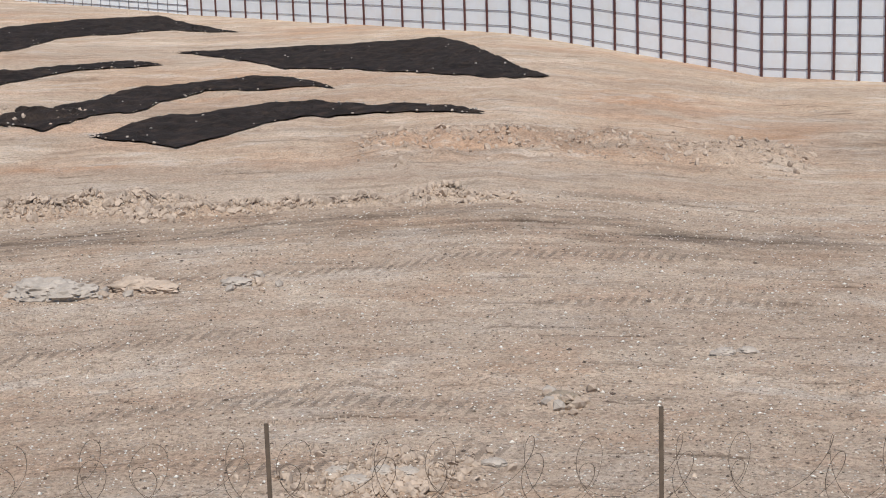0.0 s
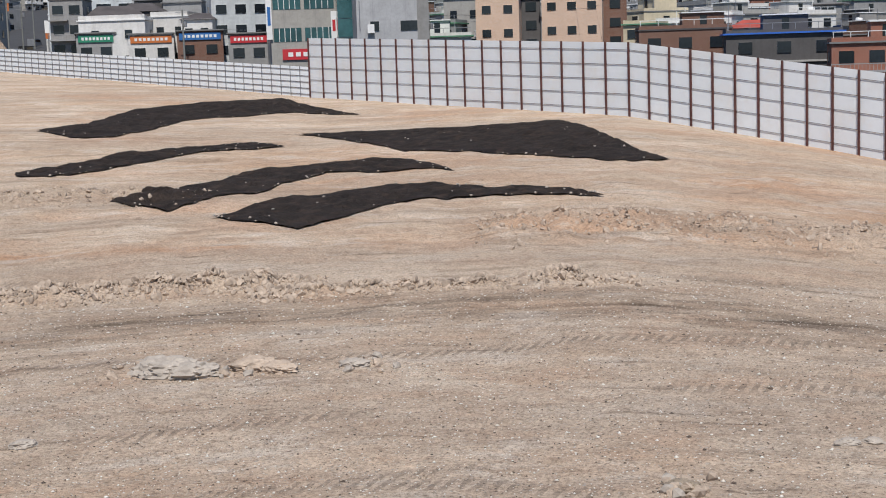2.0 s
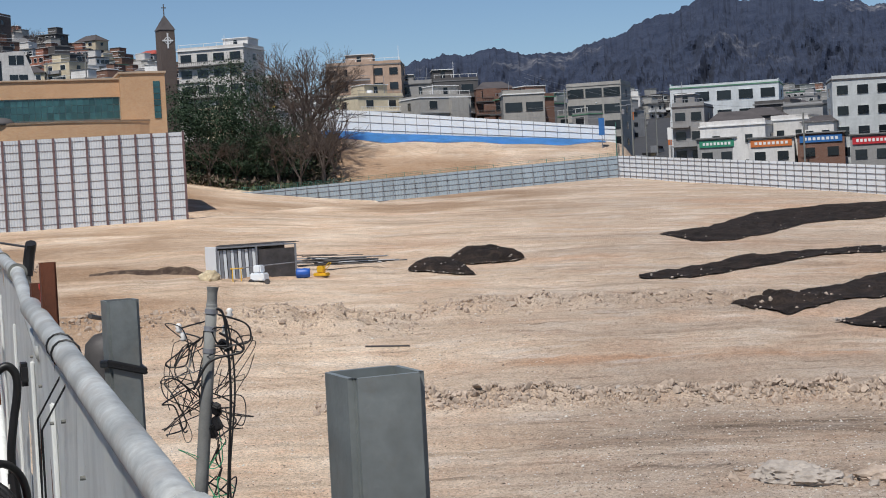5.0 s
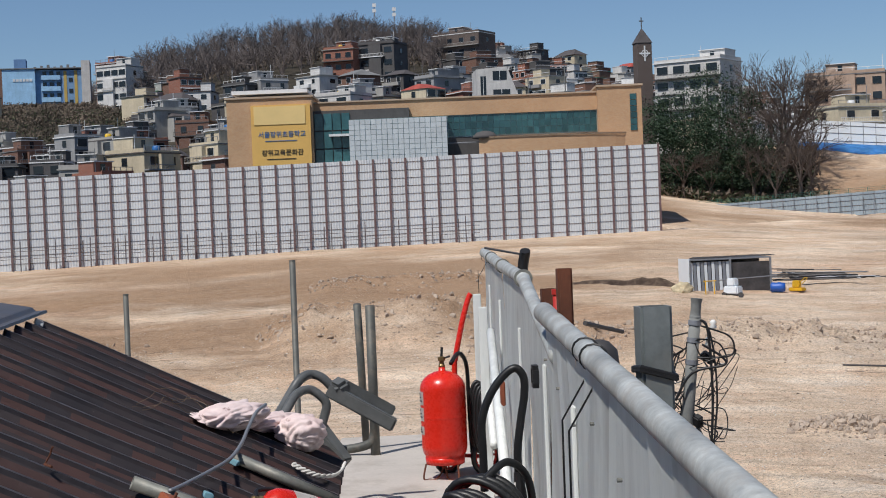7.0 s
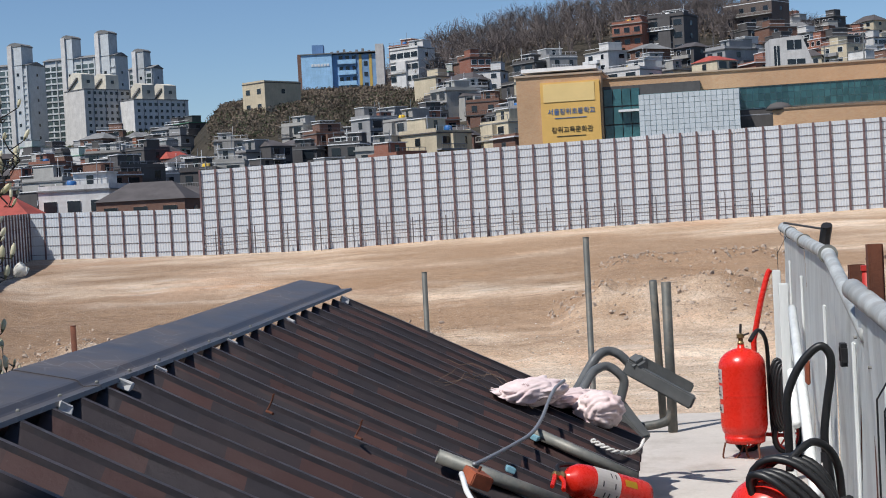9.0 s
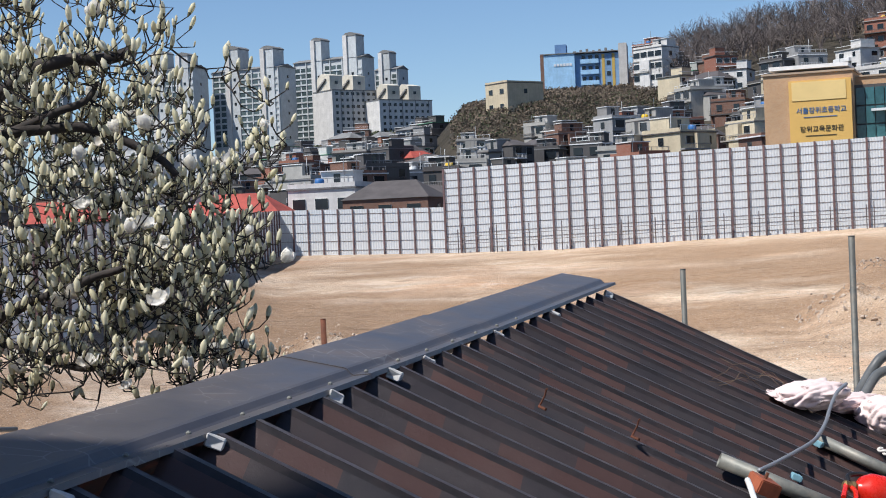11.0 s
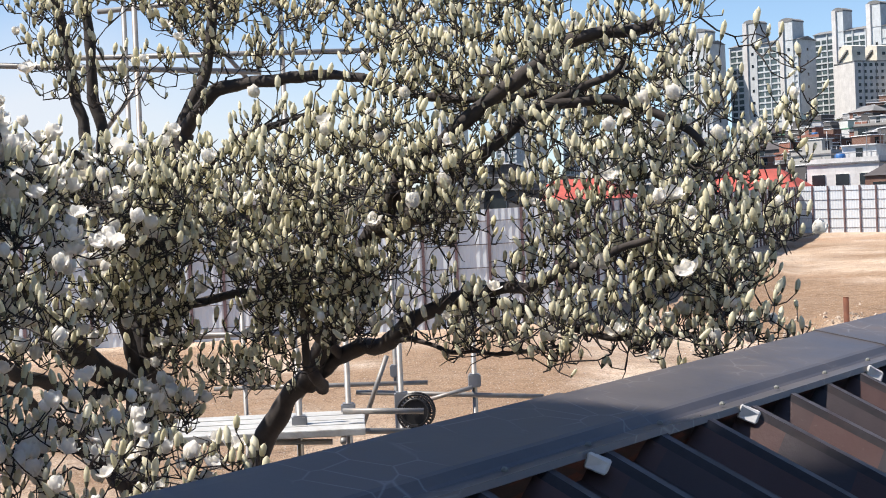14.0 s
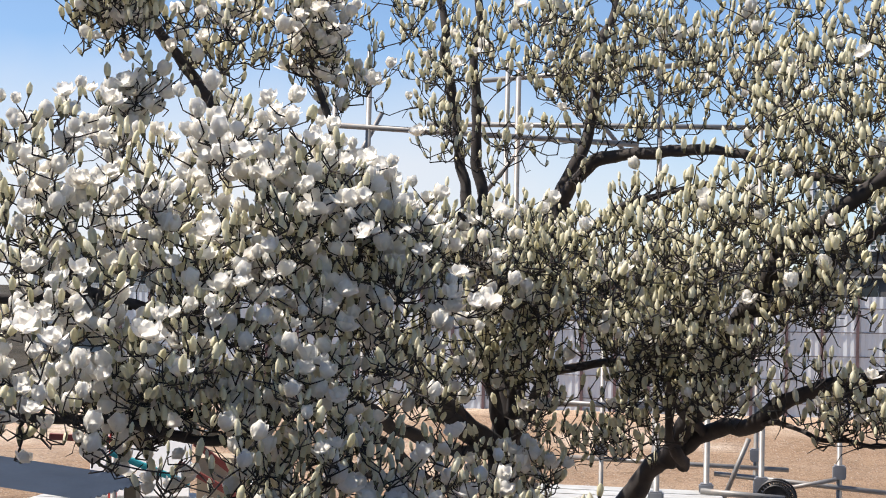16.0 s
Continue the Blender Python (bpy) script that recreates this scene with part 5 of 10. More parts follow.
def square_post(x, y, top, w, mat, label, tilt=0.0, wrap=False):
    th = thing("fence_post", NEAR @ pose(x, y, 0.0, tilt, 0, 4), label, "post", "posts behind the fence")
    t = 0.004
    bm = bmesh.new()
    # an open-topped square tube
    o = [(-w / 2, -w / 2), (w / 2, -w / 2), (w / 2, w / 2), (-w / 2, w / 2)]
    i = [(a * (1 - 2 * t / w), b * (1 - 2 * t / w)) for a, b in o]
    ring = [[bm.verts.new((a, b, z)) for a, b in s] for s, z in ((o, 7.6), (o, top), (i, top), (i, top - 0.5))]
    for a, b in zip(ring, ring[1:]):
        for k in range(4):
            bm.faces.new((a[k], a[(k + 1) % 4], b[(k + 1) % 4], b[k]))
    bm.faces.new(ring[0][::-1])
    bm.faces.new(ring[3])
    edges = [e for e in bm.edges if abs(e.verts[0].co.z - e.verts[1].co.z) > 1.0]
    bmesh.ops.bevel(bm, geom=edges, offset=0.005, segments=2, affect="EDGES")
    part("tube", bm, mat, th)
    if wrap:
        for zz in (9.74, 9.735):
            pts = [((w / 2 + 0.003) * (1 if a in (0, 3) else -1), (w / 2 + 0.003) * (1 if a < 2 else -1), zz + 0.006 * a) for a in (0, 1, 2, 3, 0)]
            part("strap", tube_bm(pts, 0.004, 6), M_RUBBER, th, "black wire wrapped round the post")
    return th


def wheeled_extinguisher(m, label, handle=True):
    th = thing("wheeled_extinguisher", m, label, "fire extinguisher", "wheeled extinguishers")
    prof = [(0.09, 0.10), (0.115, 0.10), (0.118, 0.14), (0.112, 0.142), (0.128, 0.165), (0.135, 0.20), (0.135, 0.21), (0.135, 0.370), (0.135, 0.375), (0.1362, 0.378), (0.1362, 0.384), (0.135, 0.387), (0.135, 0.392), (0.135, 0.535), (0.135, 0.545)]
    prof += [(0.135 * math.cos(a), 0.545 + 0.105 * math.sin(a)) for a in (0.2, 0.45, 0.7, 0.95, 1.2, 1.38)] + [(0.02, 0.652), (0.02, 0.67)]
    part("cylinder", lathe_bm(prof, 36), M_RED, th, smooth=True)
    if handle:
        part("valve", lathe_bm([(0.016, 0.665), (0.02, 0.68), (0.014, 0.69), (0.014, 0.705), (0.022, 0.71), (0.022, 0.73), (0.008, 0.735)], 14), M_BRASS, th, "tarnished brass valve")
    bm = tube_bm([(0.0, 0, 0.73), (0.005, 0, 0.79)], 0.008, 8)
    add_tube(bm, [(-0.01, 0, 0.715), (0.05, 0.01, 0.735)], 0.006, 6)
    if handle:
        part("lever", bm, M_BLACK, th)
    # two small labels on the side
    for z0, z1 in ((0.455, 0.535), (0.36, 0.44), (0.28, 0.33)):
        bm = bmesh.new()
        ring = [[bm.verts.new((0.1365 * math.cos(a), 0.1365 * math.sin(a), z)) for a in (radians(196 + 6 * k) for k in range(7))] for z in (z0, z1)]
        for k in range(6):
            bm.faces.new((ring[0][k], ring[0][k + 1], ring[1][k + 1], ring[1][k]))
        bmesh.ops.solidify(bm, geom=bm.faces[:], thickness=0.001)
        lab = part("label", bm, M_LABEL, th, "white printed label")
        for q in range(3):
            bm = bmesh.new()
            zz = z0 + (z1 - z0) * (0.25 + 0.25 * q)
            ring = [[bm.verts.new((0.1385 * math.cos(a), 0.1385 * math.sin(a), z)) for a in (radians(201 + 5 * k) for k in range(6 - q))] for z in (zz, zz + 0.008)]
            for k in range(5 - q):
                bm.faces.new((ring[0][k], ring[0][k + 1], ring[1][k + 1], ring[1][k]))
            bmesh.ops.solidify(bm, geom=bm.faces[:], thickness=0.0008)
            part("print_bar", bm, M_INK, lab)
    # cart: bent handle, axle, two spoked wheels, wire legs
    if handle:
        part("handle", tube_bm(smooth_path([(0.02, 0.165, 0.10), (0.02, 0.165, 0.62), (0.03, 0.17, 0.72), (0.07, 0.20, 0.93), (0.10, 0.235, 1.06), (0.115, 0.245, 1.09)], 6), 0.017, 10), M_RED, th, "bent red tube handle", smooth=True)
    for wx in (-0.05, 0.19):
        wheel = part("wheel", tube_bm([(0.10 * math.cos(a), 0, 0.10 * math.sin(a)) for a in (k * 2 * math.pi / 20 for k in range(21))], 0.016, 8, False), M_RUBBER, th, "black rubber tyre", smooth=True)
        wheel.matrix_local = pose(wx, 0.19, 0.115, 0, 0, 60)
        rim = bmesh.new()
        for k in range(8):
            a = k * math.pi / 4
            add_tube(rim, [(0, 0, 0), (0.086 * math.cos(a), 0, 0.086 * math.sin(a))], 0.006, 6)
        add_tube(rim, [(0.083 * math.cos(a), 0, 0.083 * math.sin(a)) for a in (k * 2 * math.pi / 20 for k in range(21))], 0.009, 6, False)
        add_tube(rim, [(0, -0.02, 0), (0, 0.02, 0)], 0.02, 10)
        part("rim", rim, M_RED_DULL, wheel, "red spoked rim")
    part("axle", tube_bm([(-0.07, 0.2, 0.115), (0.21, 0.18, 0.115)], 0.012, 8), M_RED_DULL, th)
    for k in (-1, 1):
        part("leg", tube_bm(smooth_path([(k * 0.10 - 0.0, -0.06, 0.10), (k * 0.11, -0.08, 0.02), (k * 0.08, -0.07, 0.007), (k * 0.03, -0.05, 0.02), (0, 0.0, 0.10)], 5), 0.006, 6), M_RUST, th)
    part("cross_bar", tube_bm([(-0.16, 0.09, 0.16), (0.12, 0.24, 0.10)], 0.011, 8), M_RED_DULL, th)
    # hose: a large loop and hanging coils
    part("hose", tube_bm(smooth_path([(0.05, 0.02, 0.69), (0.06, 0.14, 0.74), (0.07, 0.24, 0.66), (0.07, 0.26, 0.45), (0.08, 0.25, 0.2), (0.10, 0.22, 0.06)], 8), 0.013, 8), M_RUBBER, th, "black rubber hose", smooth=True)
    for j in range(5):
        ph = j * 0.9
        pts = [(0.14 + 0.035 * j + 0.01 * math.sin(ph), 0.20 + 0.055 * math.cos(a) + 0.01 * j, 0.37 + (0.19 - 0.012 * j) * math.sin(a)) for a in (k * 2 * math.pi / 24 for k in range(25))]
        part("hose", tube_bm(pts, 0.0125, 8, False), M_RUBBER, th, "coil of black rubber hose", smooth=True)
    for j in range(5):
        ph = 0.5 + 0.16 * j
        pts = [(0.17 + 0.02 * j + 0.05 * math.cos(a) * math.cos(ph), 0.13 + 0.05 * math.cos(a) * math.sin(ph) - 0.02 * j, 0.36 + (0.21 - 0.012 * j) * math.sin(a)) for a in (k * 2 * math.pi / 24 for k in range(25))]
        part("hose", tube_bm(pts, 0.0125, 8, False), M_RUBBER, th, "coil of black rubber hose", smooth=True)
    part("nozzle", tube_bm([(0.20, 0.24, 0.28), (0.21, 0.25, 0.14)], [0.013, 0.02], 10), M_BLACK, th)
    return th


def small_extinguisher(m):
    th = thing("fire_extinguisher", m, "red hand extinguisher with white labels lying on the roof sheets", "fire extinguisher")
    prof = [(0.05, 0), (0.066, 0.008), (0.07, 0.03), (0.07, 0.30), (0.066, 0.34), (0.05, 0.37), (0.028, 0.385), (0.02, 0.40)]
    part("cylinder", lathe_bm(prof, 28), M_RED, th, smooth=True)
    bm = bmesh.new()
    ring = [[bm.verts.new((0.0712 * math.cos(a), 0.0712 * math.sin(a), z)) for a in (radians(20 + 10 * k) for k in range(13))] for z in (0.17, 0.285)]
    for k in range(12):
        bm.faces.new((ring[0][k], ring[0][k + 1], ring[1][k + 1], ring[1][k]))
    bmesh.ops.solidify(bm, geom=bm.faces[:], thickness=0.001)
    lab = part("label", bm, M_LABEL, th, "large white printed label")
    for j in range(7):
        bm = bmesh.new()
        a0, n = 24 + 34 * (j % 3), 3
        z0 = 0.18 + 0.016 * (j % 5) + 0.01 * (j // 3)
        ring = [[bm.verts.new((0.0728 * math.cos(a), 0.0728 * math.sin(a), z)) for a in (radians(a0 + 9 * k) for k in range(n))] for z in (z0, z0 + 0.006)]
        for k in range(n - 1):
            bm.faces.new((ring[0][k], ring[0][k + 1], ring[1][k + 1], ring[1][k]))
        bmesh.ops.solidify(bm, geom=bm.faces[:], thickness=0.0006)
        part("print_bar", bm, M_INK, lab)
    bm = bmesh.new()
    ring = [[bm.verts.new((0.0715 * math.cos(a), 0.0715 * math.sin(a), z)) for a in (radians(78 + 8 * k) for k in range(4))] for z in (0.09, 0.15)]
    for k in range(3):
        bm.faces.new((ring[0][k], ring[0][k + 1], ring[1][k + 1], ring[1][k]))
    bmesh.ops.solidify(bm, geom=bm.faces[:], thickness=0.001)
    part("tag", bm, M_YELLOW, th, "yellow tag")
    part("valve", lathe_bm([(0.018, 0.395), (0.022, 0.41), (0.016, 0.42), (0.016, 0.445), (0.006, 0.45)], 12), M_BRASS, th)
    bm = tube_bm(smooth_path([(0, 0, 0.44), (0.03, 0.02, 0.46), (0.09, 0.05, 0.50)], 4), 0.009, 6)
    add_tube(bm, smooth_path([(0, 0, 0.42), (0.04, 0.03, 0.425), (0.10, 0.06, 0.455)], 4), 0.009, 6)
    part("lever", bm, M_RED, th, "red squeeze lever")
    part("hose", tube_bm(smooth_path([(-0.015, 0, 0.42), (-0.06, -0.02, 0.40), (-0.085, -0.02, 0.30), (-0.08, -0.02, 0.12)], 6), 0.009, 8), M_RUBBER, th)
    return th


def tipped_chair():
    """A moulded armchair lying on its side across the verge of the roof."""
    th = thing("plastic_armchair", NEAR, "overturned dark grey moulded armchair on the roof edge", "chair")
    part("arm", tube_bm(smooth_path([(-3.488, 1.223, 8.980), (-3.633, 1.282, 9.070), (-3.744, 1.331, 9.150), (-3.797, 1.377, 9.210), (-3.844, 1.430, 9.230), (-3.854, 1.487, 9.210), (-3.858, 1.537, 9.160), (-3.856, 1.565, 9.130)], 6), 0.026, 8), M_CHAIR, th, "bent grey arm", smooth=True)
    part("arm", tube_bm(smooth_path([(-3.330, 1.255, 9.020), (-3.434, 1.297, 9.050), (-3.544, 1.347, 9.130), (-3.599, 1.379, 9.160), (-3.645, 1.431, 9.170), (-3.649, 1.481, 9.140), (-3.654, 1.517, 9.090), (-3.655, 1.503, 9.020), (-3.642, 1.474, 8.940), (-3.650, 1.467, 8.900)], 6), 0.024, 8), M_CHAIR, th, "bent grey arm", smooth=True)

    def bar(name, a, b, w, t, mat):
        a, b = Vector(a), Vector(b)
        m = (b - a).to_track_quat("Z", "Y").to_matrix().to_4x4()
        m.translation = a
        bm = box_bm(-w, w, -t, t, -0.03, (b - a).length, 0.008)
        for v in bm.verts:
            v.co.x *= 1.0 - 0.25 * max(0, v.co.z) / (b - a).length
        ob = part(name, bm, mat, th)
        ob.matrix_local = m
        return ob
    bar("leg", (-3.751, 1.551, 9.140), (-3.659, 1.871, 8.960), 0.020, 0.038, M_CHAIR)
    bar("leg", (-3.903, 1.604, 9.160), (-4.014, 1.866, 8.990), 0.020, 0.030, M_CHAIR)
    bar("back_post", (-3.650, 1.467, 8.950), (-3.556, 1.603, 8.780), 0.05, 0.045, M_CHAIR)
    ob = part("corner_cap", box_bm(-0.05, 0.05, -0.045, 0.045, -0.045, 0.045, 0.02), M_CHAIR, th)
    ob.matrix_local = pose(-3.770, 1.588, 9.160, 25, 15, 40)
    bm = bmesh.new()
    n = 8
    grid = [[bm.verts.new((-3.85 + 0.62 * i / n, 1.20 + 0.34 * j / n + 0.04 * math.sin(i / n * 3.14), 8.985 - 0.155 * j / n - 0.05 * math.sin(i / n * 3.14) + 0.02 * i / n)) for j in range(n + 1)] for i in range(n + 1)]
    for i in range(n):
        for j in range(n):
            bm.faces.new((grid[i][j], grid[i + 1][j], grid[i + 1][j + 1], grid[i][j + 1]))
    bmesh.ops.solidify(bm, geom=bm.faces[:], thickness=0.03)
    part("seat", bm, M_BLACK, th, "dark moulded seat", smooth=True)
    return th


def pink_blanket():
    """Two slumped folds of cloth joined by a neck."""
    bm = bmesh.new()
    for c, ax, turn in (((-3.03, 1.085, 9.122), (0.23, 0.135, 0.070), 32), ((-3.271, 1.400, 8.992), (0.125, 0.125, 0.10), 60), ((-3.36, 1.235, 9.044), (0.19, 0.10, 0.05), 36)):
        b2 = bmesh.new()
        bmesh.ops.create_icosphere(b2, subdivisions=5, radius=1.0)
        rot = Matrix.Rotation(radians(180 - turn), 3, "Z")
        for v in b2.verts:
            q = v.co.copy()
            w = q + 0.35 * Vector((noise.noise(q * 2 + Vector(c)), noise.noise(q * 2 + Vector((5, 1, 2))), 0))
            crease = 0.34 * (abs(noise.noise(Vector((w.x * 1.2, w.y * 2.6, w.z * 2.0)) + Vector(c))) - 0.2) + 0.10 * (abs(noise.noise(w * 3.4)) - 0.2)
            q *= 1.0 + crease
            p = rot @ Vector((q.x * ax[0], q.y * ax[1], q.z * ax[2])) + Vector(c)
            p.z = max(p.z, roof_z(p.x, p.y) + 0.012 + 0.01 * q.z)
            v.co = p
        me = bpy.data.meshes.new("fold")
        b2.to_mesh(me)
        b2.free()
        bm.from_mesh(me)
        bpy.data.meshes.remove(me)
    ob = part("blanket", bm, M_PINK, smooth=True)
    ob.matrix_world = NEAR
    return tagged(ob, "crumpled faded pink blanket lying over the roof edge", "blanket")


def roof_bits():
    for name, a, b, rad, lab in (("steel_pipe", (-1.124, 0.942, 9.136), (-1.225, 1.385, 8.929), 0.026, "grey steel pipe lying across the roof sheets"),
                                 ("steel_pipe", (-2.254, 1.172, 9.045), (-2.218, 1.614, 8.837), 0.024, "dull steel pipe lying near the eave")):
        ob = part(name, tube_bm([a, b], rad, 14, False), M_GALV_DARK, smooth=True)
        sol = ob.modifiers.new("wall", "SOLIDIFY")
        sol.thickness = 0.004
        ob.matrix_world = NEAR
        tagged(ob, lab, "pipe", "pipes on the roof")
    th = thing("pipe_clamp", NEAR @ pose(-0.971, 1.099, 9.074, -25, 10, 30), "orange rusty pipe clamp on the roof", "clamp", "clamps on the roof")
    part("plate", box_bm(-0.05, 0.05, -0.035, 0.045, -0.02, 0.03, 0.004), M_RUST_ORANGE, th)
    part("bolt", tube_bm([(0, 0, 0.03), (0, 0, 0.05)], 0.006, 8), M_RUST, th)
    for p, t in (((-1.459, 1.160, 9.010), 15), ((-2.237, 1.186, 9.013), -20)):
        ob = part("plastic_block", box_bm(-0.028, 0.028, -0.018, 0.018, 0, 0.022, 0.003), M_BLUE_BIT)
        ob.matrix_world = NEAR @ pose(*p, -25, 0, t)
        tagged(ob, "pale blue plastic block on the roof", "plastic block", "plastic blocks")
    # grey cable that loops from the pipes to the chair
    ob = part("cable", tube_bm(smooth_path([(-1.112, 1.077, 9.102), (-1.362, 1.107, 9.088), (-1.746, 1.149, 9.071), (-2.062, 1.186, 9.065), (-2.365, 1.203, 9.083), (-2.675, 1.207, 9.117), (-2.883, 1.223, 9.154), (-3.097, 1.250, 9.165)], 8), 0.0085, 8), M_PIPE, smooth=True)
    ob.matrix_world = NEAR
    tagged(ob, "grey cable looping over the roof", "cable")
    ob = part("cable", tube_bm(smooth_path([(-0.855, 1.069, 9.115), (-0.780, 1.087, 9.105), (-0.729, 1.105, 9.076), (-0.699, 1.130, 9.044)], 8), 0.010, 8), M_GALV, smooth=True)
    ob.matrix_world = NEAR
    tagged(ob, "pale cable hanging over the pipe", "cable")
    # white rope to the walkway's edge, as a twisted pair
    th = thing("rope", NEAR, "short length of twisted white rope on the roof", "rope")
    path = smooth_path([(-2.666, 1.401, 8.936), (-2.634, 1.458, 8.908), (-2.644, 1.520, 8.880), (-2.736, 1.580, 8.863), (-2.875, 1.612, 8.861), (-2.954, 1.627, 8.885)], 10)
    for ph in (0, math.pi):
        pts = [p + Vector((0.006 * math.cos(ph + i * 0.9), 0.006 * math.sin(ph + i * 0.9), 0.006 * math.sin(ph + i * 0.9))) for i, p in enumerate(path)]
        part("strand", tube_bm(pts, 0.006, 6), M_ROPE, th)
    # dry twigs beside the blanket
    rng = random.Random(8)
    th = thing("dry_twigs", NEAR, "tangle of thin dry twigs on the roof sheets", "twigs")
    for k in range(7):
        p = Vector((-3.0 + rng.uniform(-0.25, 0.45), 0.78 + rng.uniform(-0.12, 0.18), 0))
        p.z = roof_z(p.x, p.y) + 0.06
        pts = [p]
        way = Vector((rng.uniform(-1, 1), rng.uniform(-0.6, 0.6), 0.15)).normalized() * 0.06
        for j in range(6):
            way.rotate(Euler((0, 0, rng.uniform(-0.6, 0.6))))
            q = pts[-1] + way
            q.z = roof_z(q.x, q.y) + 0.055 + 0.035 * math.sin(j)
            pts.append(q)
        part("twig", tube_bm(pts, 0.0016, 4), M_TWIG, th)


M_TWIG = plain("dry twig", (0.22, 0.15, 0.10), 0.9, 0, 0.3, 20, 90, 0.2)


def thin_pole(x, y, top, rad, tilt, label, low=0.2, mat=None):
    """A bare steel pole; x, y in the world."""
    th = thing("steel_pole", Matrix.Translation((x, y, 0)) @ pose(0, 0, top, tilt[0], tilt[1]) , label, "pole", "bare poles")
    part("pole", tube_bm([(0, 0, low - top), (0, 0, 0)], rad, 12), mat or M_POLE, th, smooth=True)
    part("cap", tube_bm([(0, 0, -0.002), (0, 0, 0.006)], rad * 1.05, 12), mat or M_POLE, th)
    return th


def twin_post():
    th = thing("twin_pipe_post", NEAR @ pose(-5.69, 1.70, 0), "pair of grey pipes with a bent foot at the walkway's end", "post")
    part("pipe", tube_bm([(0.0, 0.03, 8.30), (0.0, 0.03, 9.49)], 0.032, 14), M_POLE, th, smooth=True)
    part("pipe", tube_bm([(-0.35, -0.03, 8.30), (-0.03, -0.055, 9.50)], 0.026, 14), M_POLE, th, smooth=True)
    part("foot", tube_bm(smooth_path([(0.0, 0.03, 8.66), (0.0, 0.0, 8.58), (-0.02, -0.12, 8.545), (-0.05, -0.32, 8.53)], 5), 0.03, 12), M_POLE, th, smooth=True)
    return th


def cable_pole():
    th = thing("cable_pole", Matrix.Translation((-7.52, 9.88, 0)), "leaning cement pole hung with tangled black cables", "utility pole")
    lean = Vector((0.075, 0.085, 1.0))

    def on(z):
        return lean * (z - 9.3) + Vector((0, 0, 9.3))
    part("pole", tube_bm([on(0.2), on(8.4), on(9.18)], [0.085, 0.052, 0.046], 18), M_CEMENT_POLE, th, smooth=True)
    part("band", tube_bm([on(9.16), on(9.20), on(9.28), on(9.32)], [0.048, 0.042, 0.042, 0.050], 18), M_CEMENT_POLE, th, "worn cement cap")
    for z in (9.12, 8.98, 8.80):
        part("band", tube_bm([on(z - 0.02), on(z + 0.02)], 0.054, 18), M_PIPE, th, "steel band")
    rng = random.Random(3)
    for z, sx in ((9.10, 0.15), (9.0, -0.26), (8.93, -0.22), (8.96, 0.12)):
        p = on(z) + Vector((sx * 0.76, sx * 0.64, 0))
        ob = part("insulator", lathe_bm([(0.012, -0.04), (0.03, -0.02), (0.018, 0), (0.03, 0.02), (0.012, 0.04)], 12), M_LABEL, th, "white porcelain insulator", smooth=True)
        ob.matrix_local = Matrix.Translation(p)
    right = Vector((0.79, 0.61, 0))
    runs = [[(9.15, 0.05), (9.05, 0.12), (8.5, 0.20), (7.9, 0.22), (7.2, 0.24)], [(9.15, 0.06), (9.0, 0.15), (8.5, 0.235), (7.8, 0.235), (7.2, 0.30)],
            [(9.1, 0.06), (9.02, 0.28), (8.92, 0.34), (8.85, 0.30), (8.84, 0.05)], [(8.95, 0.08), (8.85, 0.24), (8.78, 0.27), (8.72, 0.02), (8.5, -0.1)]]
    for run in runs:
        pts = smooth_path([on(z) + right * o + Vector((0, 0, 0)) - Vector((-0.05, 0.08, 0)) for z, o in run], 8)
        part("cable", tube_bm(pts, rng.choice((0.011, 0.014, 0.008)), 6), M_RUBBER, th, "thick black cable", smooth=True)
    for k in range(36):
        z = rng.uniform(8.3, 9.05) if k % 3 else rng.uniform(7.4, 8.3)
        o = -0.05 if z > 8.3 else 0.12
        pts = [on(z) + right * o]
        side = (-1 if rng.random() < 0.66 else 1) if z > 8.3 else rng.choice((-0.5, 0.8))
        for j in range(5):
            pts.append(on(z + rng.uniform(-0.22, 0.2) - 0.05 * j) + right * side * rng.uniform(0.03, 0.36) + Vector((rng.uniform(-0.08, 0.08), rng.uniform(-0.08, 0.08), 0)))
        part("wire", tube_bm(smooth_path(pts, 10), rng.choice((0.0035, 0.005, 0.007)), 5), M_WIRE_GREEN if k % 9 == 0 else M_RUBBER, th)
    for k in range(5):
        ob = part("splice_box", box_bm(-0.035, 0.035, -0.03, 0.03, -0.06, 0.06, 0.012), M_BLACK, th, "black splice box")
        ob.matrix_local = Matrix.Translation(on(rng.uniform(8.1, 8.85)) + right * rng.uniform(0.04, 0.15)) @ pose(0, 0, 0, rng.uniform(-40, 40), rng.uniform(-40, 40), 0)
    return th


M_WIRE_GREEN = plain("green wire", (0.03, 0.30, 0.14), 0.5, 0, 0.2, 10, 60, 0.05)


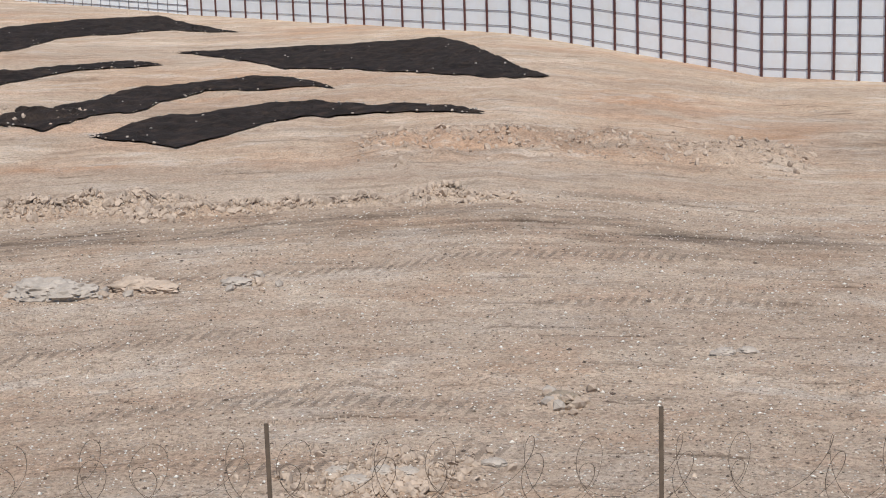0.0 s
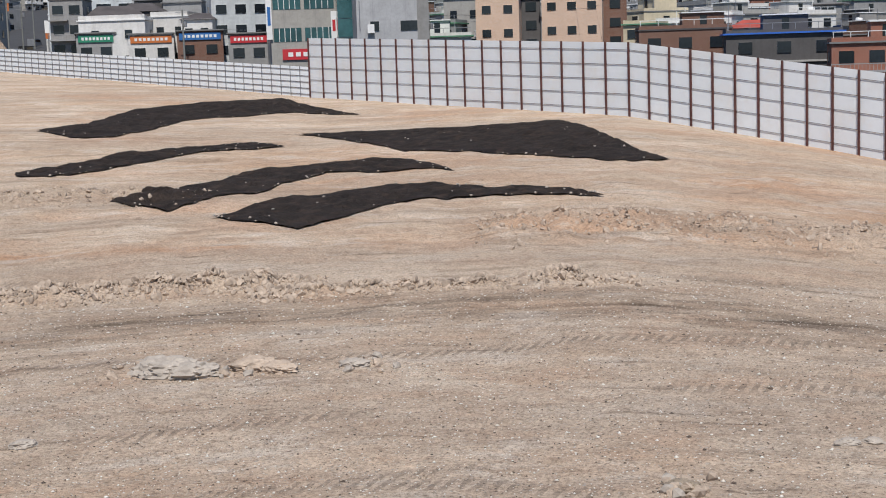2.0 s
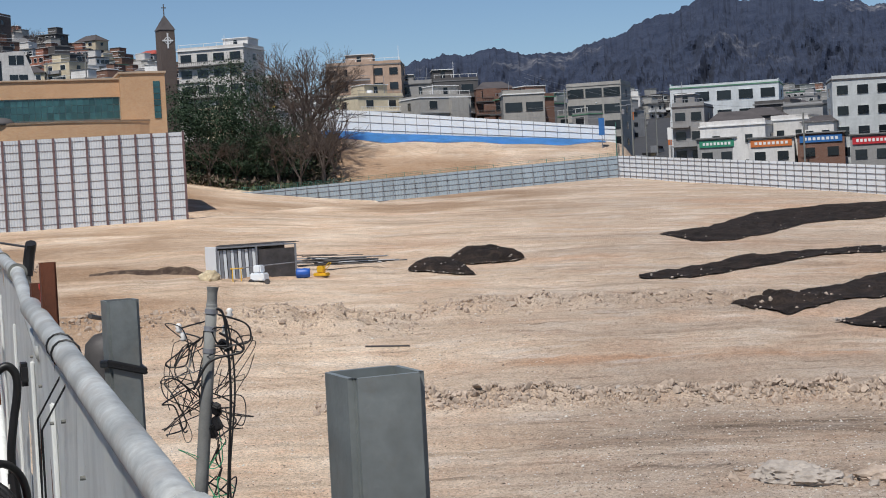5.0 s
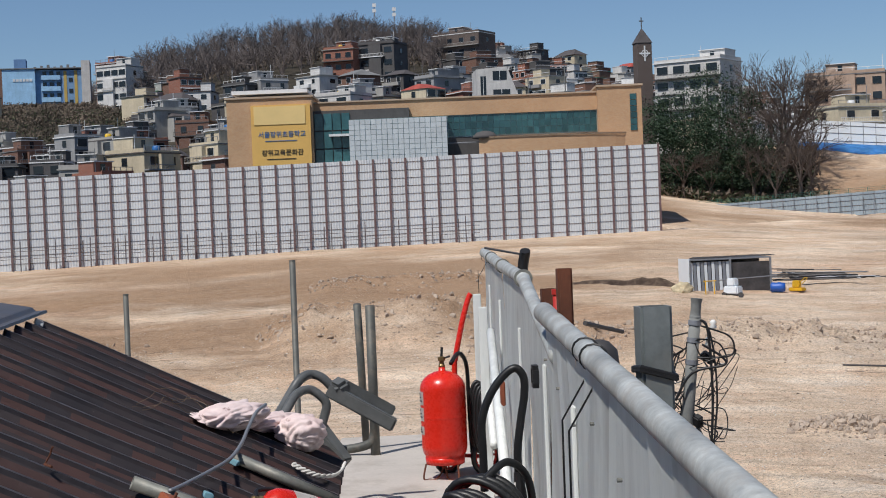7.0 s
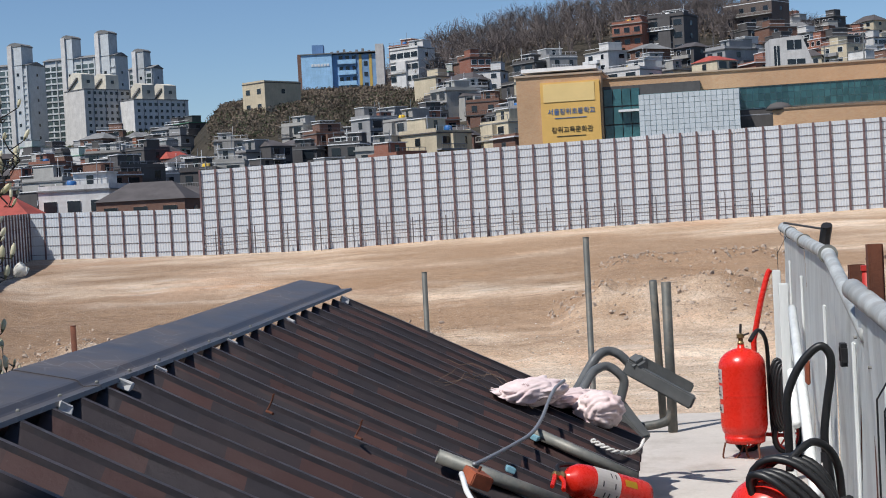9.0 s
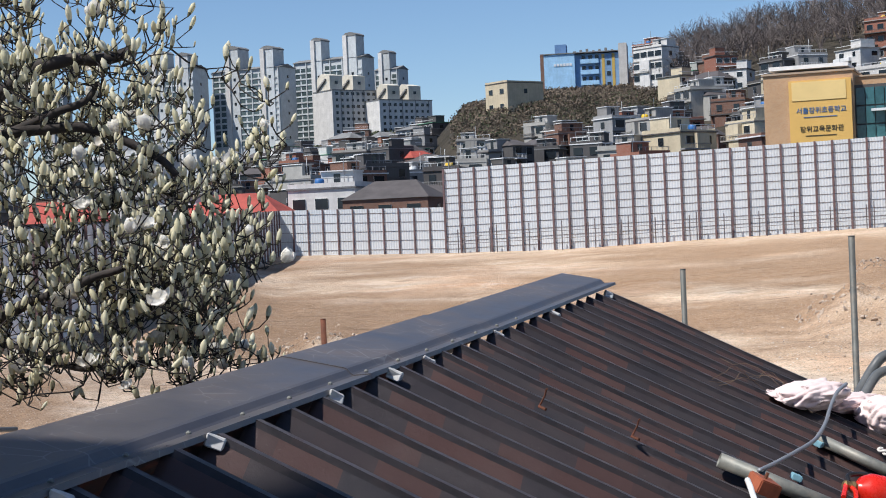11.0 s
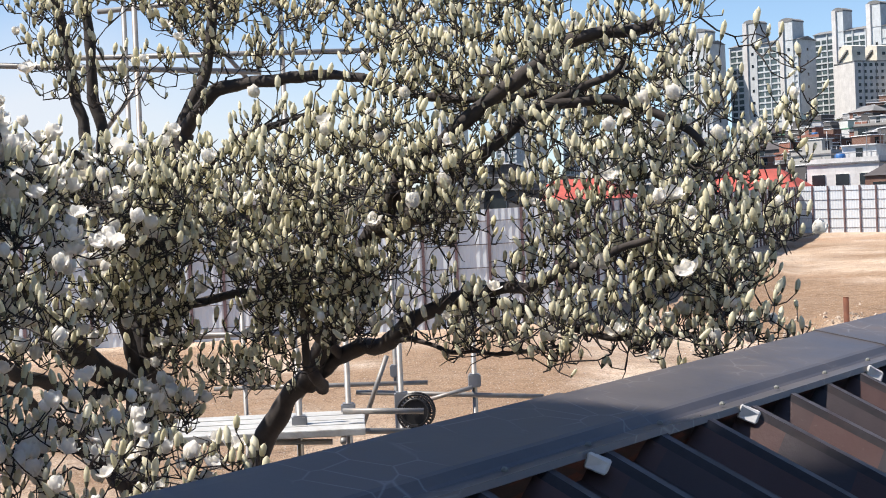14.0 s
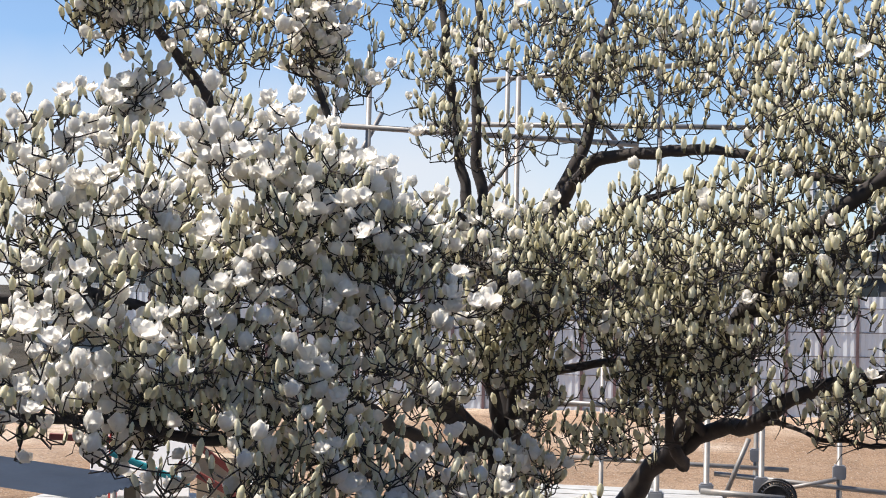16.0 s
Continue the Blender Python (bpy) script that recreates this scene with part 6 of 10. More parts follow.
def near_hoses():
    """The heavy hose of the nearer extinguisher: coils on its shoulder and an arch against the fence."""
    th = thing("rubber_hose", NEAR, "heavy black rubber hose coiled and arched beside the extinguisher", "hose")
    arch = ARCH
    part("arch", tube_bm(smooth_path(arch, 8), 0.0135, 10), M_RUBBER, th, smooth=True)
    c = Vector(COIL)
    for j in range(6):
        r = 0.15 + 0.012 * (j % 3)
        pts = [c + Vector((0.03 * j - 0.06 + 0.05 * math.cos(a), (r * 0.8) * math.cos(a + 0.2 * j), r * math.sin(a) - 0.10 - 0.01 * j)) for a in (k * 2 * math.pi / 28 for k in range(29))]
        part("coil", tube_bm(pts, 0.0135, 8, False), M_RUBBER, th, smooth=True)
    part("nozzle", tube_bm([arch[-1], tuple(Vector(arch[-1]) + Vector((0, 0.005, -0.12)))], [0.016, 0.024], 10), M_BLACK, th)
    st = thing("string", NEAR, "white string hanging from the hose", "string")
    e = Vector(arch[-1])
    part("strand", tube_bm(smooth_path([e, e + Vector((0.02, -0.02, -0.08)), e + Vector((0.06, 0.0, -0.18)), e + Vector((0.05, 0.02, -0.30))], 6), 0.004, 6), M_ROPE, st)


def rail_end():
    """The flattened, rusty end of the rolled rail, and odd pieces behind the fence."""
    th = thing("rolled_sheet_end", NEAR, "torn rusty end of the rolled rail sheet", "metal scrap")
    bm = bmesh.new()
    rows = []
    for i in range(9):
        x = 2.98 + 0.30 * i / 8
        y, z = rail_at(x)
        w = 0.026 + 0.014 * math.sin(i * 0.5)
        rows.append([bm.verts.new((x, y + w * math.cos(a) * 1.1, z - 0.01 + (w * (1 - i / 12)) * math.sin(a) - 0.004 * i)) for a in (-0.6 + k * 0.42 for k in range(10))])
    for a, b in zip(rows, rows[1:]):
        for j in range(9):
            bm.faces.new((a[j], b[j], b[j + 1], a[j + 1]))
    bmesh.ops.solidify(bm, geom=bm.faces[:], thickness=0.003)
    part("sheet", bm, M_GALV, th)
    y, z = rail_at(3.28)
    part("rust_lip", tube_bm([(3.27, y - 0.02, z - 0.03), (3.285, y + 0.0, z - 0.006), (3.28, y + 0.03, z - 0.02)], 0.006, 6), M_RUST_ORANGE, th)


ARCH = [(-0.672, 2.169, 9.130), (-0.672, 2.169, 9.260), (-0.672, 2.169, 9.360), (-0.670, 2.197, 9.440), (-0.667, 2.239, 9.500), (-0.664, 2.282, 9.530), (-0.662, 2.310, 9.500), (-0.662, 2.310, 9.440), (-0.663, 2.296, 9.360), (-0.664, 2.282, 9.260), (-0.664, 2.282, 9.190)]
COIL = (-0.473, 2.170, 9.150)


def behind_fence():
    """Odd pieces that show over the far end of the fence."""
    # a drum's dark rounded top; the shaft below is added to hold it up
    th = thing("drum_top_pole", NEAR, "dark rounded drum top on an added shaft, with a bar, behind the fence", "pole")
    part("pole", lathe_bm([(0.10, 0.4), (0.10, 9.30), (0.09, 9.38), (0.05, 9.42), (0.01, 9.43)], 18), M_STEEL_DARK, th, smooth=True).matrix_local = pose(-2.9, 2.86, 0)
    part("bar", tube_bm([(-2.9, 2.80, 9.51), (-3.70, 3.10, 9.40)], 0.011, 8), M_STEEL_DARK, th)
    th = thing("rubber_strip", NEAR, "black rubber strip tied upright at the fence's end", "strip")
    part("strip", tube_bm(smooth_path([(-5.24, 2.70, 9.62), (-5.24, 2.72, 9.75), (-5.23, 2.73, 9.80), (-5.22, 2.73, 9.82)], 4), [0.034] * 13, 8), M_RUBBER, th)
    part("rod", tube_bm([(-5.24, 2.70, 9.80), (-5.9, 2.52, 9.835)], 0.008, 6), M_STEEL_DARK, th)
    part("post", tube_bm([(-5.24, 2.70, 8.3), (-5.24, 2.70, 9.64)], 0.022, 8), M_GALV_DARK, th)


def red_pole():
    th = thing("red_pole", NEAR @ pose(0.02, 2.36, 0), "red painted tube standing between rusty posts", "pole")
    part("tube", tube_bm([(0, 0, 7.6), (0, 0, 9.80)], 0.016, 12), M_RED_DULL, th, smooth=True)
    part("cap", tube_bm([(0, 0, 9.80), (0, 0, 9.815)], 0.019, 12), M_RED_DULL, th)


def silt_barrier():
    """A low strip of brown cloth over a ridge of earth, running up to the storage rack."""
    n, m = 60, 6
    bm = bmesh.new()
    rows = []
    for i in range(n + 1):
        t = i / n
        az, d = 42.2 - 4.4 * t, 114.5 - 3.5 * t
        h = (0.16 + 0.42 * t) * (0.85 + 0.3 * float(vnoise(np.array(i / 4.0), np.array(2.0), 6))) * min(1.0, 6 * (1 - t) + 0.25)
        row = []
        for j in range(m + 1):
            u = j / m * 2 - 1
            p = polar0(az, d + 0.8 * u)
            p.z = float(ground_z(p.x, p.y)) - 0.05 + h * (1 - abs(u) ** 1.5)
            row.append(bm.verts.new(p))
        rows.append(row)
    for a, b in zip(rows, rows[1:]):
        for j in range(m):
            bm.faces.new((a[j], b[j], b[j + 1], a[j + 1]))
    bmesh.ops.solidify(bm, geom=bm.faces[:], thickness=0.04)
    tagged(part("silt_barrier", bm, M_NET_BROWN), "low strip of brown cloth over a ridge of earth", "cloth")


M_NET_BROWN = plain("dusty brown cloth", (0.14, 0.095, 0.07), 0.95, 0, 0.4, 0.8, 6.0, 0.6, dirt=(0.30, 0.22, 0.16))
red_pole()
silt_barrier()
roof_house()
near_walls()
shade_block()
sheet_fence()
square_post(3.31, 2.287, 9.898, 0.053, M_POST_GREY, "square galvanised tube post with an open top")
square_post(1.69, 2.338, 9.858, 0.055, M_POST_GREY, "square galvanised tube post bound with black wire", wrap=True)
square_post(0.40, 2.335, 9.885, 0.038, M_RUST, "rusty brown square tube post")
square_post(-0.35, 2.37, 9.80, 0.045, M_RUST, "short rusty tube post behind the rail")
wheeled_extinguisher(NEAR @ pose(-4.66, 2.16, 8.49, 0, 0, 68), "large red wheeled fire extinguisher with coiled black hose")
wheeled_extinguisher(NEAR @ pose(-0.50, 2.10, 8.5, 0, 0, 48), "red wheeled fire extinguisher half hidden by its hose", False)
# turn the label up towards the eye, to fit the camera's view
lie = Vector((0.571, -0.748, 0.340)).to_track_quat('Z', 'Y').to_matrix().inverted() @ Vector((5.8, 0.4, 3.5))
LABEL_TURN = math.degrees(math.atan2(lie.y, lie.x)) - 80
small_extinguisher(NEAR @ Matrix.Translation((-1.744, 1.661, 8.840)) @ Vector((0.571, -0.748, 0.340)).to_track_quat('Z', 'Y').to_matrix().to_4x4() @ Matrix.Rotation(radians(LABEL_TURN), 4, 'Z'))
near_hoses()
rail_end()
behind_fence()
tipped_chair()
pink_blanket()
roof_bits()
twin_post()
cable_pole()
thin_pole(-12.26, 9.39, 9.69, 0.032, (1.0, 1.5), "tall thin steel pole")
thin_pole(-10.72, 6.49, 9.53, 0.023, (0.5, 1.0), "thin bare steel pole")
thin_pole(-23.67, 7.70, 8.52, 0.045, (0, 0), "short rusty stub pole", mat=M_RUST)

# ================= town, hill and mountain =================
def wall_paint(name, col, seed=0.0):
    def build(nt, b):
        tc = nt.nodes.new("ShaderNodeTexCoord").outputs["Object"]
        f1, f2 = noise_node(nt, tc, 0.35, 5, 0.65), noise_node(nt, tc, 3.0, 4, 0.7)
        mp = nt.nodes.new("ShaderNodeMapping")
        mp.inputs["Scale"].default_value = (2.0, 2.0, 0.15)
        nt.links.new(tc, mp.inputs["Vector"])
        streak = noise_node(nt, mp.outputs["Vector"], 1.0, 5, 0.7)
        c = ramp(nt, f1, [(0.3, tuple(v * 0.8 for v in col)), (0.7, tuple(min(1, v * 1.08) for v in col))])
        c = mix(nt, ramp(nt, streak, [(0.5, (0, 0, 0)), (0.75, (0.4, 0.4, 0.4))]), c, tuple(v * 0.5 for v in col))
        c = mix(nt, 0.5, c, ramp(nt, f2, [(0.3, (0.75, 0.75, 0.75)), (0.6, (1, 1, 1))]), "MULTIPLY")
        oi = nt.nodes.new("ShaderNodeObjectInfo").outputs["Random"]
        c = mix(nt, 1.0, c, ramp(nt, oi, [(0.0, (0.8, 0.78, 0.76)), (1.0, (1.0, 1.0, 1.0))]), "MULTIPLY")
        nt.links.new(c, b.inputs["Base Color"])
        b.inputs["Roughness"].default_value = 0.88
    return shader(name, build)


def brick_paint(name, a, b_, mortar, scale):
    def build(nt, b):
        tc = nt.nodes.new("ShaderNodeTexCoord").outputs["Object"]
        sep = nt.nodes.new("ShaderNodeSeparateXYZ")
        nt.links.new(tc, sep.inputs[0])
        comb = nt.nodes.new("ShaderNodeCombineXYZ")
        nt.links.new(math_node(nt, "ADD", sep.outputs[0], sep.outputs[1]), comb.inputs[0])
        nt.links.new(sep.outputs[2], comb.inputs[1])
        br = nt.nodes.new("ShaderNodeTexBrick")
        nt.links.new(comb.outputs[0], br.inputs["Vector"])
        br.inputs["Scale"].default_value = scale
        br.inputs["Color1"].default_value, br.inputs["Color2"].default_value, br.inputs["Mortar"].default_value = rgb(a), rgb(b_), rgb(mortar)
        br.inputs["Mortar Size"].default_value = 0.015
        f = noise_node(nt, tc, 0.3, 5)
        c = mix(nt, 0.6, br.outputs["Color"], ramp(nt, f, [(0.3, (0.75, 0.74, 0.72)), (0.7, (1, 1, 1))]), "MULTIPLY")
        nt.links.new(c, b.inputs["Base Color"])
        b.inputs["Roughness"].default_value = 0.85
    return shader(name, build)


W_GREY = wall_paint("grey rendered wall", (0.33, 0.33, 0.33))
W_WHITE = wall_paint("white rendered wall", (0.72, 0.71, 0.69))
W_CREAM = wall_paint("cream rendered wall", (0.66, 0.57, 0.41))
W_DARK = wall_paint("dark tiled wall", (0.10, 0.095, 0.095))
W_BROWN = brick_paint("dark brown brick", (0.16, 0.075, 0.05), (0.20, 0.10, 0.07), (0.22, 0.18, 0.15), 2.2)
W_RED = brick_paint("red brick", (0.30, 0.11, 0.07), (0.26, 0.10, 0.065), (0.30, 0.22, 0.18), 2.2)
W_TAN = brick_paint("tan brick", (0.50, 0.29, 0.155), (0.57, 0.36, 0.20), (0.54, 0.42, 0.30), 2.2)
W_CHURCH = brick_paint("dark grey-brown brick", (0.10, 0.075, 0.065), (0.13, 0.095, 0.08), (0.16, 0.14, 0.13), 2.2)
W_PINKISH = wall_paint("pinkish beige wall", (0.52, 0.38, 0.29))
W_CONC = wall_paint("bare concrete wall", (0.42, 0.41, 0.385))
W_BLUE = wall_paint("light blue wall", (0.38, 0.64, 0.90))
# darker copy of the light blue, with shade put into the colour
W_BLUE_SHADE = wall_paint("light blue wall darkened as shade", (0.26, 0.45, 0.72))
W_DEEP_BLUE = wall_paint("deep blue wall", (0.15, 0.29, 0.54))
W_FLATS = wall_paint("pale blue-grey flats wall", (0.60, 0.64, 0.66))
W_PENT = wall_paint("pale cream wall", (0.70, 0.66, 0.56))
W_TAN_PALE = brick_paint("pinkish tan brick", (0.60, 0.41, 0.30), (0.67, 0.48, 0.36), (0.62, 0.53, 0.46), 2.2)
W_YELLOW = plain("warm yellow panel", (0.72, 0.44, 0.12), 0.6, 0, 0.06, 0.3, 2.0, 0.02)
M_COPING = plain("tan coping", (0.46, 0.35, 0.25), 0.8, 0, 0.1, 0.5, 4, 0.05)
W_YELLOW_PALE = plain("pale yellow panel", (0.80, 0.58, 0.24), 0.6, 0, 0.05, 0.3, 2.0, 0.02)
W_OCHRE = plain("ochre strip", (0.55, 0.38, 0.10), 0.6, 0, 0.06, 0.3, 2.0, 0.02)
M_ROOF_GREY = plain("grey roof coating", (0.20, 0.20, 0.20), 0.9, 0, 0.3, 0.4, 3, 0.1)
M_ROOF_GREEN = plain("green roof coating", (0.10, 0.24, 0.15), 0.85, 0, 0.25, 0.4, 3, 0.1)
M_ROOF_TILE = plain("dark roof tile", (0.085, 0.075, 0.075), 0.8, 0, 0.3, 0.5, 6, 0.3)
M_ROOF_RED = plain("red roof tile", (0.38, 0.07, 0.05), 0.75, 0, 0.3, 0.5, 6, 0.3)
M_ROOF_BLUE = plain("blue roof sheet", (0.03, 0.14, 0.55), 0.6, 0, 0.2, 0.5, 6, 0.2)
M_TRIM = plain("white painted trim", (0.74, 0.74, 0.73), 0.6, 0, 0.1, 1.0, 10, 0.05)
M_GLASS = plain("dark window glass", (0.025, 0.032, 0.04), 0.12, 0, 0.3, 0.6, 3, 0.0, rand=0.6)
M_TEAL_GLASS = plain("teal curtain glass", (0.05, 0.15, 0.165), 0.12, 0, 0.35, 0.5, 3, 0.0, rand=0.5)
M_FLAT_GLASS = plain("grey-green balcony glass", (0.11, 0.15, 0.155), 0.15, 0, 0.3, 0.6, 3, 0.0, rand=0.5)
M_MULLION = plain("pale aluminium mullion", (0.30, 0.40, 0.40), 0.4, 0.3, 0.1, 1, 8, 0.0)
M_TILE_WHITE = plain("white glazed panel", (0.62, 0.66, 0.67), 0.35, 0, 0.08, 0.6, 4, 0.02, rand=0.1)
M_ANT = plain("antenna steel", (0.30, 0.30, 0.31), 0.5, 0.4, 0.2, 1, 8, 0.0)
M_SIGN_RED = plain("red sign board", (0.50, 0.03, 0.04), 0.5, 0, 0.1, 1, 8, 0.0)
M_SIGN_BLACK = plain("black sign board", (0.02, 0.02, 0.022), 0.4, 0, 0.1, 1, 8, 0.0)
M_SIGN_GREEN = plain("green sign board", (0.03, 0.22, 0.13), 0.5, 0, 0.1, 1, 8, 0.0)
M_SIGN_BLUE = plain("blue sign board", (0.03, 0.14, 0.38), 0.5, 0, 0.1, 1, 8, 0.0)
M_SIGN_ORANGE = plain("orange sign board", (0.55, 0.16, 0.04), 0.5, 0, 0.1, 1, 8, 0.0)


def window_mesh(w, h, glass, frame):
    """A framed window as one body, its glass set back."""
    bm = bmesh.new()
    f = 0.09
    add_box(bm, -w / 2 - f, w / 2 + f, -0.1, 0.06, -f, h + f)
    bm.faces.ensure_lookup_table()
    front = min(bm.faces, key=lambda q: q.calc_center_median().y)
    bmesh.ops.inset_region(bm, faces=[front], thickness=f * 1.3, depth=-0.06)
    for fc in bm.faces:
        fc.material_index = 1
    front.material_index = 0
    return mesh_of("window", bm, [glass, frame])


WIN_A = window_mesh(1.5, 1.2, M_GLASS, M_TRIM)
WIN_B = window_mesh(2.2, 1.35, M_GLASS, M_TRIM)
WIN_C = window_mesh(1.0, 1.1, M_GLASS, M_ROOF_GREY)
WIN_D = window_mesh(3.0, 1.5, M_GLASS, M_ROOF_GREY)
WIN_E = window_mesh(1.2, 1.0, M_GLASS, M_TRIM)
WIN_FLAT = window_mesh(2.5, 1.75, M_FLAT_GLASS, M_TRIM)


def polar(az, d, z=0.0):
    return Vector((-d * math.sin(radians(az)), d * math.cos(radians(az)), z))


def facing(az, d, z, turn=0.0):
    """Local -y looks at the eye, x to its right as seen from there."""
    return Matrix.Translation(polar(az, d, z)) @ Matrix.Rotation(radians(az + turn), 4, "Z")


def windows_on(th, me, xs, zs, y, rot=0.0, x_at=None):
    for z in zs:
        for x in xs:
            if rot:
                share("window", me, th, Matrix.Translation((x_at, x, z)) @ Matrix.Rotation(radians(rot), 4, "Z"))
            else:
                share("window", me, th, Matrix.Translation((x, y, z)))


def spread(a, b, n):
    return [a + (b - a) * (i + 0.5) / n for i in range(n)]


def house(az, d, w, dep, zb, zt, turn, wall, label, floors=2, cols=3, roof="flat", roof_mat=None, win=None, side=1, rng=None, group="", extras=True, kind="house"):
    """A house with its front towards the eye; zb, zt: foot and eaves."""
    rng = rng or random.Random(int(az * 100) + int(d))
    th = thing(kind, facing(az, d, zb, turn), label, "house", group)
    h = zt - zb
    fl = h / floors
    o = rng.uniform(0.08, 0.4)
    bm = bmesh.new()
    add_box(bm, -w / 2, w / 2, 0, dep, -6, h)
    if roof == "flat":
        for x0, x1, y0, y1 in ((-w / 2, w / 2, 0, 0.16), (-w / 2, -w / 2 + 0.16, 0.16, dep), (w / 2 - 0.16, w / 2, 0.16, dep)):
            add_box(bm, x0, x1, y0, y1, h + 0.2, h + rng.uniform(0.5, 0.9))
    if extras and rng.random() < 0.5:           # a bay standing forward
        bx = rng.uniform(-0.2, 0.25) * w
        add_box(bm, bx - w * 0.17, bx + w * 0.17, -0.9, 0, -6, h - rng.choice((0.1, fl)))
    part("wall", bm, wall, th)
    win = win or WIN_A
    zs = [fl * (i + 0.33) for i in range(floors)]
    windows_on(th, win, spread(-w / 2, w / 2, cols), zs, -0.02)
    if side:
        if turn >= 0:
            windows_on(th, WIN_C, spread(0, dep, 1), zs, 0, -90, -w / 2 - 0.02)
        else:
            windows_on(th, WIN_C, spread(0, dep, 1), zs, 0, 90, w / 2 + 0.02)
    if roof == "flat":
        bm = bmesh.new()
        add_box(bm, -w / 2 - o, w / 2 + o, -o, dep + o, h, h + 0.2)
        part("roof", bm, roof_mat or rng.choice((M_ROOF_GREY, M_ROOF_GREY, W_CONC, M_TRIM, M_ROOF_TILE)), th)
        if extras:
            sw = min(w * rng.uniform(0.35, 0.62), 5.5)
            x = rng.uniform(-w / 2 + sw / 2, w / 2 - sw / 2)
            y0, y1, top = dep * 0.35, dep * 0.85, h + rng.uniform(2.1, 2.7)
            bm = bmesh.new()
            add_box(bm, x - sw / 2, x + sw / 2, y0, y1, h + 0.2, top)
            add_box(bm, x - sw / 2 - 0.15, x + sw / 2 + 0.15, y0 - 0.3, y1 + 0.1, top, top + 0.14)
            add_box(bm, x - 0.45, x + 0.45, y0 - 0.03, y0, h + 0.2, top - 0.3)
            bm.faces.ensure_lookup_table()
            sh = part("stair_house", bm, wall, th)
            sh.data.materials.append(M_TRIM)
            sh.data.materials.append(M_GLASS)
            for f in sh.data.polygons:
                f.material_index = 0 if f.index < 6 else 1 if f.index < 12 else 2
            # roof rail, posts and washing lines
            bm = bmesh.new()
            for k in range(6):
                xx = -w / 2 + 0.2 + (w - 0.4) * k / 5
                add_box(bm, xx - 0.035, xx + 0.035, 0.05, 0.12, h + 0.5, h + 1.35)
            add_box(bm, -w / 2 + 0.1, w / 2 - 0.1, 0.05, 0.12, h + 1.28, h + 1.36)
            xx = rng.uniform(-w / 2, w / 2)
            add_box(bm, xx - 0.04, xx + 0.04, dep * 0.3, dep * 0.3 + 0.08, h + 0.2, h + rng.uniform(2.5, 4.5))
            part("roof_rail", bm, rng.choice((M_TRIM, M_ANT, M_PIPE)), th)
            if rng.random() < 0.3:
                ob = part("water_tank", lathe_bm([(0.6, 0), (0.7, 0.3), (0.7, 1.0), (0.5, 1.25), (0.1, 1.3)], 10), rng.choice((M_SIGN_BLUE, M_YELLOW, M_TRIM, M_TRIM)), th, smooth=True)
                ob.matrix_local = pose(-x * 0.8, dep * 0.25, h + 0.2)
    else:
        bm = bmesh.new()
        rz = h + w * 0.2
        v = [bm.verts.new(p) for p in ((-w / 2 - o, -o, h - 0.1), (w / 2 + o, -o, h - 0.1), (w / 2 + o, dep + o, h - 0.1), (-w / 2 - o, dep + o, h - 0.1), (-w / 2 + w * 0.25, dep / 2, rz), (w / 2 - w * 0.25, dep / 2, rz))]
        for f in ((0, 1, 5, 4), (1, 2, 5), (2, 3, 4, 5), (3, 0, 4)):
            bm.faces.new([v[i] for i in f])
        bm.faces.new([v[i] for i in (3, 2, 1, 0)])
        part("roof", bm, roof_mat or M_ROOF_TILE, th)
    if extras and floors > 1:
        look_ = rng.choice((M_TRIM, W_GREY, W_CONC, W_DARK))
        for i in range(1, floors):
            bm = bmesh.new()
            x0, x1 = (-w / 2 - 0.1, w * rng.uniform(-0.1, 0.3)) if rng.random() < 0.5 else (-w / 2 - 0.1, w / 2 + 0.1)
            out = rng.choice((0.25, 1.1, 1.3))
            add_box(bm, x0, x1, -out, 0, fl * i - 0.15, fl * i + 0.08)
            if out > 1:
                add_box(bm, x0, x1, -out, -out + 0.06, fl * i + 0.8, fl * i + 0.9)
                n = int((x1 - x0) / 0.45) + 1
                for k in range(n + 1):
                    xx = x0 + 0.05 + (x1 - x0 - 0.1) * k / n
                    add_box(bm, xx - 0.025, xx + 0.025, -out, -out + 0.05, fl * i + 0.08, fl * i + 0.8)
            part("balcony", bm, look_, th)
    return th


KINDS = [(W_GREY, "grey rendered hillside house with a flat roof"), (W_CREAM, "cream rendered hillside house with a flat roof"), (W_BROWN, "dark brown brick house with a flat roof"),
         (W_RED, "red brick house on the hillside"), (W_WHITE, "white rendered house with a flat roof"), (W_DARK, "dark tiled house on the hillside"), (W_CONC, "bare concrete house with a flat roof")]


def house_turn(rng):
    k = rng.random()
    return rng.uniform(-60, -34) if k < 0.5 else rng.uniform(26, 52) if k < 0.85 else rng.uniform(-20, -4)


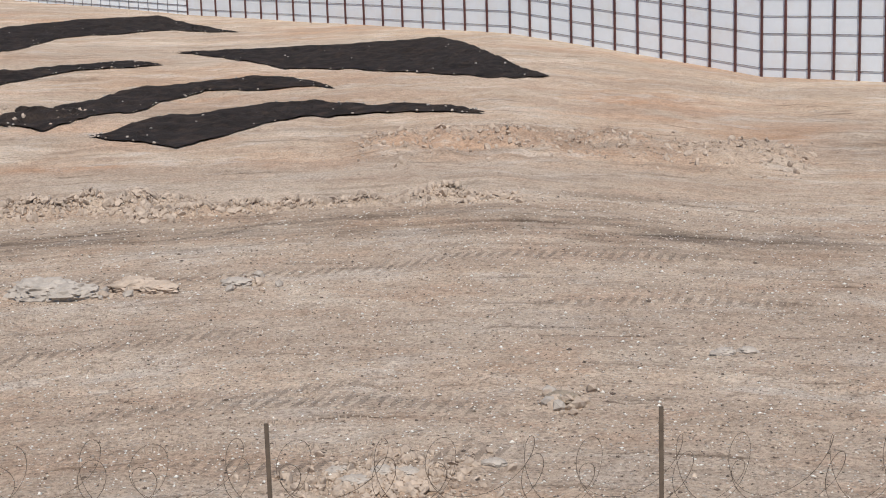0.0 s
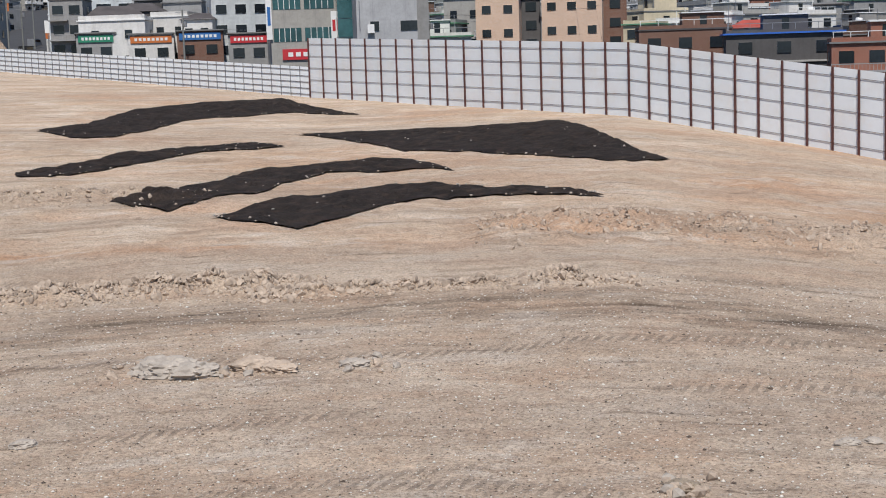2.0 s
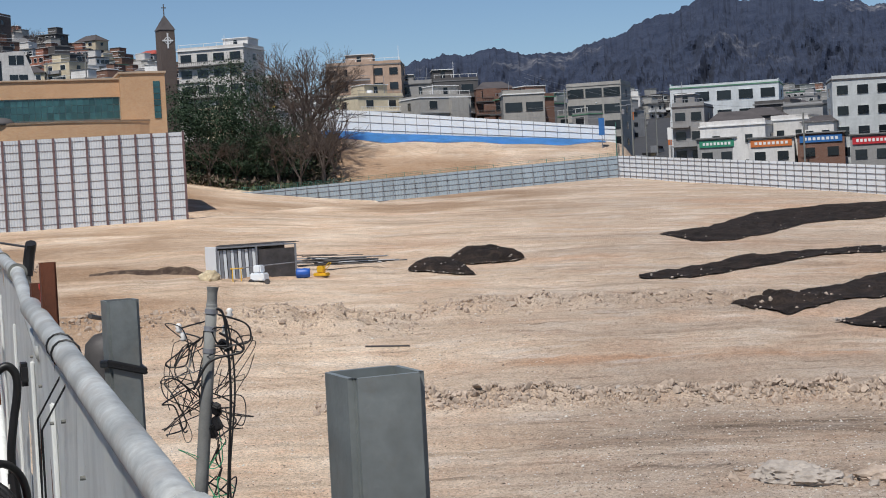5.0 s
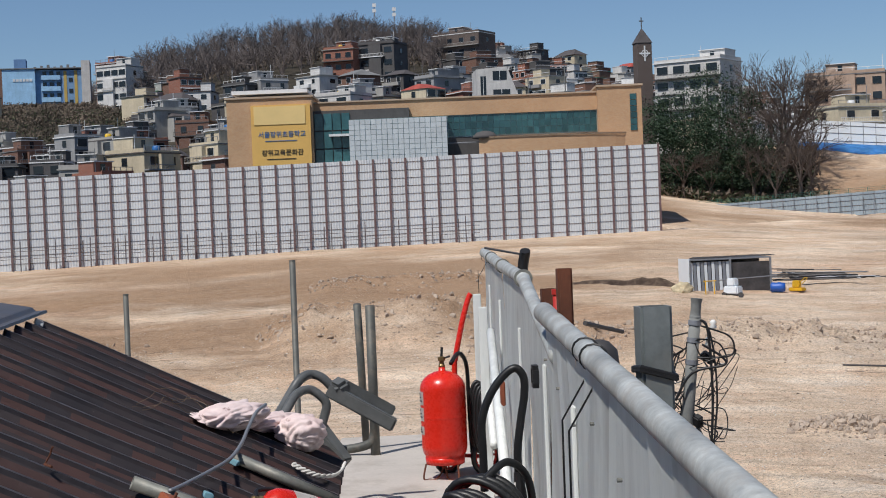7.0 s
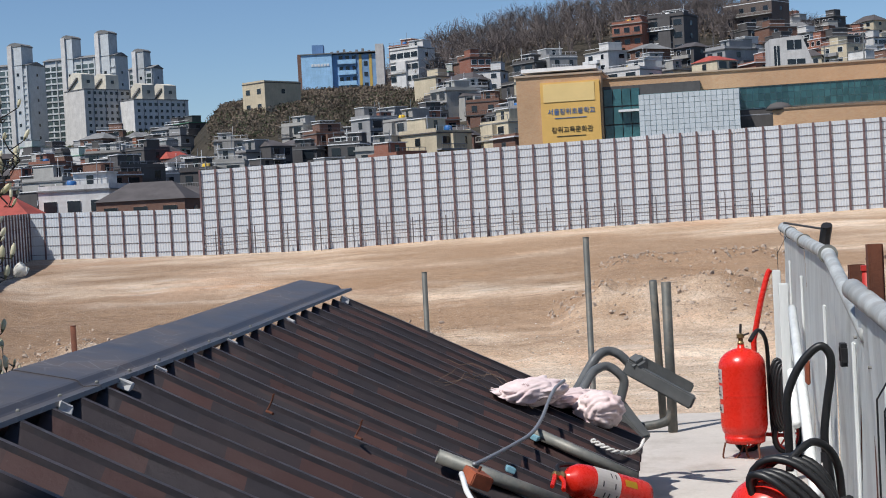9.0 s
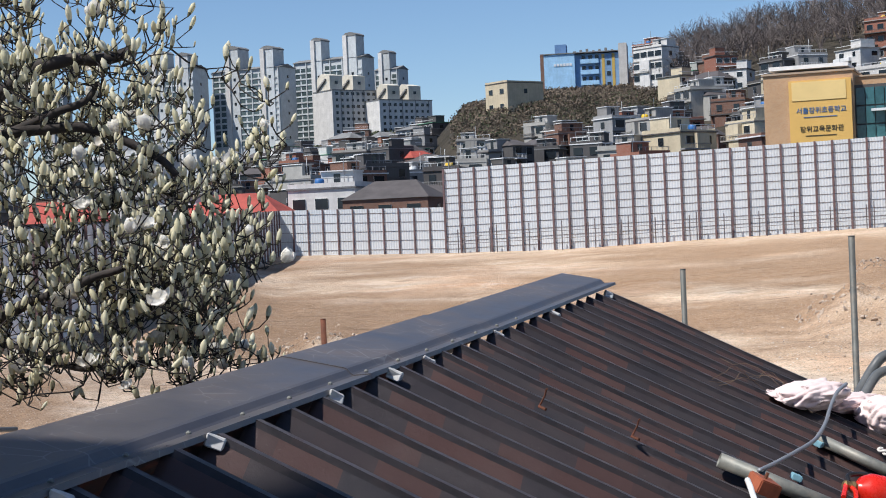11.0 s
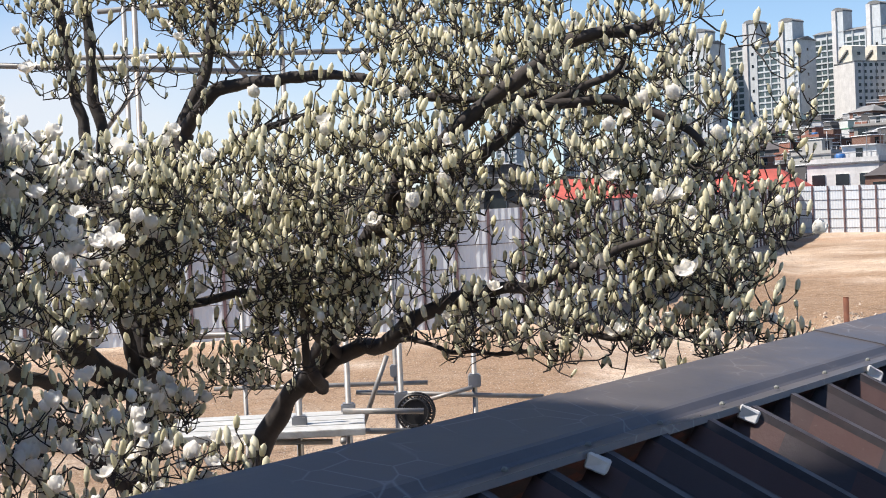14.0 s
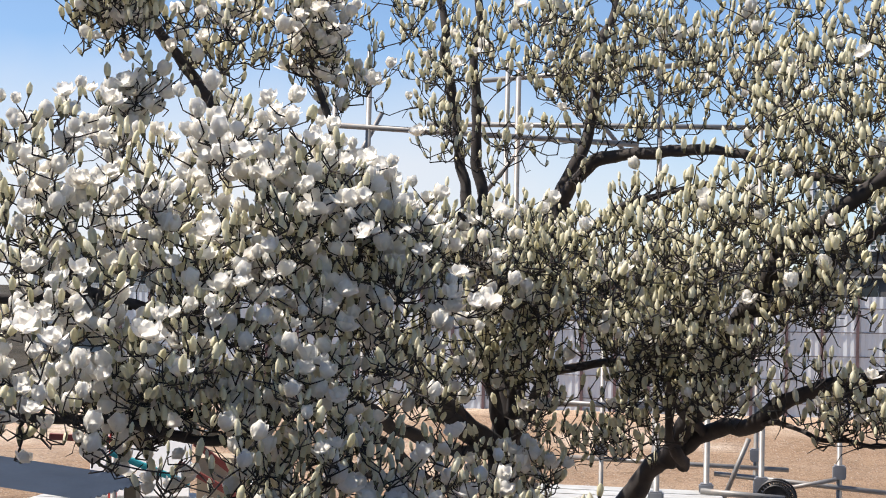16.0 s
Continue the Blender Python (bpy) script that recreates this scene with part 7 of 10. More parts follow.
def filler_houses():
    rng = random.Random(41)
    d = 232.0
    while d < 380:
        step = math.degrees(rng.uniform(10.0, 12.0) / d)
        az = 40.0 + rng.uniform(0, step)
        while az < 78:
            a, dd = az + rng.uniform(-0.2, 0.2) * step, d + rng.uniform(-5, 5)
            az += step
            if a > 74.5 and dd < 260:
                continue
            p = polar(a, dd)
            z = float(ground_base(p.x, p.y))
            wall, lab = rng.choices(KINDS, weights=(24, 8, 24, 8, 16, 34, 18))[0]
            fl = rng.choice((2, 2, 2, 3, 3))
            if 46 < a < 59.5 and z + fl * 2.7 + 1.5 > 10 + dd * 0.106:
                continue
            w, dep = rng.uniform(6.0, 9.5), rng.uniform(6, 9)
            gable = rng.random() < 0.14
            if gable:
                lab = lab.replace("a flat roof", "a hipped tile roof")
            house(a, dd, w, dep, z - 0.5, z + fl * 2.7 - 0.5, house_turn(rng), wall, lab, fl, 2, "hip" if gable else "flat",
                  rng.choice((M_ROOF_TILE, M_ROOF_TILE, M_ROOF_TILE, M_ROOF_RED, M_ROOF_GREY)) if gable else None,
                  rng.choice((WIN_A, WIN_B, WIN_B, WIN_C)), side=1, rng=rng, group="hillside houses")
        d += rng.uniform(20, 24)
    # the flat quarter beyond the street
    d = 262.0
    while d < 400:
        step = math.degrees(rng.uniform(11, 14) / d)
        az = -16.0
        while az < 38.5:
            a, dd = az + rng.uniform(-0.2, 0.2) * step, d + rng.uniform(-5, 5)
            az += step
            if 18.8 < a < 22.9 or (a > 22.0 and dd < 285):
                continue
            p = polar(a, dd)
            z = float(ground_base(p.x, p.y))
            wall, lab = rng.choices(KINDS, weights=(30, 8, 9, 7, 36, 12, 26))[0]
            lab = lab.replace("hillside ", "").replace(" on the hillside", " in the town")
            fl = rng.choice((2, 2, 3, 3)) if a < 22 else rng.choice((2, 3, 3))
            house(a, dd, rng.uniform(7, 11), 9, z - 0.5, z + fl * 2.8 - 0.5, house_turn(rng), wall, lab, fl, 2, "flat",
                  rng.choice((None, None, None, M_ROOF_GREEN)), rng.choice((WIN_A, WIN_B, WIN_B, WIN_C)), side=1, rng=rng, group="town houses")
        d += rng.uniform(22, 27)


def far_houses():
    """The crowded far rows of the town and the hill, one mesh."""
    rng = random.Random(97)
    walls = (W_GREY, W_CREAM, W_BROWN, W_RED, W_WHITE, W_DARK, W_CONC)
    extra = (M_ROOF_GREY, M_ROOF_GREEN, M_ROOF_TILE, M_ROOF_RED, M_TRIM, M_GLASS, M_ROOF_BLUE)
    verts, faces, mats = [], [], []

    def box(m, x0, x1, y0, y1, z0, z1, mat):
        i = len(verts)
        verts.extend(tuple(m @ Vector(p)) for p in ((x0, y0, z0), (x1, y0, z0), (x1, y1, z0), (x0, y1, z0), (x0, y0, z1), (x1, y0, z1), (x1, y1, z1), (x0, y1, z1)))
        for f in ((0, 1, 5, 4), (1, 2, 6, 5), (2, 3, 7, 6), (3, 0, 4, 7), (4, 5, 6, 7)):
            faces.append(tuple(k + i for k in f))
            mats.append(mat)

    def one(az, d, high):
        p = polar(az, d)
        z = float(ground_base(p.x, p.y)) - 0.5
        fl = rng.choice(high)
        if 46 < az < 59.5 and z + fl * 2.75 + 2.0 > 10 + d * 0.1085:
            return
        w, dep, h = rng.uniform(6, 11), rng.uniform(6, 9), fl * 2.75
        m = facing(az, d, z, house_turn(rng))
        wall = rng.choices(range(7), weights=(26, 8, 20, 8, 20, 30, 20) if az > 38 else (30, 10, 8, 7, 34, 12, 26))[0]
        box(m, -w / 2, w / 2, 0, dep, -8, h, wall)
        if rng.random() < 0.22:
            i = len(verts)
            rz, o = h + w * 0.22, 0.5
            verts.extend(tuple(m @ Vector(q)) for q in ((-w / 2 - o, -o, h), (w / 2 + o, -o, h), (w / 2 + o, dep + o, h), (-w / 2 - o, dep + o, h), (-w / 4, dep / 2, rz), (w / 4, dep / 2, rz)))
            k = rng.choice((9, 9, 9, 9, 9, 10, 7, 7))
            for f in ((0, 1, 5, 4), (1, 2, 5), (2, 3, 4, 5), (3, 0, 4)):
                faces.append(tuple(q + i for q in f))
                mats.append(k)
        else:
            o = rng.uniform(0.05, 0.35)
            box(m, -w / 2 - o, w / 2 + o, -o, dep + o, h, h + 0.25, rng.choice((7, 7, 11, 6, 9, 8)))
            sw = w * rng.uniform(0.3, 0.6)
            x = rng.uniform(-0.5, 0.5) * (w - sw)
            box(m, x - sw / 2, x + sw / 2, dep * 0.3, dep * 0.8, h + 0.25, h + 2.5, wall)
            box(m, x - sw / 2 - 0.1, x + sw / 2 + 0.1, dep * 0.3 - 0.2, dep * 0.8 + 0.1, h + 2.5, h + 2.65, rng.choice((7, 11)))
            box(m, -w / 2, w / 2, 0, 0.08, h + 1.0, h + 1.1, 11)
        for i in range(fl):
            zz = i * 2.75 + 0.9
            for x in spread(-w / 2, w / 2, rng.choice((2, 2, 3))):
                ww = rng.uniform(0.5, 0.95)
                box(m, x - ww - 0.1, x + ww + 0.1, -0.05, 0, zz - 0.1, zz + 1.3, 11)
                box(m, x - ww, x + ww, -0.08, -0.05, zz, zz + 1.2, 12)
            box(m, w / 2, w / 2 + 0.06, dep * 0.4, dep * 0.6, zz, zz + 1.1, 12)
            if i and rng.random() < 0.6:
                box(m, -w / 2, w * rng.uniform(0, 0.5), -0.9, 0, i * 2.75 - 0.1, i * 2.75 + rng.choice((0.08, 0.8)), rng.choice((11, 11, 0, 6)))
    d = 392.0
    while d < 640:
        step = math.degrees(rng.uniform(9.5, 11.5) / d)
        az = 38.5
        while az < 84:
            az += step
            a, dd = az + rng.uniform(-0.2, 0.2) * step, d + rng.uniform(-6, 6)
            if (58.3 < a < 67.5 and dd < 560) or (dd > 480 and 45.5 < a < 61) or (a > 64 and dd > 560):
                continue
            one(a, dd, (2, 2, 3))
        d += rng.uniform(19, 23)
    d = 412.0
    while d < 900:
        step = math.degrees(rng.uniform(11, 14) / d)
        az = -16.0
        while az < 39:
            az += step
            a = az + rng.uniform(-0.2, 0.2) * step
            if 19.9 < a < 21.2 and d < 520:
                continue
            one(a, d + rng.uniform(-7, 7), (2, 2, 3, 3))
        d += rng.uniform(22, 30)
    me = bpy.data.meshes.new("far_houses")
    me.from_pydata(verts, [], faces)
    for q in walls + extra:
        me.materials.append(q)
    me.polygons.foreach_set("material_index", mats)
    tagged(new("far_houses", me), "crowded far rows of low flat-roofed houses", "houses", kind="stuff")


def text_on(th, words, size, m, mat, name="lettering"):
    cu = bpy.data.curves.new(name, "FONT")
    cu.body, cu.size, cu.extrude, cu.align_x, cu.align_y = words, size, 0.02, "CENTER", "CENTER"
    cu.materials.append(mat)
    ob = new(name, cu)
    ob.parent = th
    ob.matrix_local = m
    return ob


def bar_sign(th, x, z, w, h, y, board, ink, n, gap=0.36, label="sign board"):
    """A sign board whose lettering is a row of plain bars."""
    bm = bmesh.new()
    add_box(bm, x - w / 2, x + w / 2, y - 0.12, y, z - h / 2, z + h / 2)
    sg = part("sign", bm, board, th, label)
    cw = w * 0.84 / n
    for i in range(n):
        bm = bmesh.new()
        x0 = x - w * 0.42 + i * cw
        add_box(bm, x0 + cw * gap / 2, x0 + cw * (1 - gap / 2), y - 0.15, y - 0.12, z - h * 0.2, z + h * 0.2)
        part("sign_bar", bm, ink, sg)


def school():
    th = thing("school_building", facing(46.3, 197, 8.0, 0.0), "tan brick school with a yellow gable panel and long teal windows", "school")
    # local x: metres to the right of heading 46.3; heights over the foot

    def X(az):
        return 197 * math.tan(radians(46.3 - az))

    def box_part(name, a0, a1, y0, y1, z0, z1, mat, label="", parent=None):
        bm = bmesh.new()
        add_box(bm, X(a0), X(a1), y0, y1, z0 - 8, z1 - 8)
        return part(name, bm, mat, parent or th, label)

    box_part("gable_block", 54.83, 51.6, 1.0, 14, 6, 27.4, W_TAN, "tan brick end block")
    box_part("coping", 54.9, 51.53, 0.8, 14.2, 27.4, 27.65, M_COPING)
    pan = box_part("yellow_panel", 53.91, 51.66, 0.72, 1.0, 8, 26.5, W_YELLOW, "warm yellow panel with lettering")
    box_part("upper_panel", 53.8, 51.85, 0.64, 0.72, 23.9, 26.3, W_YELLOW_PALE, "pale yellow box panel", pan)
    cx = (X(53.91) + X(51.66)) / 2
    up = Matrix.Rotation(radians(90), 4, "X")
    text_on(pan, "서울장위초등학교", 0.86, Matrix.Translation((cx + 0.1, 0.68, 22.55 - 8)) @ up, M_SIGN_BLUE)
    text_on(pan, "장위교육문화관", 0.86, Matrix.Translation((cx + 0.1, 0.68, 20.15 - 8)) @ up, M_SIGN_BLACK)
    box_part("print_bar", 53.4, 52.2, 0.66, 0.72, 21.70, 21.78, M_SIGN_BLUE, "", pan)
    box_part("print_bar", 53.35, 52.25, 0.66, 0.72, 19.31, 19.39, M_SIGN_BLACK, "", pan)
    # roof deck rail on the end block
    box_part("roof_deck", 54.7, 51.8, 3, 12, 28.2, 28.7, M_TRIM)
    # glass stair hall
    for i in range(4):
        for j in range(3):
            a0 = 51.55 - i * 0.345
            box_part("pane", a0, a0 - 0.31, 2.6, 2.7, 18.2 + j * 2.4, 20.4 + j * 2.4, M_TEAL_GLASS)
    box_part("hall_wall", 51.6, 47.9, 2.75, 12, 6, 25.6, W_DARK)
    box_part("canopy", 51.0, 50.0, 1.6, 3, 22.1, 22.4, M_TRIM)
    box_part("canopy", 51.5, 40.0, 0.9, 3, 18.35, 18.6, M_TRIM)
    # white glazed block
    base = box_part("glazed_block", 50.2, 46.45, 0.3, 5, 18.6, 24.1, M_MULLION, "white glazed tile block")
    for i in range(18):
        for j in range(8):
            a0 = 50.2 - i * 3.75 / 18
            box_part("panel", a0 - 0.01, a0 - 3.75 / 18 + 0.01, 0.22, 0.3, 18.65 + j * 0.68, 19.28 + j * 0.68, M_TILE_WHITE, "", base)
    # long main block with its ribbon of glass
    box_part("long_wall", 51.6, 40.4, 4, 15, 24.45, 26.7, W_TAN, "tan brick upper wall")
    box_part("coping", 51.6, 40.4, 3.8, 15.2, 26.7, 26.9, M_COPING)
    box_part("core_wall", 47.9, 40.4, 4.3, 15, 6, 24.45, W_DARK)
    for i in range(26):
        a0 = 46.4 - i * 0.2215
        for j in range(3):
            box_part("pane", a0, a0 - 0.203, 4.15, 4.25, 21.65 + j * 0.92, 22.5 + j * 0.92, M_TEAL_GLASS)
    box_part("mullion_wall", 46.5, 40.6, 4.25, 4.3, 21.5, 24.45, M_MULLION)
    # corner tower
    box_part("tower_block", 40.62, 38.95, 2.5, 14, 6, 27.3, W_TAN, "tan brick corner tower")
    box_part("coping", 40.67, 38.9, 2.3, 14.2, 27.3, 27.55, M_COPING)
    for j in range(6):
        box_part("pane", 39.4, 39.15, 2.4, 2.5, 21.4 + j * 0.82, 22.15 + j * 0.82, M_TEAL_GLASS)
    # rounded low front
    bm = bmesh.new()
    n = 16
    xs = [X(45.25) + (X(39.25) - X(45.25)) * i / n for i in range(n + 1)]
    fr = [(x, 3.4 - 3.3 * math.sin(math.pi * min(1, 0.12 + i / n * 0.9)) ** 0.6) for i, x in enumerate(xs)]
    lo = [bm.verts.new((x, y, -2)) for x, y in fr]
    hi = [bm.verts.new((x, y, 13.0)) for x, y in fr]
    for i in range(n):
        bm.faces.new((lo[i], lo[i + 1], hi[i + 1], hi[i]))
    back = [bm.verts.new((xs[0], 4.2, 13.0)), bm.verts.new((xs[-1], 4.2, 13.0))]
    bm.faces.new(hi + [back[1], back[0]])
    part("round_front", bm, W_TAN, th, "curved tan brick low front")
    bm = bmesh.new()
    a = [bm.verts.new((x, y - 0.12, z)) for x, y in fr for z in (13.0, 13.25)]
    for i in range(n):
        bm.faces.new((a[2 * i], a[2 * i + 2], a[2 * i + 3], a[2 * i + 1]))
    bmesh.ops.solidify(bm, geom=bm.faces[:], thickness=0.3)
    part("coping", bm, M_COPING, th)
    ob = part("roof_dome", lathe_bm([(1.7, 0), (1.6, 0.35), (1.1, 0.8), (0.3, 1.0)], 14), W_DARK, th, "dark plastic roof dome", smooth=True)
    ob.matrix_local = pose(X(45.0), 2.6, 13.1)
    bm = tube_bm([(X(47.5), 2, 12.6), (X(43.0), 2, 12.6)], 0.08, 6)
    part("pipe", bm, M_PIPE, th)
    return th


def church():
    th = thing("church_tower", facing(38.86, 330, 25.0, 18), "dark brick church tower with a pyramid roof and white cross", "church")
    w = 3.3
    part("shaft", box_bm(-w / 2, w / 2, 0, w, -10, 22.6, 0.05), W_CHURCH, th)
    bm = bmesh.new()
    v = [bm.verts.new(p) for p in ((-w / 2 - 0.15, -0.15, 22.6), (w / 2 + 0.15, -0.15, 22.6), (w / 2 + 0.15, w + 0.15, 22.6), (-w / 2 - 0.15, w + 0.15, 22.6), (-0.12, w / 2 - 0.1, 25.8), (0.12, w / 2 - 0.1, 25.8), (0.12, w / 2 + 0.1, 25.8), (-0.12, w / 2 + 0.1, 25.8))]
    for f in ((0, 1, 5, 4), (1, 2, 6, 5), (2, 3, 7, 6), (3, 0, 4, 7), (4, 5, 6, 7), (3, 2, 1, 0)):
        bm.faces.new([v[i] for i in f])
    part("roof", bm, M_ROOF_TILE, th)
    bm = tube_bm([(0, w / 2, 25.6), (0, w / 2, 28.3)], 0.12, 6)
    add_tube(bm, [(-0.5, w / 2, 27.5), (0.5, w / 2, 27.5)], 0.12, 6)
    part("spire_cross", bm, W_DARK, th)
    bm = bmesh.new()
    add_box(bm, -0.16, 0.16, -0.12, 0.0, 18.6, 21.9)
    add_box(bm, -1.2, 1.2, -0.122, 0.0, 20.1, 20.42)
    for a in range(20):
        t0, t1 = a * math.pi / 10, (a + 1) * math.pi / 10
        add_tube(bm, [(0.72 * math.cos(t0), -0.06, 20.26 + 0.72 * math.sin(t0)), (0.72 * math.cos(t1), -0.06, 20.26 + 0.72 * math.sin(t1))], 0.1, 4)
    part("cross", bm, M_TRIM, th, "white ringed cross")


def slanted_house():
    th = thing("white_house", facing(44.41, 300, 28.0, 8), "white house with a slanting side wall", "house")
    bm = bmesh.new()
    prof = [(-4.4, -8), (4.6, -8), (4.6, 5.0), (1.7, 12.9), (-4.4, 12.4)]
    a = [bm.verts.new((x, 0, z)) for x, z in prof]
    b = [bm.verts.new((x, 8, z)) for x, z in prof]
    for i in range(5):
        bm.faces.new((a[i], a[(i + 1) % 5], b[(i + 1) % 5], b[i]))
    bm.faces.new(a[::-1])
    bm.faces.new(b)
    bmesh.ops.recalc_face_normals(bm, faces=bm.faces[:])
    part("wall", bm, W_WHITE, th)
    for x0, x1, z0, z1 in ((-3.7, -2.6, 5.5, 11.0), (-1.2, 1.6, 10.2, 12.0), (-1.2, 2.2, 7.3, 8.3)):
        bm = bmesh.new()
        add_box(bm, x0, x1, -0.06, 0.1, z0, z1)
        win = part("window", bm, M_GLASS, th)
        bm = bmesh.new()
        add_box(bm, (x0 + x1) / 2 - 0.04, (x0 + x1) / 2 + 0.04, -0.1, -0.06, z0, z1)
        part("mullion", bm, M_TRIM, win)


def apartment(az, d, w, dep, zb, zt, turn, towers, label):
    """A slab of flats with glazed balconies and stair towers; towers: (x, width, top)."""
    th = thing("apartment_block", facing(az, d, zb, turn), label, "apartment building", "apartment blocks")
    h = zt - zb
    part("wall", box_bm(-w / 2, w / 2, 0, dep, -25, h), W_FLATS, th)
    bm = bmesh.new()
    v = [bm.verts.new(p) for p in ((-w / 2 - 0.4, -0.8, h), (w / 2 + 0.4, -0.8, h), (w / 2 + 0.4, dep + 0.4, h), (-w / 2 - 0.4, dep + 0.4, h), (-w / 2 - 0.4, dep / 2, h + 1.8), (w / 2 + 0.4, dep / 2, h + 1.8))]
    for f in ((0, 1, 5, 4), (2, 3, 4, 5), (1, 2, 5), (3, 0, 4), (3, 2, 1, 0)):
        bm.faces.new([v[i] for i in f])
    part("roof", bm, M_ROOF_GREY, th)
    fl, n = 2.8, int(h / 2.8)
    cols = max(2, int(w / 3.4))
    step = (w - 1.2) / cols
    for i in range(n):
        for x in spread(-w / 2 + 0.6, w / 2 - 0.6, cols):
            if any(abs(x - t[0]) < t[1] / 2 + 0.3 for t in towers):
                continue
            share("window", WIN_FLAT, th, Matrix.Translation((x, -0.02, i * fl + 0.75)))
    for i in range(n):
        part("balcony", box_bm(-w / 2 + 0.3, w / 2 - 0.3, -0.35, 0, i * fl - 0.12, i * fl + 0.55), W_FLATS, th)
    for x in [-w / 2 + 0.6 + step * k for k in range(0, cols + 1, 2)]:
        part("pier", box_bm(x - 0.25, x + 0.25, -0.55, 0, -2, h), W_FLATS, th)
    for x, tw, top in towers:
        hh = top - zb
        t = part("stair_tower", box_bm(x - tw / 2, x + tw / 2, -0.6, dep * 0.62, -25, hh - 1.0), W_FLATS, th)
        part("tower_fin", box_bm(x - tw / 2 - 0.15, x - tw / 2 + 2.0, -1.5, 0.4, -25, hh - 0.6), W_WHITE, t, "white fin up the tower's corner")
        # rounded grey hood over the lift room
        bm = bmesh.new()
        prof = [(-tw / 2 - 0.2, hh - 1.0), (tw / 2 + 0.2, hh - 1.0), (tw / 2 + 0.2, hh - 0.4), (tw * 0.3, hh + 0.5), (0, hh + 0.8), (-tw * 0.3, hh + 0.5), (-tw / 2 - 0.2, hh - 0.4)]
        a = [bm.verts.new((x + px, -0.8, pz)) for px, pz in prof]
        b = [bm.verts.new((x + px, dep * 0.62 + 0.2, pz)) for px, pz in prof]
        for i in range(7):
            bm.faces.new((a[i], a[(i + 1) % 7], b[(i + 1) % 7], b[i]))
        bm.faces.new(a[::-1])
        bm.faces.new(b)
        bmesh.ops.recalc_face_normals(bm, faces=bm.faces[:])
        part("tower_roof", bm, M_ROOF_GREY, t, "rounded grey hood")
        for i in range(1, n, 2):
            share("window", WIN_C, t, Matrix.Translation((x + tw * 0.15, -0.62, i * fl)))
    # rows of windows on the gable end
    for i in range(1, n, 2):
        share("window", WIN_C, th, Matrix.Translation((w / 2 + 0.02, dep * 0.5, i * fl)) @ Matrix.Rotation(radians(90), 4, "Z"))


def stepped_flats(az, d, w, dep, zb, zt, turn, humps, label):
    th = thing("stepped_flats", facing(az, d, zb, turn), label, "apartment building", "apartment blocks")
    h = zt - zb
    part("wall", box_bm(-w / 2, w / 2, 0, dep, -20, h), W_WHITE, th)
    part("coping", box_bm(-w / 2 - 0.2, w / 2 + 0.2, -0.2, dep + 0.2, h, h + 0.4), M_ROOF_GREY, th)
    for i in range(int(h / 2.9)):
        for x in spread(-w / 2 + 1, w / 2 - 1, int(w / 3.0)):
            share("window", WIN_A if i % 2 else WIN_C, th, Matrix.Translation((x, -0.02, i * 2.9 + 0.9)))
    for x in spread(-w / 2, w / 2, 4):
        part("down_pipe", tube_bm([(x + 1.6, -0.12, -4), (x + 1.6, -0.12, h)], 0.12, 6), M_ROOF_GREY, th)
    for x in humps:
        bm = bmesh.new()
        prof = [(2.0, h - 1), (dep - 3.0, h - 1), (dep - 3.0, h + 6.0), (dep * 0.55, h + 8.2), (2.0, h + 7.0)]
        a = [bm.verts.new((x - 3.4, py, pz)) for py, pz in prof]
        b = [bm.verts.new((x + 3.4, py, pz)) for py, pz in prof]
        for i in range(5):
            bm.faces.new((a[i], a[(i + 1) % 5], b[(i + 1) % 5], b[i]))
        bm.faces.new(a[::-1])
        bm.faces.new(b)
        bmesh.ops.recalc_face_normals(bm, faces=bm.faces[:])
        hump = part("penthouse", bm, W_PENT, th, "cream penthouse with an outside stair")
        bm = bmesh.new()
        for i in range(8):
            add_box(bm, x - 4.2, x - 3.4, dep - 4.2 - i * 0.95, dep - 3.2 - i * 0.95, h + 0.4 + i * 0.62, h + 1.3 + i * 0.62)
        part("stair", bm, M_ROOF_GREY, hump)
        share("window", WIN_A, hump, Matrix.Translation((x, 1.98, h + 3.2)))


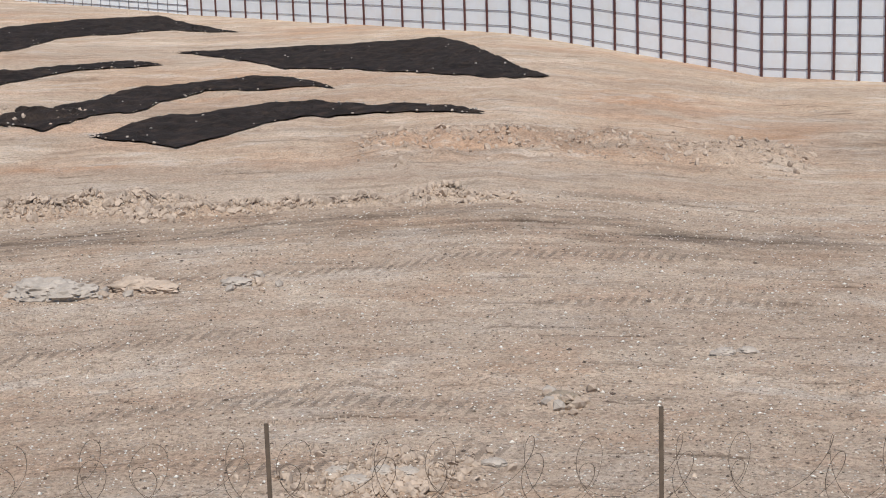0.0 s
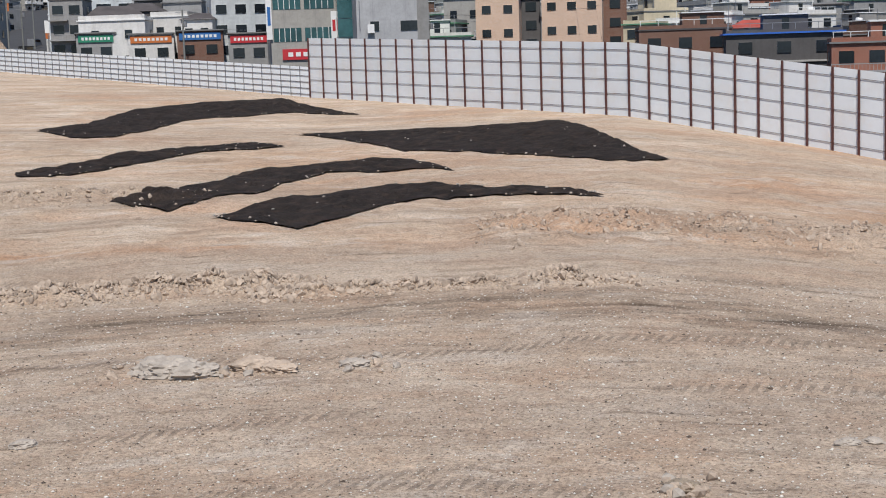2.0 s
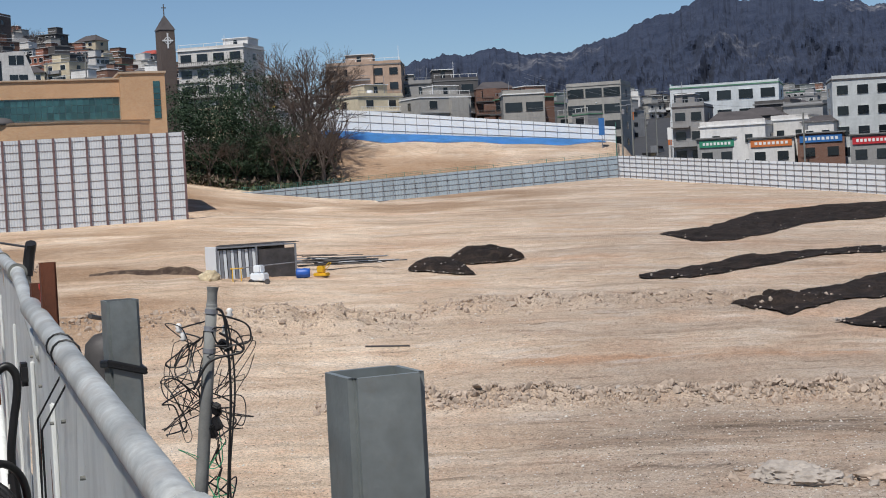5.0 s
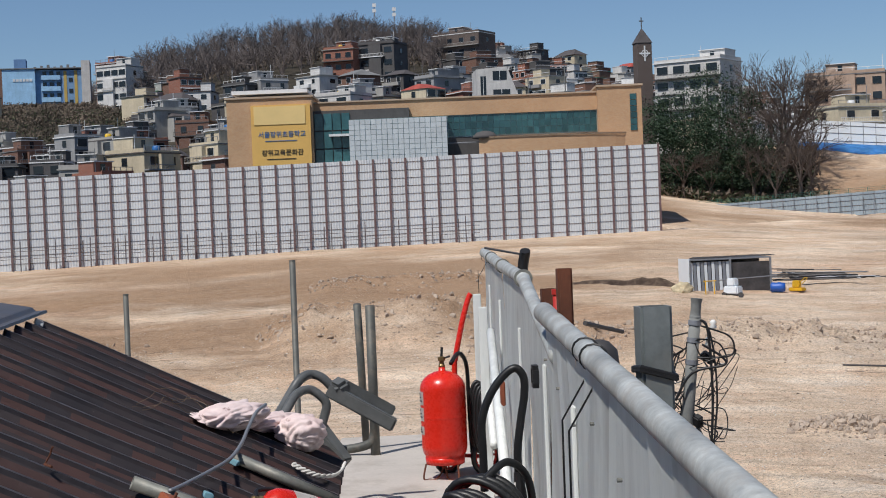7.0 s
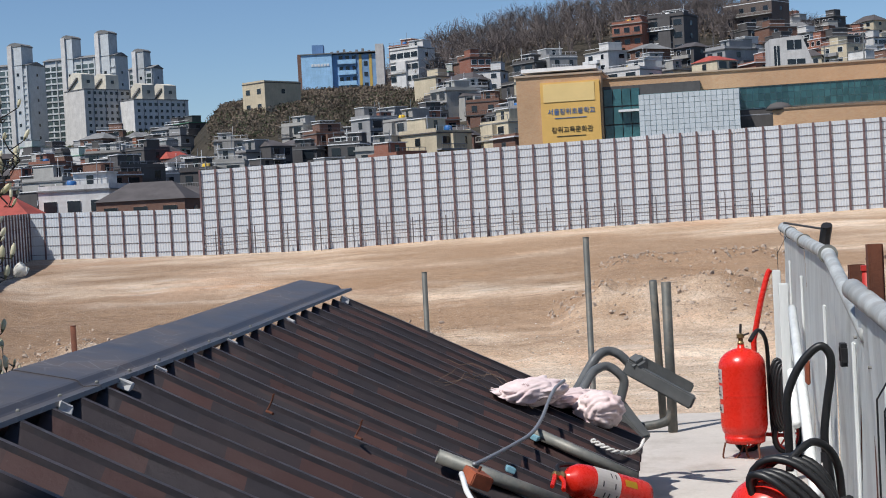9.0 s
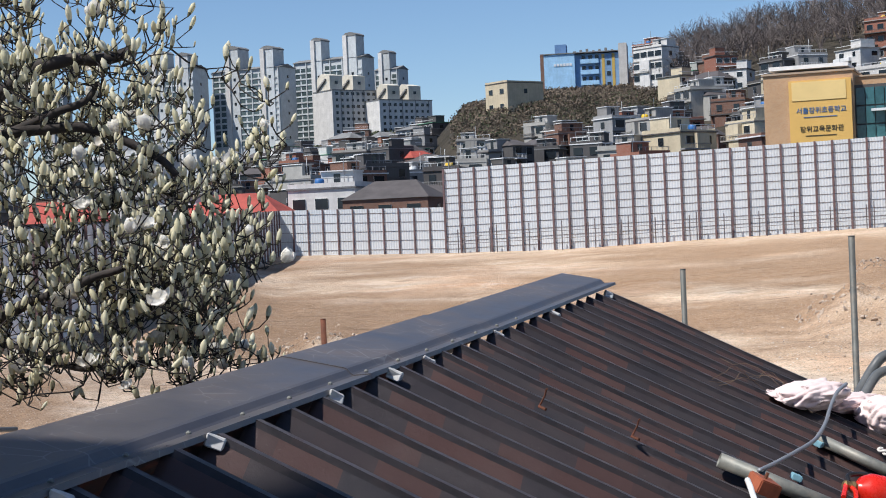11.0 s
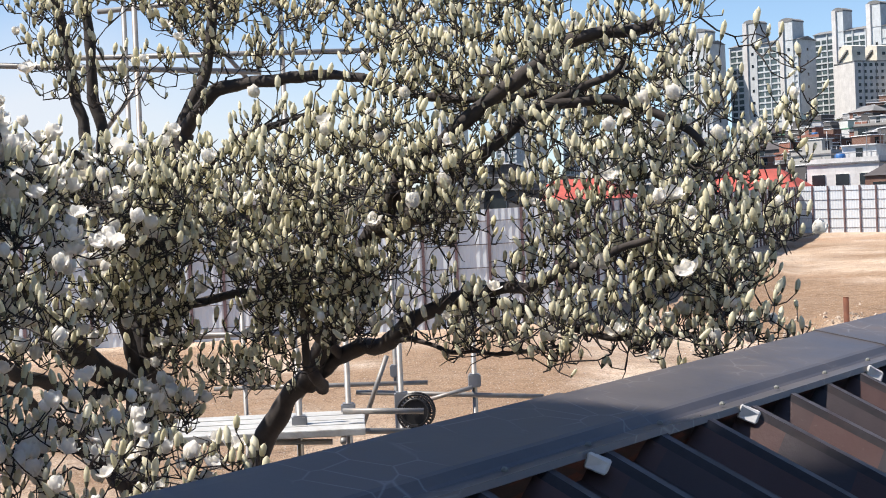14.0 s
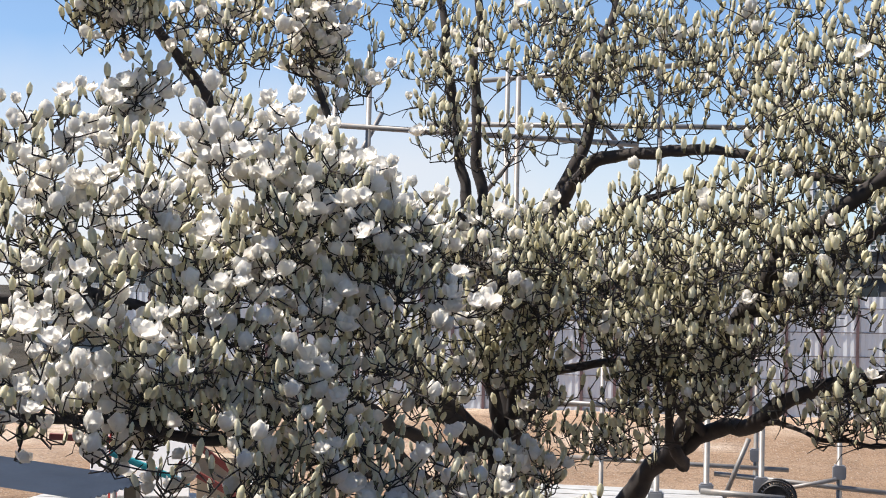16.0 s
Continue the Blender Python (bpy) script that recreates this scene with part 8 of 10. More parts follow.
def blue_school():
    th = thing("blue_school", facing(61.45, 480, 46.0, -4), "light and deep blue school with white balconies", "school")
    part("left_block", box_bm(-12.2, -2.4, 0, 12, -12, 16.6), W_BLUE, th, "light blue block")
    part("side_wall", box_bm(-13.4, -12.2, 0.5, 12, -12, 17.0), W_BROWN, th)
    part("middle_block", box_bm(-2.4, 5.6, 1.4, 12, -12, 16.4), W_BLUE_SHADE, th, "light blue block darkened as shade")
    for j in range(4):
        bal = part("balcony", box_bm(-0.6, 5.2, 0.1, 1.4, 3.0 + j * 3.4, 3.2 + j * 3.4), W_BLUE, th, "pale blue balcony")
        part("parapet", box_bm(-0.6, 5.2, 0.1, 0.25, 3.2 + j * 3.4, 4.4 + j * 3.4), W_BLUE, bal)
        for k in range(3):
            share("window", WIN_C, th, Matrix.Translation((0.4 + k * 2.1, 1.38, 4.5 + j * 3.4)))
    part("right_block", box_bm(5.6, 11.6, 0.6, 12, -12, 16.2), W_BLUE_SHADE, th)
    for x in (6.2, 9.4):
        part("strip", box_bm(x, x + 0.9, 0.5, 0.6, 0, 16.0), W_OCHRE, th, "ochre wall strip")
    for k in range(4):
        share("window", WIN_C, th, Matrix.Translation((8.3, 0.58, 2.4 + k * 3.4)))
    part("end_tower", box_bm(11.6, 14.2, -0.4, 10, -12, 19.0), W_WHITE, th, "white end tower")
    part("roof", box_bm(-12.5, 11.8, -0.3, 12.2, 16.6, 16.9), M_ROOF_GREY, th)
    part("roof_room", box_bm(-8.8, -5.2, 3, 8, 16.9, 20.0), W_DEEP_BLUE, th)
    for k in range(7):
        part("roof_vent", box_bm(-3 + k * 2.0, -2.2 + k * 2.0, 4, 5, 16.9, 17.7 + 0.3 * (k % 3)), M_ROOF_GREY, th)
    for i in range(6):
        part("sign_bar", box_bm(-9.0 + i * 1.0, -8.3 + i * 1.0, -0.15, 0, 12.8, 13.6), M_TRIM, th)


def shop_front(az, d, w, zb, zt, board, label):
    th = thing("shop_building", facing(az, d, zb, 0), label, "shop", "shops along the street")
    h = zt - zb
    part("wall", box_bm(-w / 2, w / 2, 0, 7, -4, h), random.Random(int(az * 31)).choice((W_GREY, W_CONC, W_BROWN, W_WHITE)), th)
    part("roof", box_bm(-w / 2 - 0.2, w / 2 + 0.2, -0.4, 7.2, h, h + 0.2), M_ROOF_GREY, th)
    bar_sign(th, 0, h - 0.8, w * 0.9, 1.1, -0.05, board, M_TRIM, 8, label="shop sign with plain lettering")
    for x in spread(-w / 2, w / 2, max(2, int(w / 2.5))):
        share("window", WIN_A, th, Matrix.Translation((x, -0.02, max(0.2, h - 3.4))))


def clinic():
    th = thing("clinic_building", facing(10.7, 215, 6.0, 4), "concrete clinic building with ribbon windows and sign boards", "building")
    part("wall", box_bm(-4.7, 4.7, 0, 12, -1, 24.5), W_CONC, th)
    for z in (17.4, 11.9, 7.4):
        for x0, x1 in ((-4.3, -0.4), (0.1, 4.3)):
            bm = bmesh.new()
            add_box(bm, x0, x1, -0.05, 0.1, z, z + 1.9)
            win = part("window", bm, M_TEAL_GLASS, th)
            for k in range(1, 5):
                bm = bmesh.new()
                xx = x0 + (x1 - x0) * k / 5
                add_box(bm, xx - 0.04, xx + 0.04, -0.1, -0.05, z, z + 1.9)
                part("mullion", bm, M_TRIM, win)
    bar_sign(th, 0, 15.3, 9.0, 1.6, -0.1, M_SIGN_BLACK, M_TRIM, 8, label="black sign board with white bars")
    bar_sign(th, 0.6, 5.6, 7.6, 1.5, -0.1, M_SIGN_RED, M_TRIM, 6, label="red sign board with white bars")
    bar_sign(th, 0, 20.6, 9.2, 1.4, -0.1, W_CONC, M_SIGN_BLACK, 6, label="pale sign band with dark bars")
    bar_sign(th, -4.9, 11.0, 0.8, 6.5, -0.2, M_TRIM, M_SIGN_BLUE, 1, label="upright white sign")
    bar_sign(th, 4.2, 9.5, 0.8, 4.0, -0.2, M_TRIM, M_SIGN_RED, 1, label="upright white sign")
    th = thing("glass_stairwell", facing(9.08, 212, 6.0, 4), "narrow teal glass stairwell beside the clinic", "building")
    for j in range(9):
        bm = bmesh.new()
        add_box(bm, -1.3, 1.3, 0, 8, j * 2.6, j * 2.6 + 2.45)
        part("pane", bm, M_TEAL_GLASS, th)
    bm = bmesh.new()
    add_box(bm, -1.25, 1.25, 0.15, 8, -1, 23.4)
    part("core", bm, M_MULLION, th)
    th = thing("grey_office_block", facing(7.32, 205, 6.0, 6), "tall pale grey concrete block with few windows", "building")
    part("wall", box_bm(-5.0, 3.2, 0, 10, -1, 24), wall_paint("pale grey concrete", (0.47, 0.48, 0.50)), th)
    part("side_wing", box_bm(3.2, 5.0, 1.5, 9, -1, 21), W_GREY, th)
    for z in (3.5, 8.4, 13.2, 18.2):
        for x in (-2.6, 1.5, 2.6):
            share("window", WIN_C, th, Matrix.Translation((x, -0.02, z)))
        part("pipe", tube_bm([(-4.6, -0.1, z), (-4.6, -0.1, z + 4)], 0.06, 6), M_PIPE, th)
    part("air_conditioner", box_bm(-3.6, -2.7, -0.6, 0, 8.0, 9.2, 0.05), M_TRIM, th)


def pine_tree(x, y, z, h, seed):
    rng = random.Random(seed)
    th = thing("pine_tree", Matrix.Translation((x, y, z)), "dark green pine on the bank", "tree", "trees on the bank")
    part("trunk", tube_bm([(0, 0, -1), (0.1, 0, h * 0.5), (0, 0.1, h * 0.95)], [0.22, 0.14, 0.04], 7), M_BARK, th)
    verts, faces = [], []
    for c in range(46):
        u = rng.uniform(0.22, 1.0)
        a = rng.uniform(0, 6.28)
        reach = h * 0.34 * math.sin(math.pi * min(1, 0.15 + 0.80 * u)) ** 0.7 * math.sqrt(rng.random())
        mid = Vector((reach * math.cos(a), reach * math.sin(a), h * u - 0.12 * reach))
        size = h * rng.uniform(0.055, 0.10)
        for k in range(70):
            q = mid + Vector((rng.gauss(0, size), rng.gauss(0, size), rng.gauss(0, size * 0.5)))
            s = rng.uniform(0.10, 0.26)
            e = Euler((rng.uniform(-1, 1), rng.uniform(-1, 1), rng.uniform(0, 6.28))).to_matrix()
            i = len(verts)
            verts += [tuple(q + e @ Vector(p)) for p in ((-s, -s * 0.3, 0), (s, -s * 0.3, 0.05), (s * 0.4, s * 0.5, 0), (-s * 0.5, s * 0.4, -0.05))]
            faces.append((i, i + 1, i + 2, i + 3))
    me = bpy.data.meshes.new("crown")
    me.from_pydata(verts, [], faces)
    me.materials.append(M_NEEDLE)
    cr = new("crown", me)
    cr.parent = th


def branch_mesh(rng, verts, faces, p, way, length, rad, depth, spread_):
    """Three-sided tubes, forked over and over."""
    q = p + way * length
    side = way.orthogonal().normalized()
    up = way.cross(side)
    i = len(verts)
    for c, r in ((p, rad), (q, rad * 0.66)):
        for k in range(3):
            a = k * 2.094
            verts.append(tuple(c + (side * math.cos(a) + up * math.sin(a)) * r))
    for k in range(3):
        faces.append((i + k, i + (k + 1) % 3, i + 3 + (k + 1) % 3, i + 3 + k))
    if depth == 0:
        return
    for _ in range(3 if depth > 1 else 4):
        w = (way + Vector((rng.gauss(0, spread_), rng.gauss(0, spread_), rng.gauss(0.12, spread_ * 0.8)))).normalized()
        branch_mesh(rng, verts, faces, q if rng.random() < 0.6 else p.lerp(q, rng.uniform(0.5, 0.95)), w, length * rng.uniform(0.6, 0.85), rad * 0.6, depth - 1, spread_)


def bare_tree(x, y, z, h, seed, depth=5):
    rng = random.Random(seed)
    th = thing("bare_tree", Matrix.Translation((x, y, z)), "large leafless grey-brown tree on the bank", "tree", "trees on the bank")
    part("trunk", tube_bm([(0, 0, -1), (0, 0, h * 0.3)], [h * 0.035, h * 0.022], 8), M_BARK_PALE, th)
    verts, faces = [], []
    for k in range(5):
        a = k * 1.256 + rng.random()
        branch_mesh(rng, verts, faces, Vector((0, 0, h * 0.26)), Vector((math.cos(a) * 0.5, math.sin(a) * 0.5, 0.85)).normalized(), h * 0.24, h * 0.014, depth, 0.42)
    me = bpy.data.meshes.new("crown")
    me.from_pydata(verts, [], faces)
    me.materials.append(M_BARK_PALE)
    cr = new("crown", me)
    cr.parent = th


M_BARK = plain("dark bark", (0.06, 0.045, 0.035), 0.9, 0, 0.4, 3, 30, 0.4)
M_BARK_PALE = plain("grey brown bark", (0.15, 0.115, 0.095), 0.9, 0, 0.35, 3, 30, 0.3)
M_WOOD = plain("grey-brown leafless branches", (0.19, 0.155, 0.14), 0.95, 0, 0.35, 0.05, 2, 0.0)
M_NEEDLE = plain("dark green needles", (0.030, 0.060, 0.026), 0.8, 0, 0.5, 0.5, 3, 0.0)
M_SCRUB = plain("brown winter scrub", (0.17, 0.13, 0.095), 0.9, 0, 0.5, 0.1, 1, 0.0)
M_SCRUB_GREEN = plain("dull green scrub", (0.08, 0.095, 0.045), 0.9, 0, 0.5, 0.1, 1, 0.0)


def far_wood():
    """Leafless wood and scrub on the hill."""
    rng = random.Random(77)
    verts, faces = [], []
    for k in range(950):
        az = rng.uniform(43.5, 60.0)
        d = rng.uniform(440, 580) if 46.5 < az < 58.8 else rng.uniform(505, 580)
        p = polar(az, d)
        z = float(ground_base(p.x, p.y))
        h = rng.uniform(7.0, 13.0) * (1.0 if 46.5 < az < 58 else 0.7)
        p.z = z
        n0 = len(verts)
        for s in range(2):
            branch_mesh(rng, verts, faces, p + Vector((0, 0, h * 0.12)), Vector((rng.gauss(0, 0.18), rng.gauss(0, 0.18), 1)).normalized(), h * 0.34, h * 0.012, 3, 0.46)
    me = bpy.data.meshes.new("bare_wood")
    me.from_pydata(verts, [], faces)
    me.materials.append(M_WOOD)
    tagged(new("bare_wood", me), "leafless brown wood along the hilltop", "wood", kind="stuff")
    for name, mat, lab, areas in (("scrub", M_SCRUB, "brown winter scrub on the steep slopes", ((58.2, 66.5, 388, 460, 4200, 0.8), (43, 60, 480, 570, 1800, 1.5), (32.8, 41, 243, 266, 1500, 1.1), (62, 76, 215, 240, 500, 0.9), (66, 73, 590, 660, 500, 1.5))),
                                  ("green_scrub", M_SCRUB_GREEN, "dull green scrub and grass on the slopes", ((58.5, 66.5, 388, 440, 900, 0.8), (66, 73, 590, 680, 1800, 1.4), (33, 39.5, 243, 258, 900, 1.0)))):
        verts, faces = [], []
        for a0, a1, d0, d1, n, size in areas:
            for k in range(n):
                p = polar(rng.uniform(a0, a1), rng.uniform(d0, d1))
                p.z = float(ground_base(p.x, p.y))
                for q in range(5):
                    c = p + Vector((rng.gauss(0, size * 0.6), rng.gauss(0, size * 0.6), rng.uniform(0.1, size * 1.5)))
                    s = size * rng.uniform(0.25, 0.6)
                    e = Euler((rng.uniform(-1.4, 1.4), rng.uniform(-1.4, 1.4), rng.uniform(0, 6.28))).to_matrix()
                    i = len(verts)
                    verts += [tuple(c + e @ Vector(v)) for v in ((-s, -s * 0.4, 0), (s, 0, 0), (-s * 0.4, s * 0.6, 0.1))]
                    faces.append((i, i + 1, i + 2))
        me = bpy.data.meshes.new(name)
        me.from_pydata(verts, [], faces)
        me.materials.append(mat)
        tagged(new(name, me), lab, "scrub", kind="stuff")


def mountain():
    az = np.arange(-30, 45, 0.05)
    keys = [-30, -8, -1.7, 6, 14.5, 15.9, 16.5, 17.3, 18.1, 18.7, 19.1, 19.7, 20.8, 21.6, 22.7, 24, 25.4, 26.3, 27.8, 28.6, 30, 33, 45]
    els = [2.0, 3.4, 3.9, 5.0, 6.3, 6.59, 6.59, 6.49, 6.8, 6.81, 6.59, 6.12, 5.99, 5.62, 5.27, 4.93, 4.91, 5.32, 5.08, 5.04, 4.83, 4.0, 1.0]
    rough = (fbm(az * 2.2, az * 0 + 3, 91, 5) - 0.5) * 0.35 + (fbm(az * 14, az * 0 + 5, 95, 3) - 0.5) * 0.10
    top = np.interp(az, keys, els) + rough
    n = 60
    t = np.linspace(0, 1, n)[:, None]
    D = 2300 + 900 * t + 0 * az
    E = -0.5 + (top[None] + 0.5) * t ** 0.75
    A = np.radians(az)[None] + 0 * t
    X, Y = -D * np.sin(A), D * np.cos(A)
    ridge = (fbm(az[None] * 1.6 + t * 2, t * 6, 55, 5) - 0.5) * 150 * np.sin(t * math.pi) ** 0.8
    Z = 10 + D * np.tan(np.radians(E)) + ridge * 0.28
    X, Y = X * (1 - ridge / 2600), Y * (1 - ridge / 2600)
    m = len(az)
    idx = np.arange(n * m).reshape(n, m)
    quads = np.stack([idx[:-1, :-1], idx[:-1, 1:], idx[1:, 1:], idx[1:, :-1]], -1).reshape(-1, 4)
    me = bpy.data.meshes.new("mountain")
    me.from_pydata(np.stack([X, Y, Z], -1).reshape(-1, 3).tolist(), [], quads.tolist())
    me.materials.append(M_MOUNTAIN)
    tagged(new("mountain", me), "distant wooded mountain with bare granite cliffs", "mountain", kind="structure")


def rock_wood(nt, b):
    tc = nt.nodes.new("ShaderNodeTexCoord").outputs["Object"]
    geo = nt.nodes.new("ShaderNodeNewGeometry")
    f1, f2 = noise_node(nt, tc, 0.004, 6, 0.65), noise_node(nt, tc, 0.03, 5, 0.7)
    # the blue of distance haze is put into the woods' colour
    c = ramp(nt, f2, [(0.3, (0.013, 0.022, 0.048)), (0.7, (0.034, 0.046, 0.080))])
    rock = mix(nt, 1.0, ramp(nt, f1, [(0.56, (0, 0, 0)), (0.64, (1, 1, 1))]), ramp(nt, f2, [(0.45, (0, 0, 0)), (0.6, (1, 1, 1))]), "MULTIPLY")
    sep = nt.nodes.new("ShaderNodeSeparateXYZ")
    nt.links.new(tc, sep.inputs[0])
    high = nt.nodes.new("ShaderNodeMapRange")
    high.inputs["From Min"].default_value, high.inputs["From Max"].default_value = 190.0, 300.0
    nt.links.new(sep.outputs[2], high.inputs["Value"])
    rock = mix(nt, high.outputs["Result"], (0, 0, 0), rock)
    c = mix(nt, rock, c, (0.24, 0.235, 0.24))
    nt.links.new(c, b.inputs["Base Color"])
    b.inputs["Roughness"].default_value = 1.0
    bump(nt, b, f2, 0.8, 12)


M_MOUNTAIN = shader("wooded granite tinted with haze", rock_wood)


def utility_pole(az, d, zb, h, label="concrete utility pole with cross arms and wires"):
    th = thing("utility_pole", facing(az, d, zb), label, "utility pole", "street poles")
    part("pole", tube_bm([(0, 0, -3), (0, 0, h)], [0.19, 0.12], 8), M_CEMENT_POLE, th)
    for z in (h - 0.4, h - 1.2):
        part("cross_arm", box_bm(-1.0, 1.0, -0.05, 0.05, z, z + 0.1), M_ANT, th)
    part("transformer", lathe_bm([(0.25, 0), (0.28, 0.1), (0.28, 0.7), (0.1, 0.8)], 10), M_ANT, th).matrix_local = pose(0.35, -0.2, h - 2.6)
    return th


def van(az, d, z, turn, mat, label):
    th = thing("van", facing(az, d, z, turn), label, "vehicle", "vehicles in the street")
    bm = bmesh.new()
    prof = [(-2.3, 0.35), (2.3, 0.35), (2.35, 0.95), (1.75, 1.25), (1.25, 1.95), (-2.25, 2.0)]
    a = [bm.verts.new((x, -0.85, zz)) for x, zz in prof]
    b = [bm.verts.new((x, 0.85, zz)) for x, zz in prof]
    for i in range(6):
        bm.faces.new((a[i], a[(i + 1) % 6], b[(i + 1) % 6], b[i]))
    bm.faces.new(a[::-1])
    bm.faces.new(b)
    bmesh.ops.recalc_face_normals(bm, faces=bm.faces[:])
    bmesh.ops.bevel(bm, geom=bm.edges[:], offset=0.08, segments=2, affect="EDGES")
    part("body", bm, mat, th)
    for y in (-0.87, 0.83):
        part("side_window", box_bm(-1.9, 1.2, y, y + 0.04, 1.3, 1.8), M_GLASS, th)
    ob = part("windscreen", box_bm(-0.02, 0.02, -0.75, 0.75, -0.35, 0.35), M_GLASS, th)
    ob.matrix_local = pose(1.53, 0, 1.6, 0, -36, 0)
    for x in (-1.5, 1.5):
        for y in (-0.8, 0.62):
            wh = part("wheel", tube_bm([(x, y, 0.33), (x, y + 0.18, 0.33)], 0.33, 14), M_RUBBER, th)


def antenna_mast(az, d, zb, h):
    th = thing("antenna_mast", facing(az, d, zb), "thin steel radio mast above the wood", "mast", "masts on the hilltop")
    for x in (-0.25, 0.25):
        part("leg", tube_bm([(x, 0, -2), (x * 0.4, 0, h)], 0.10, 5), M_ANT, th)
    for k in range(int(h / 1.5)):
        part("brace", tube_bm([(-0.25, 0, k * 1.5), (0.22, 0, k * 1.5 + 1.4)], 0.05, 4), M_ANT, th)
    for z in (h - 1.5, h - 3.5):
        part("aerial", box_bm(-0.7, 0.7, -0.15, 0.15, z, z + 1.3), M_TRIM, th)


def street():
    """The asphalt street running away from the site's corner, with crossing, signs, poles and wires."""
    lane = [(21.45, 243), (21.35, 270), (21.1, 310), (20.8, 360), (20.6, 430), (20.5, 520)]
    n = 60
    bm = bmesh.new()
    rows = []
    for i in range(n + 1):
        d = 243 + 277 * i / n
        az = np.interp(d, [q[1] for q in lane], [q[0] for q in lane])
        row = []
        for off in (-5.5, -5.3, 0, 5.3, 5.5):
            p = polar(az, d) + Vector((off * math.cos(radians(az)), off * math.sin(radians(az)), 0))
            c = polar(az, d)
            p.z = float(ground_base(c.x, c.y)) + (1.2 if d < 300 else 0.4) + (-6 if abs(off) > 5.4 else 0)
            row.append(bm.verts.new(p))
        rows.append(row)
    for p, q in zip(rows, rows[1:]):
        for k in range(4):
            bm.faces.new((p[k], p[k + 1], q[k + 1], q[k]))
    road = tagged(part("road", bm, M_ASPHALT), "grey asphalt street climbing away between shops", "road", kind="structure")
    for d in (256, 262):
        for k in range(11):
            az = np.interp(d, [q[1] for q in lane], [q[0] for q in lane])
            off = -4.6 + k * 0.92
            c = polar(az, d)
            p = c + Vector((off * math.cos(radians(az)), off * math.sin(radians(az)), float(ground_base(c.x, c.y)) + 1.215))
            bm = bmesh.new()
            add_box(bm, -0.25, 0.25, -1.2, 1.2, 0, 0.02, )
            ob = part("crossing_stripe", bm, M_TRIM, road)
            ob.matrix_local = Matrix.Translation(p) @ Matrix.Rotation(radians(az), 4, "Z")
    rng = random.Random(23)
    boards = (M_SIGN_RED, M_SIGN_BLUE, M_SIGN_GREEN, M_SIGN_ORANGE, M_TRIM, M_TRIM, M_YELLOW, M_SIGN_BLACK)
    for k in range(26):
        d = 262 + 8.0 * k + rng.uniform(-2, 2)
        az = np.interp(d, [q[1] for q in lane], [q[0] for q in lane])
        sgn = -1 if k % 3 == 0 else 1
        c = polar(az, d)
        p = c + Vector((sgn * 5.9 * math.cos(radians(az)), sgn * 5.9 * math.sin(radians(az)), float(ground_base(c.x, c.y)) + 0.8))
        th = thing("street_sign", Matrix.Translation(p) @ Matrix.Rotation(radians(az), 4, "Z"), "upright shop sign on a post beside the street", "sign", "signs along the street")
        h = rng.uniform(4, 8)
        part("post", tube_bm([(0, 0, -1), (0, 0, h)], 0.07, 6), M_PIPE, th)
        part("board", box_bm(-0.5, 0.5, -0.15, -0.05, h - rng.uniform(1.5, 3.2), h, 0.02), rng.choice(boards), th)
    # wires over the roofs
    for k in range(34):
        a0 = rng.uniform(-6, 26)
        d0, d1 = rng.uniform(228, 300), rng.uniform(228, 320)
        a1 = a0 + rng.uniform(3, 8) * rng.choice((-1, 1))
        p, q = polar(a0, d0), polar(a1, d1)
        p.z, q.z = float(ground_base(p.x, p.y)) + rng.uniform(8, 12), float(ground_base(q.x, q.y)) + rng.uniform(8, 12)
        pts = [p.lerp(q, t / 8) - Vector((0, 0, 4 * 0.9 * (t / 8) * (1 - t / 8))) for t in range(9)]
        tagged(part("overhead_wire", tube_bm(pts, 0.022, 4), M_ANT), "sagging overhead wire across the street", "wire", "overhead wires")


M_ASPHALT = plain("worn asphalt", (0.055, 0.055, 0.058), 0.85, 0, 0.3, 0.5, 6, 0.1)
# ---- landmarks
school()
church()
slanted_house()
blue_school()
clinic()
apartment(74.24, 700, 37, 14, 50, 85.5, -33, [(-6.5, 6.5, 96.3), (12.6, 6.5, 94.8)], "pale slab apartment block with tall stair towers")
apartment(71.13, 720, 39, 11, 52, 91.0, -33, [(-5.5, 5.5, 101.5), (13.5, 6.8, 102.2)], "pale slab apartment block on the ridge")
apartment(68.90, 745, 14, 9, 52, 88.0, -33, [(-0.5, 6.0, 97.0)], "narrow pale apartment block on the ridge")
apartment(77.1, 700, 26, 13, 48, 86.5, -33, [(-5, 6, 95), (8, 6, 93)], "pale slab apartment block behind the tree")
stepped_flats(70.12, 690, 25.5, 15.5, 50, 73.2, 35, (-9.0, 3.8), "stepped white flats with cream penthouses")
stepped_flats(68.2, 692, 29.5, 14, 50, 68.0, 35, (-5.3, 6.5), "low stepped white flats with cream penthouses")
house(50.49, 430, 9.3, 10, 44, 60.8, -24, W_RED, "red brick walk-up flats on the hillside", 5, 3, kind="brick_flats")
house(49.04, 430, 11, 10, 44, 62.0, -24, W_DARK, "dark tiled walk-up flats on the hillside", 5, 3, kind="dark_flats", win=WIN_B)
house(46.0, 480, 17, 11, 55, 70.2, -30, W_CHURCH, "dark brick flats below the hilltop", 4, 4, kind="dark_flats")
house(58.99, 450, 11, 8, 42, 59.5, -40, W_WHITE, "white walk-up flats with arcaded lower floors", 5, 4, kind="white_flats", win=WIN_B)
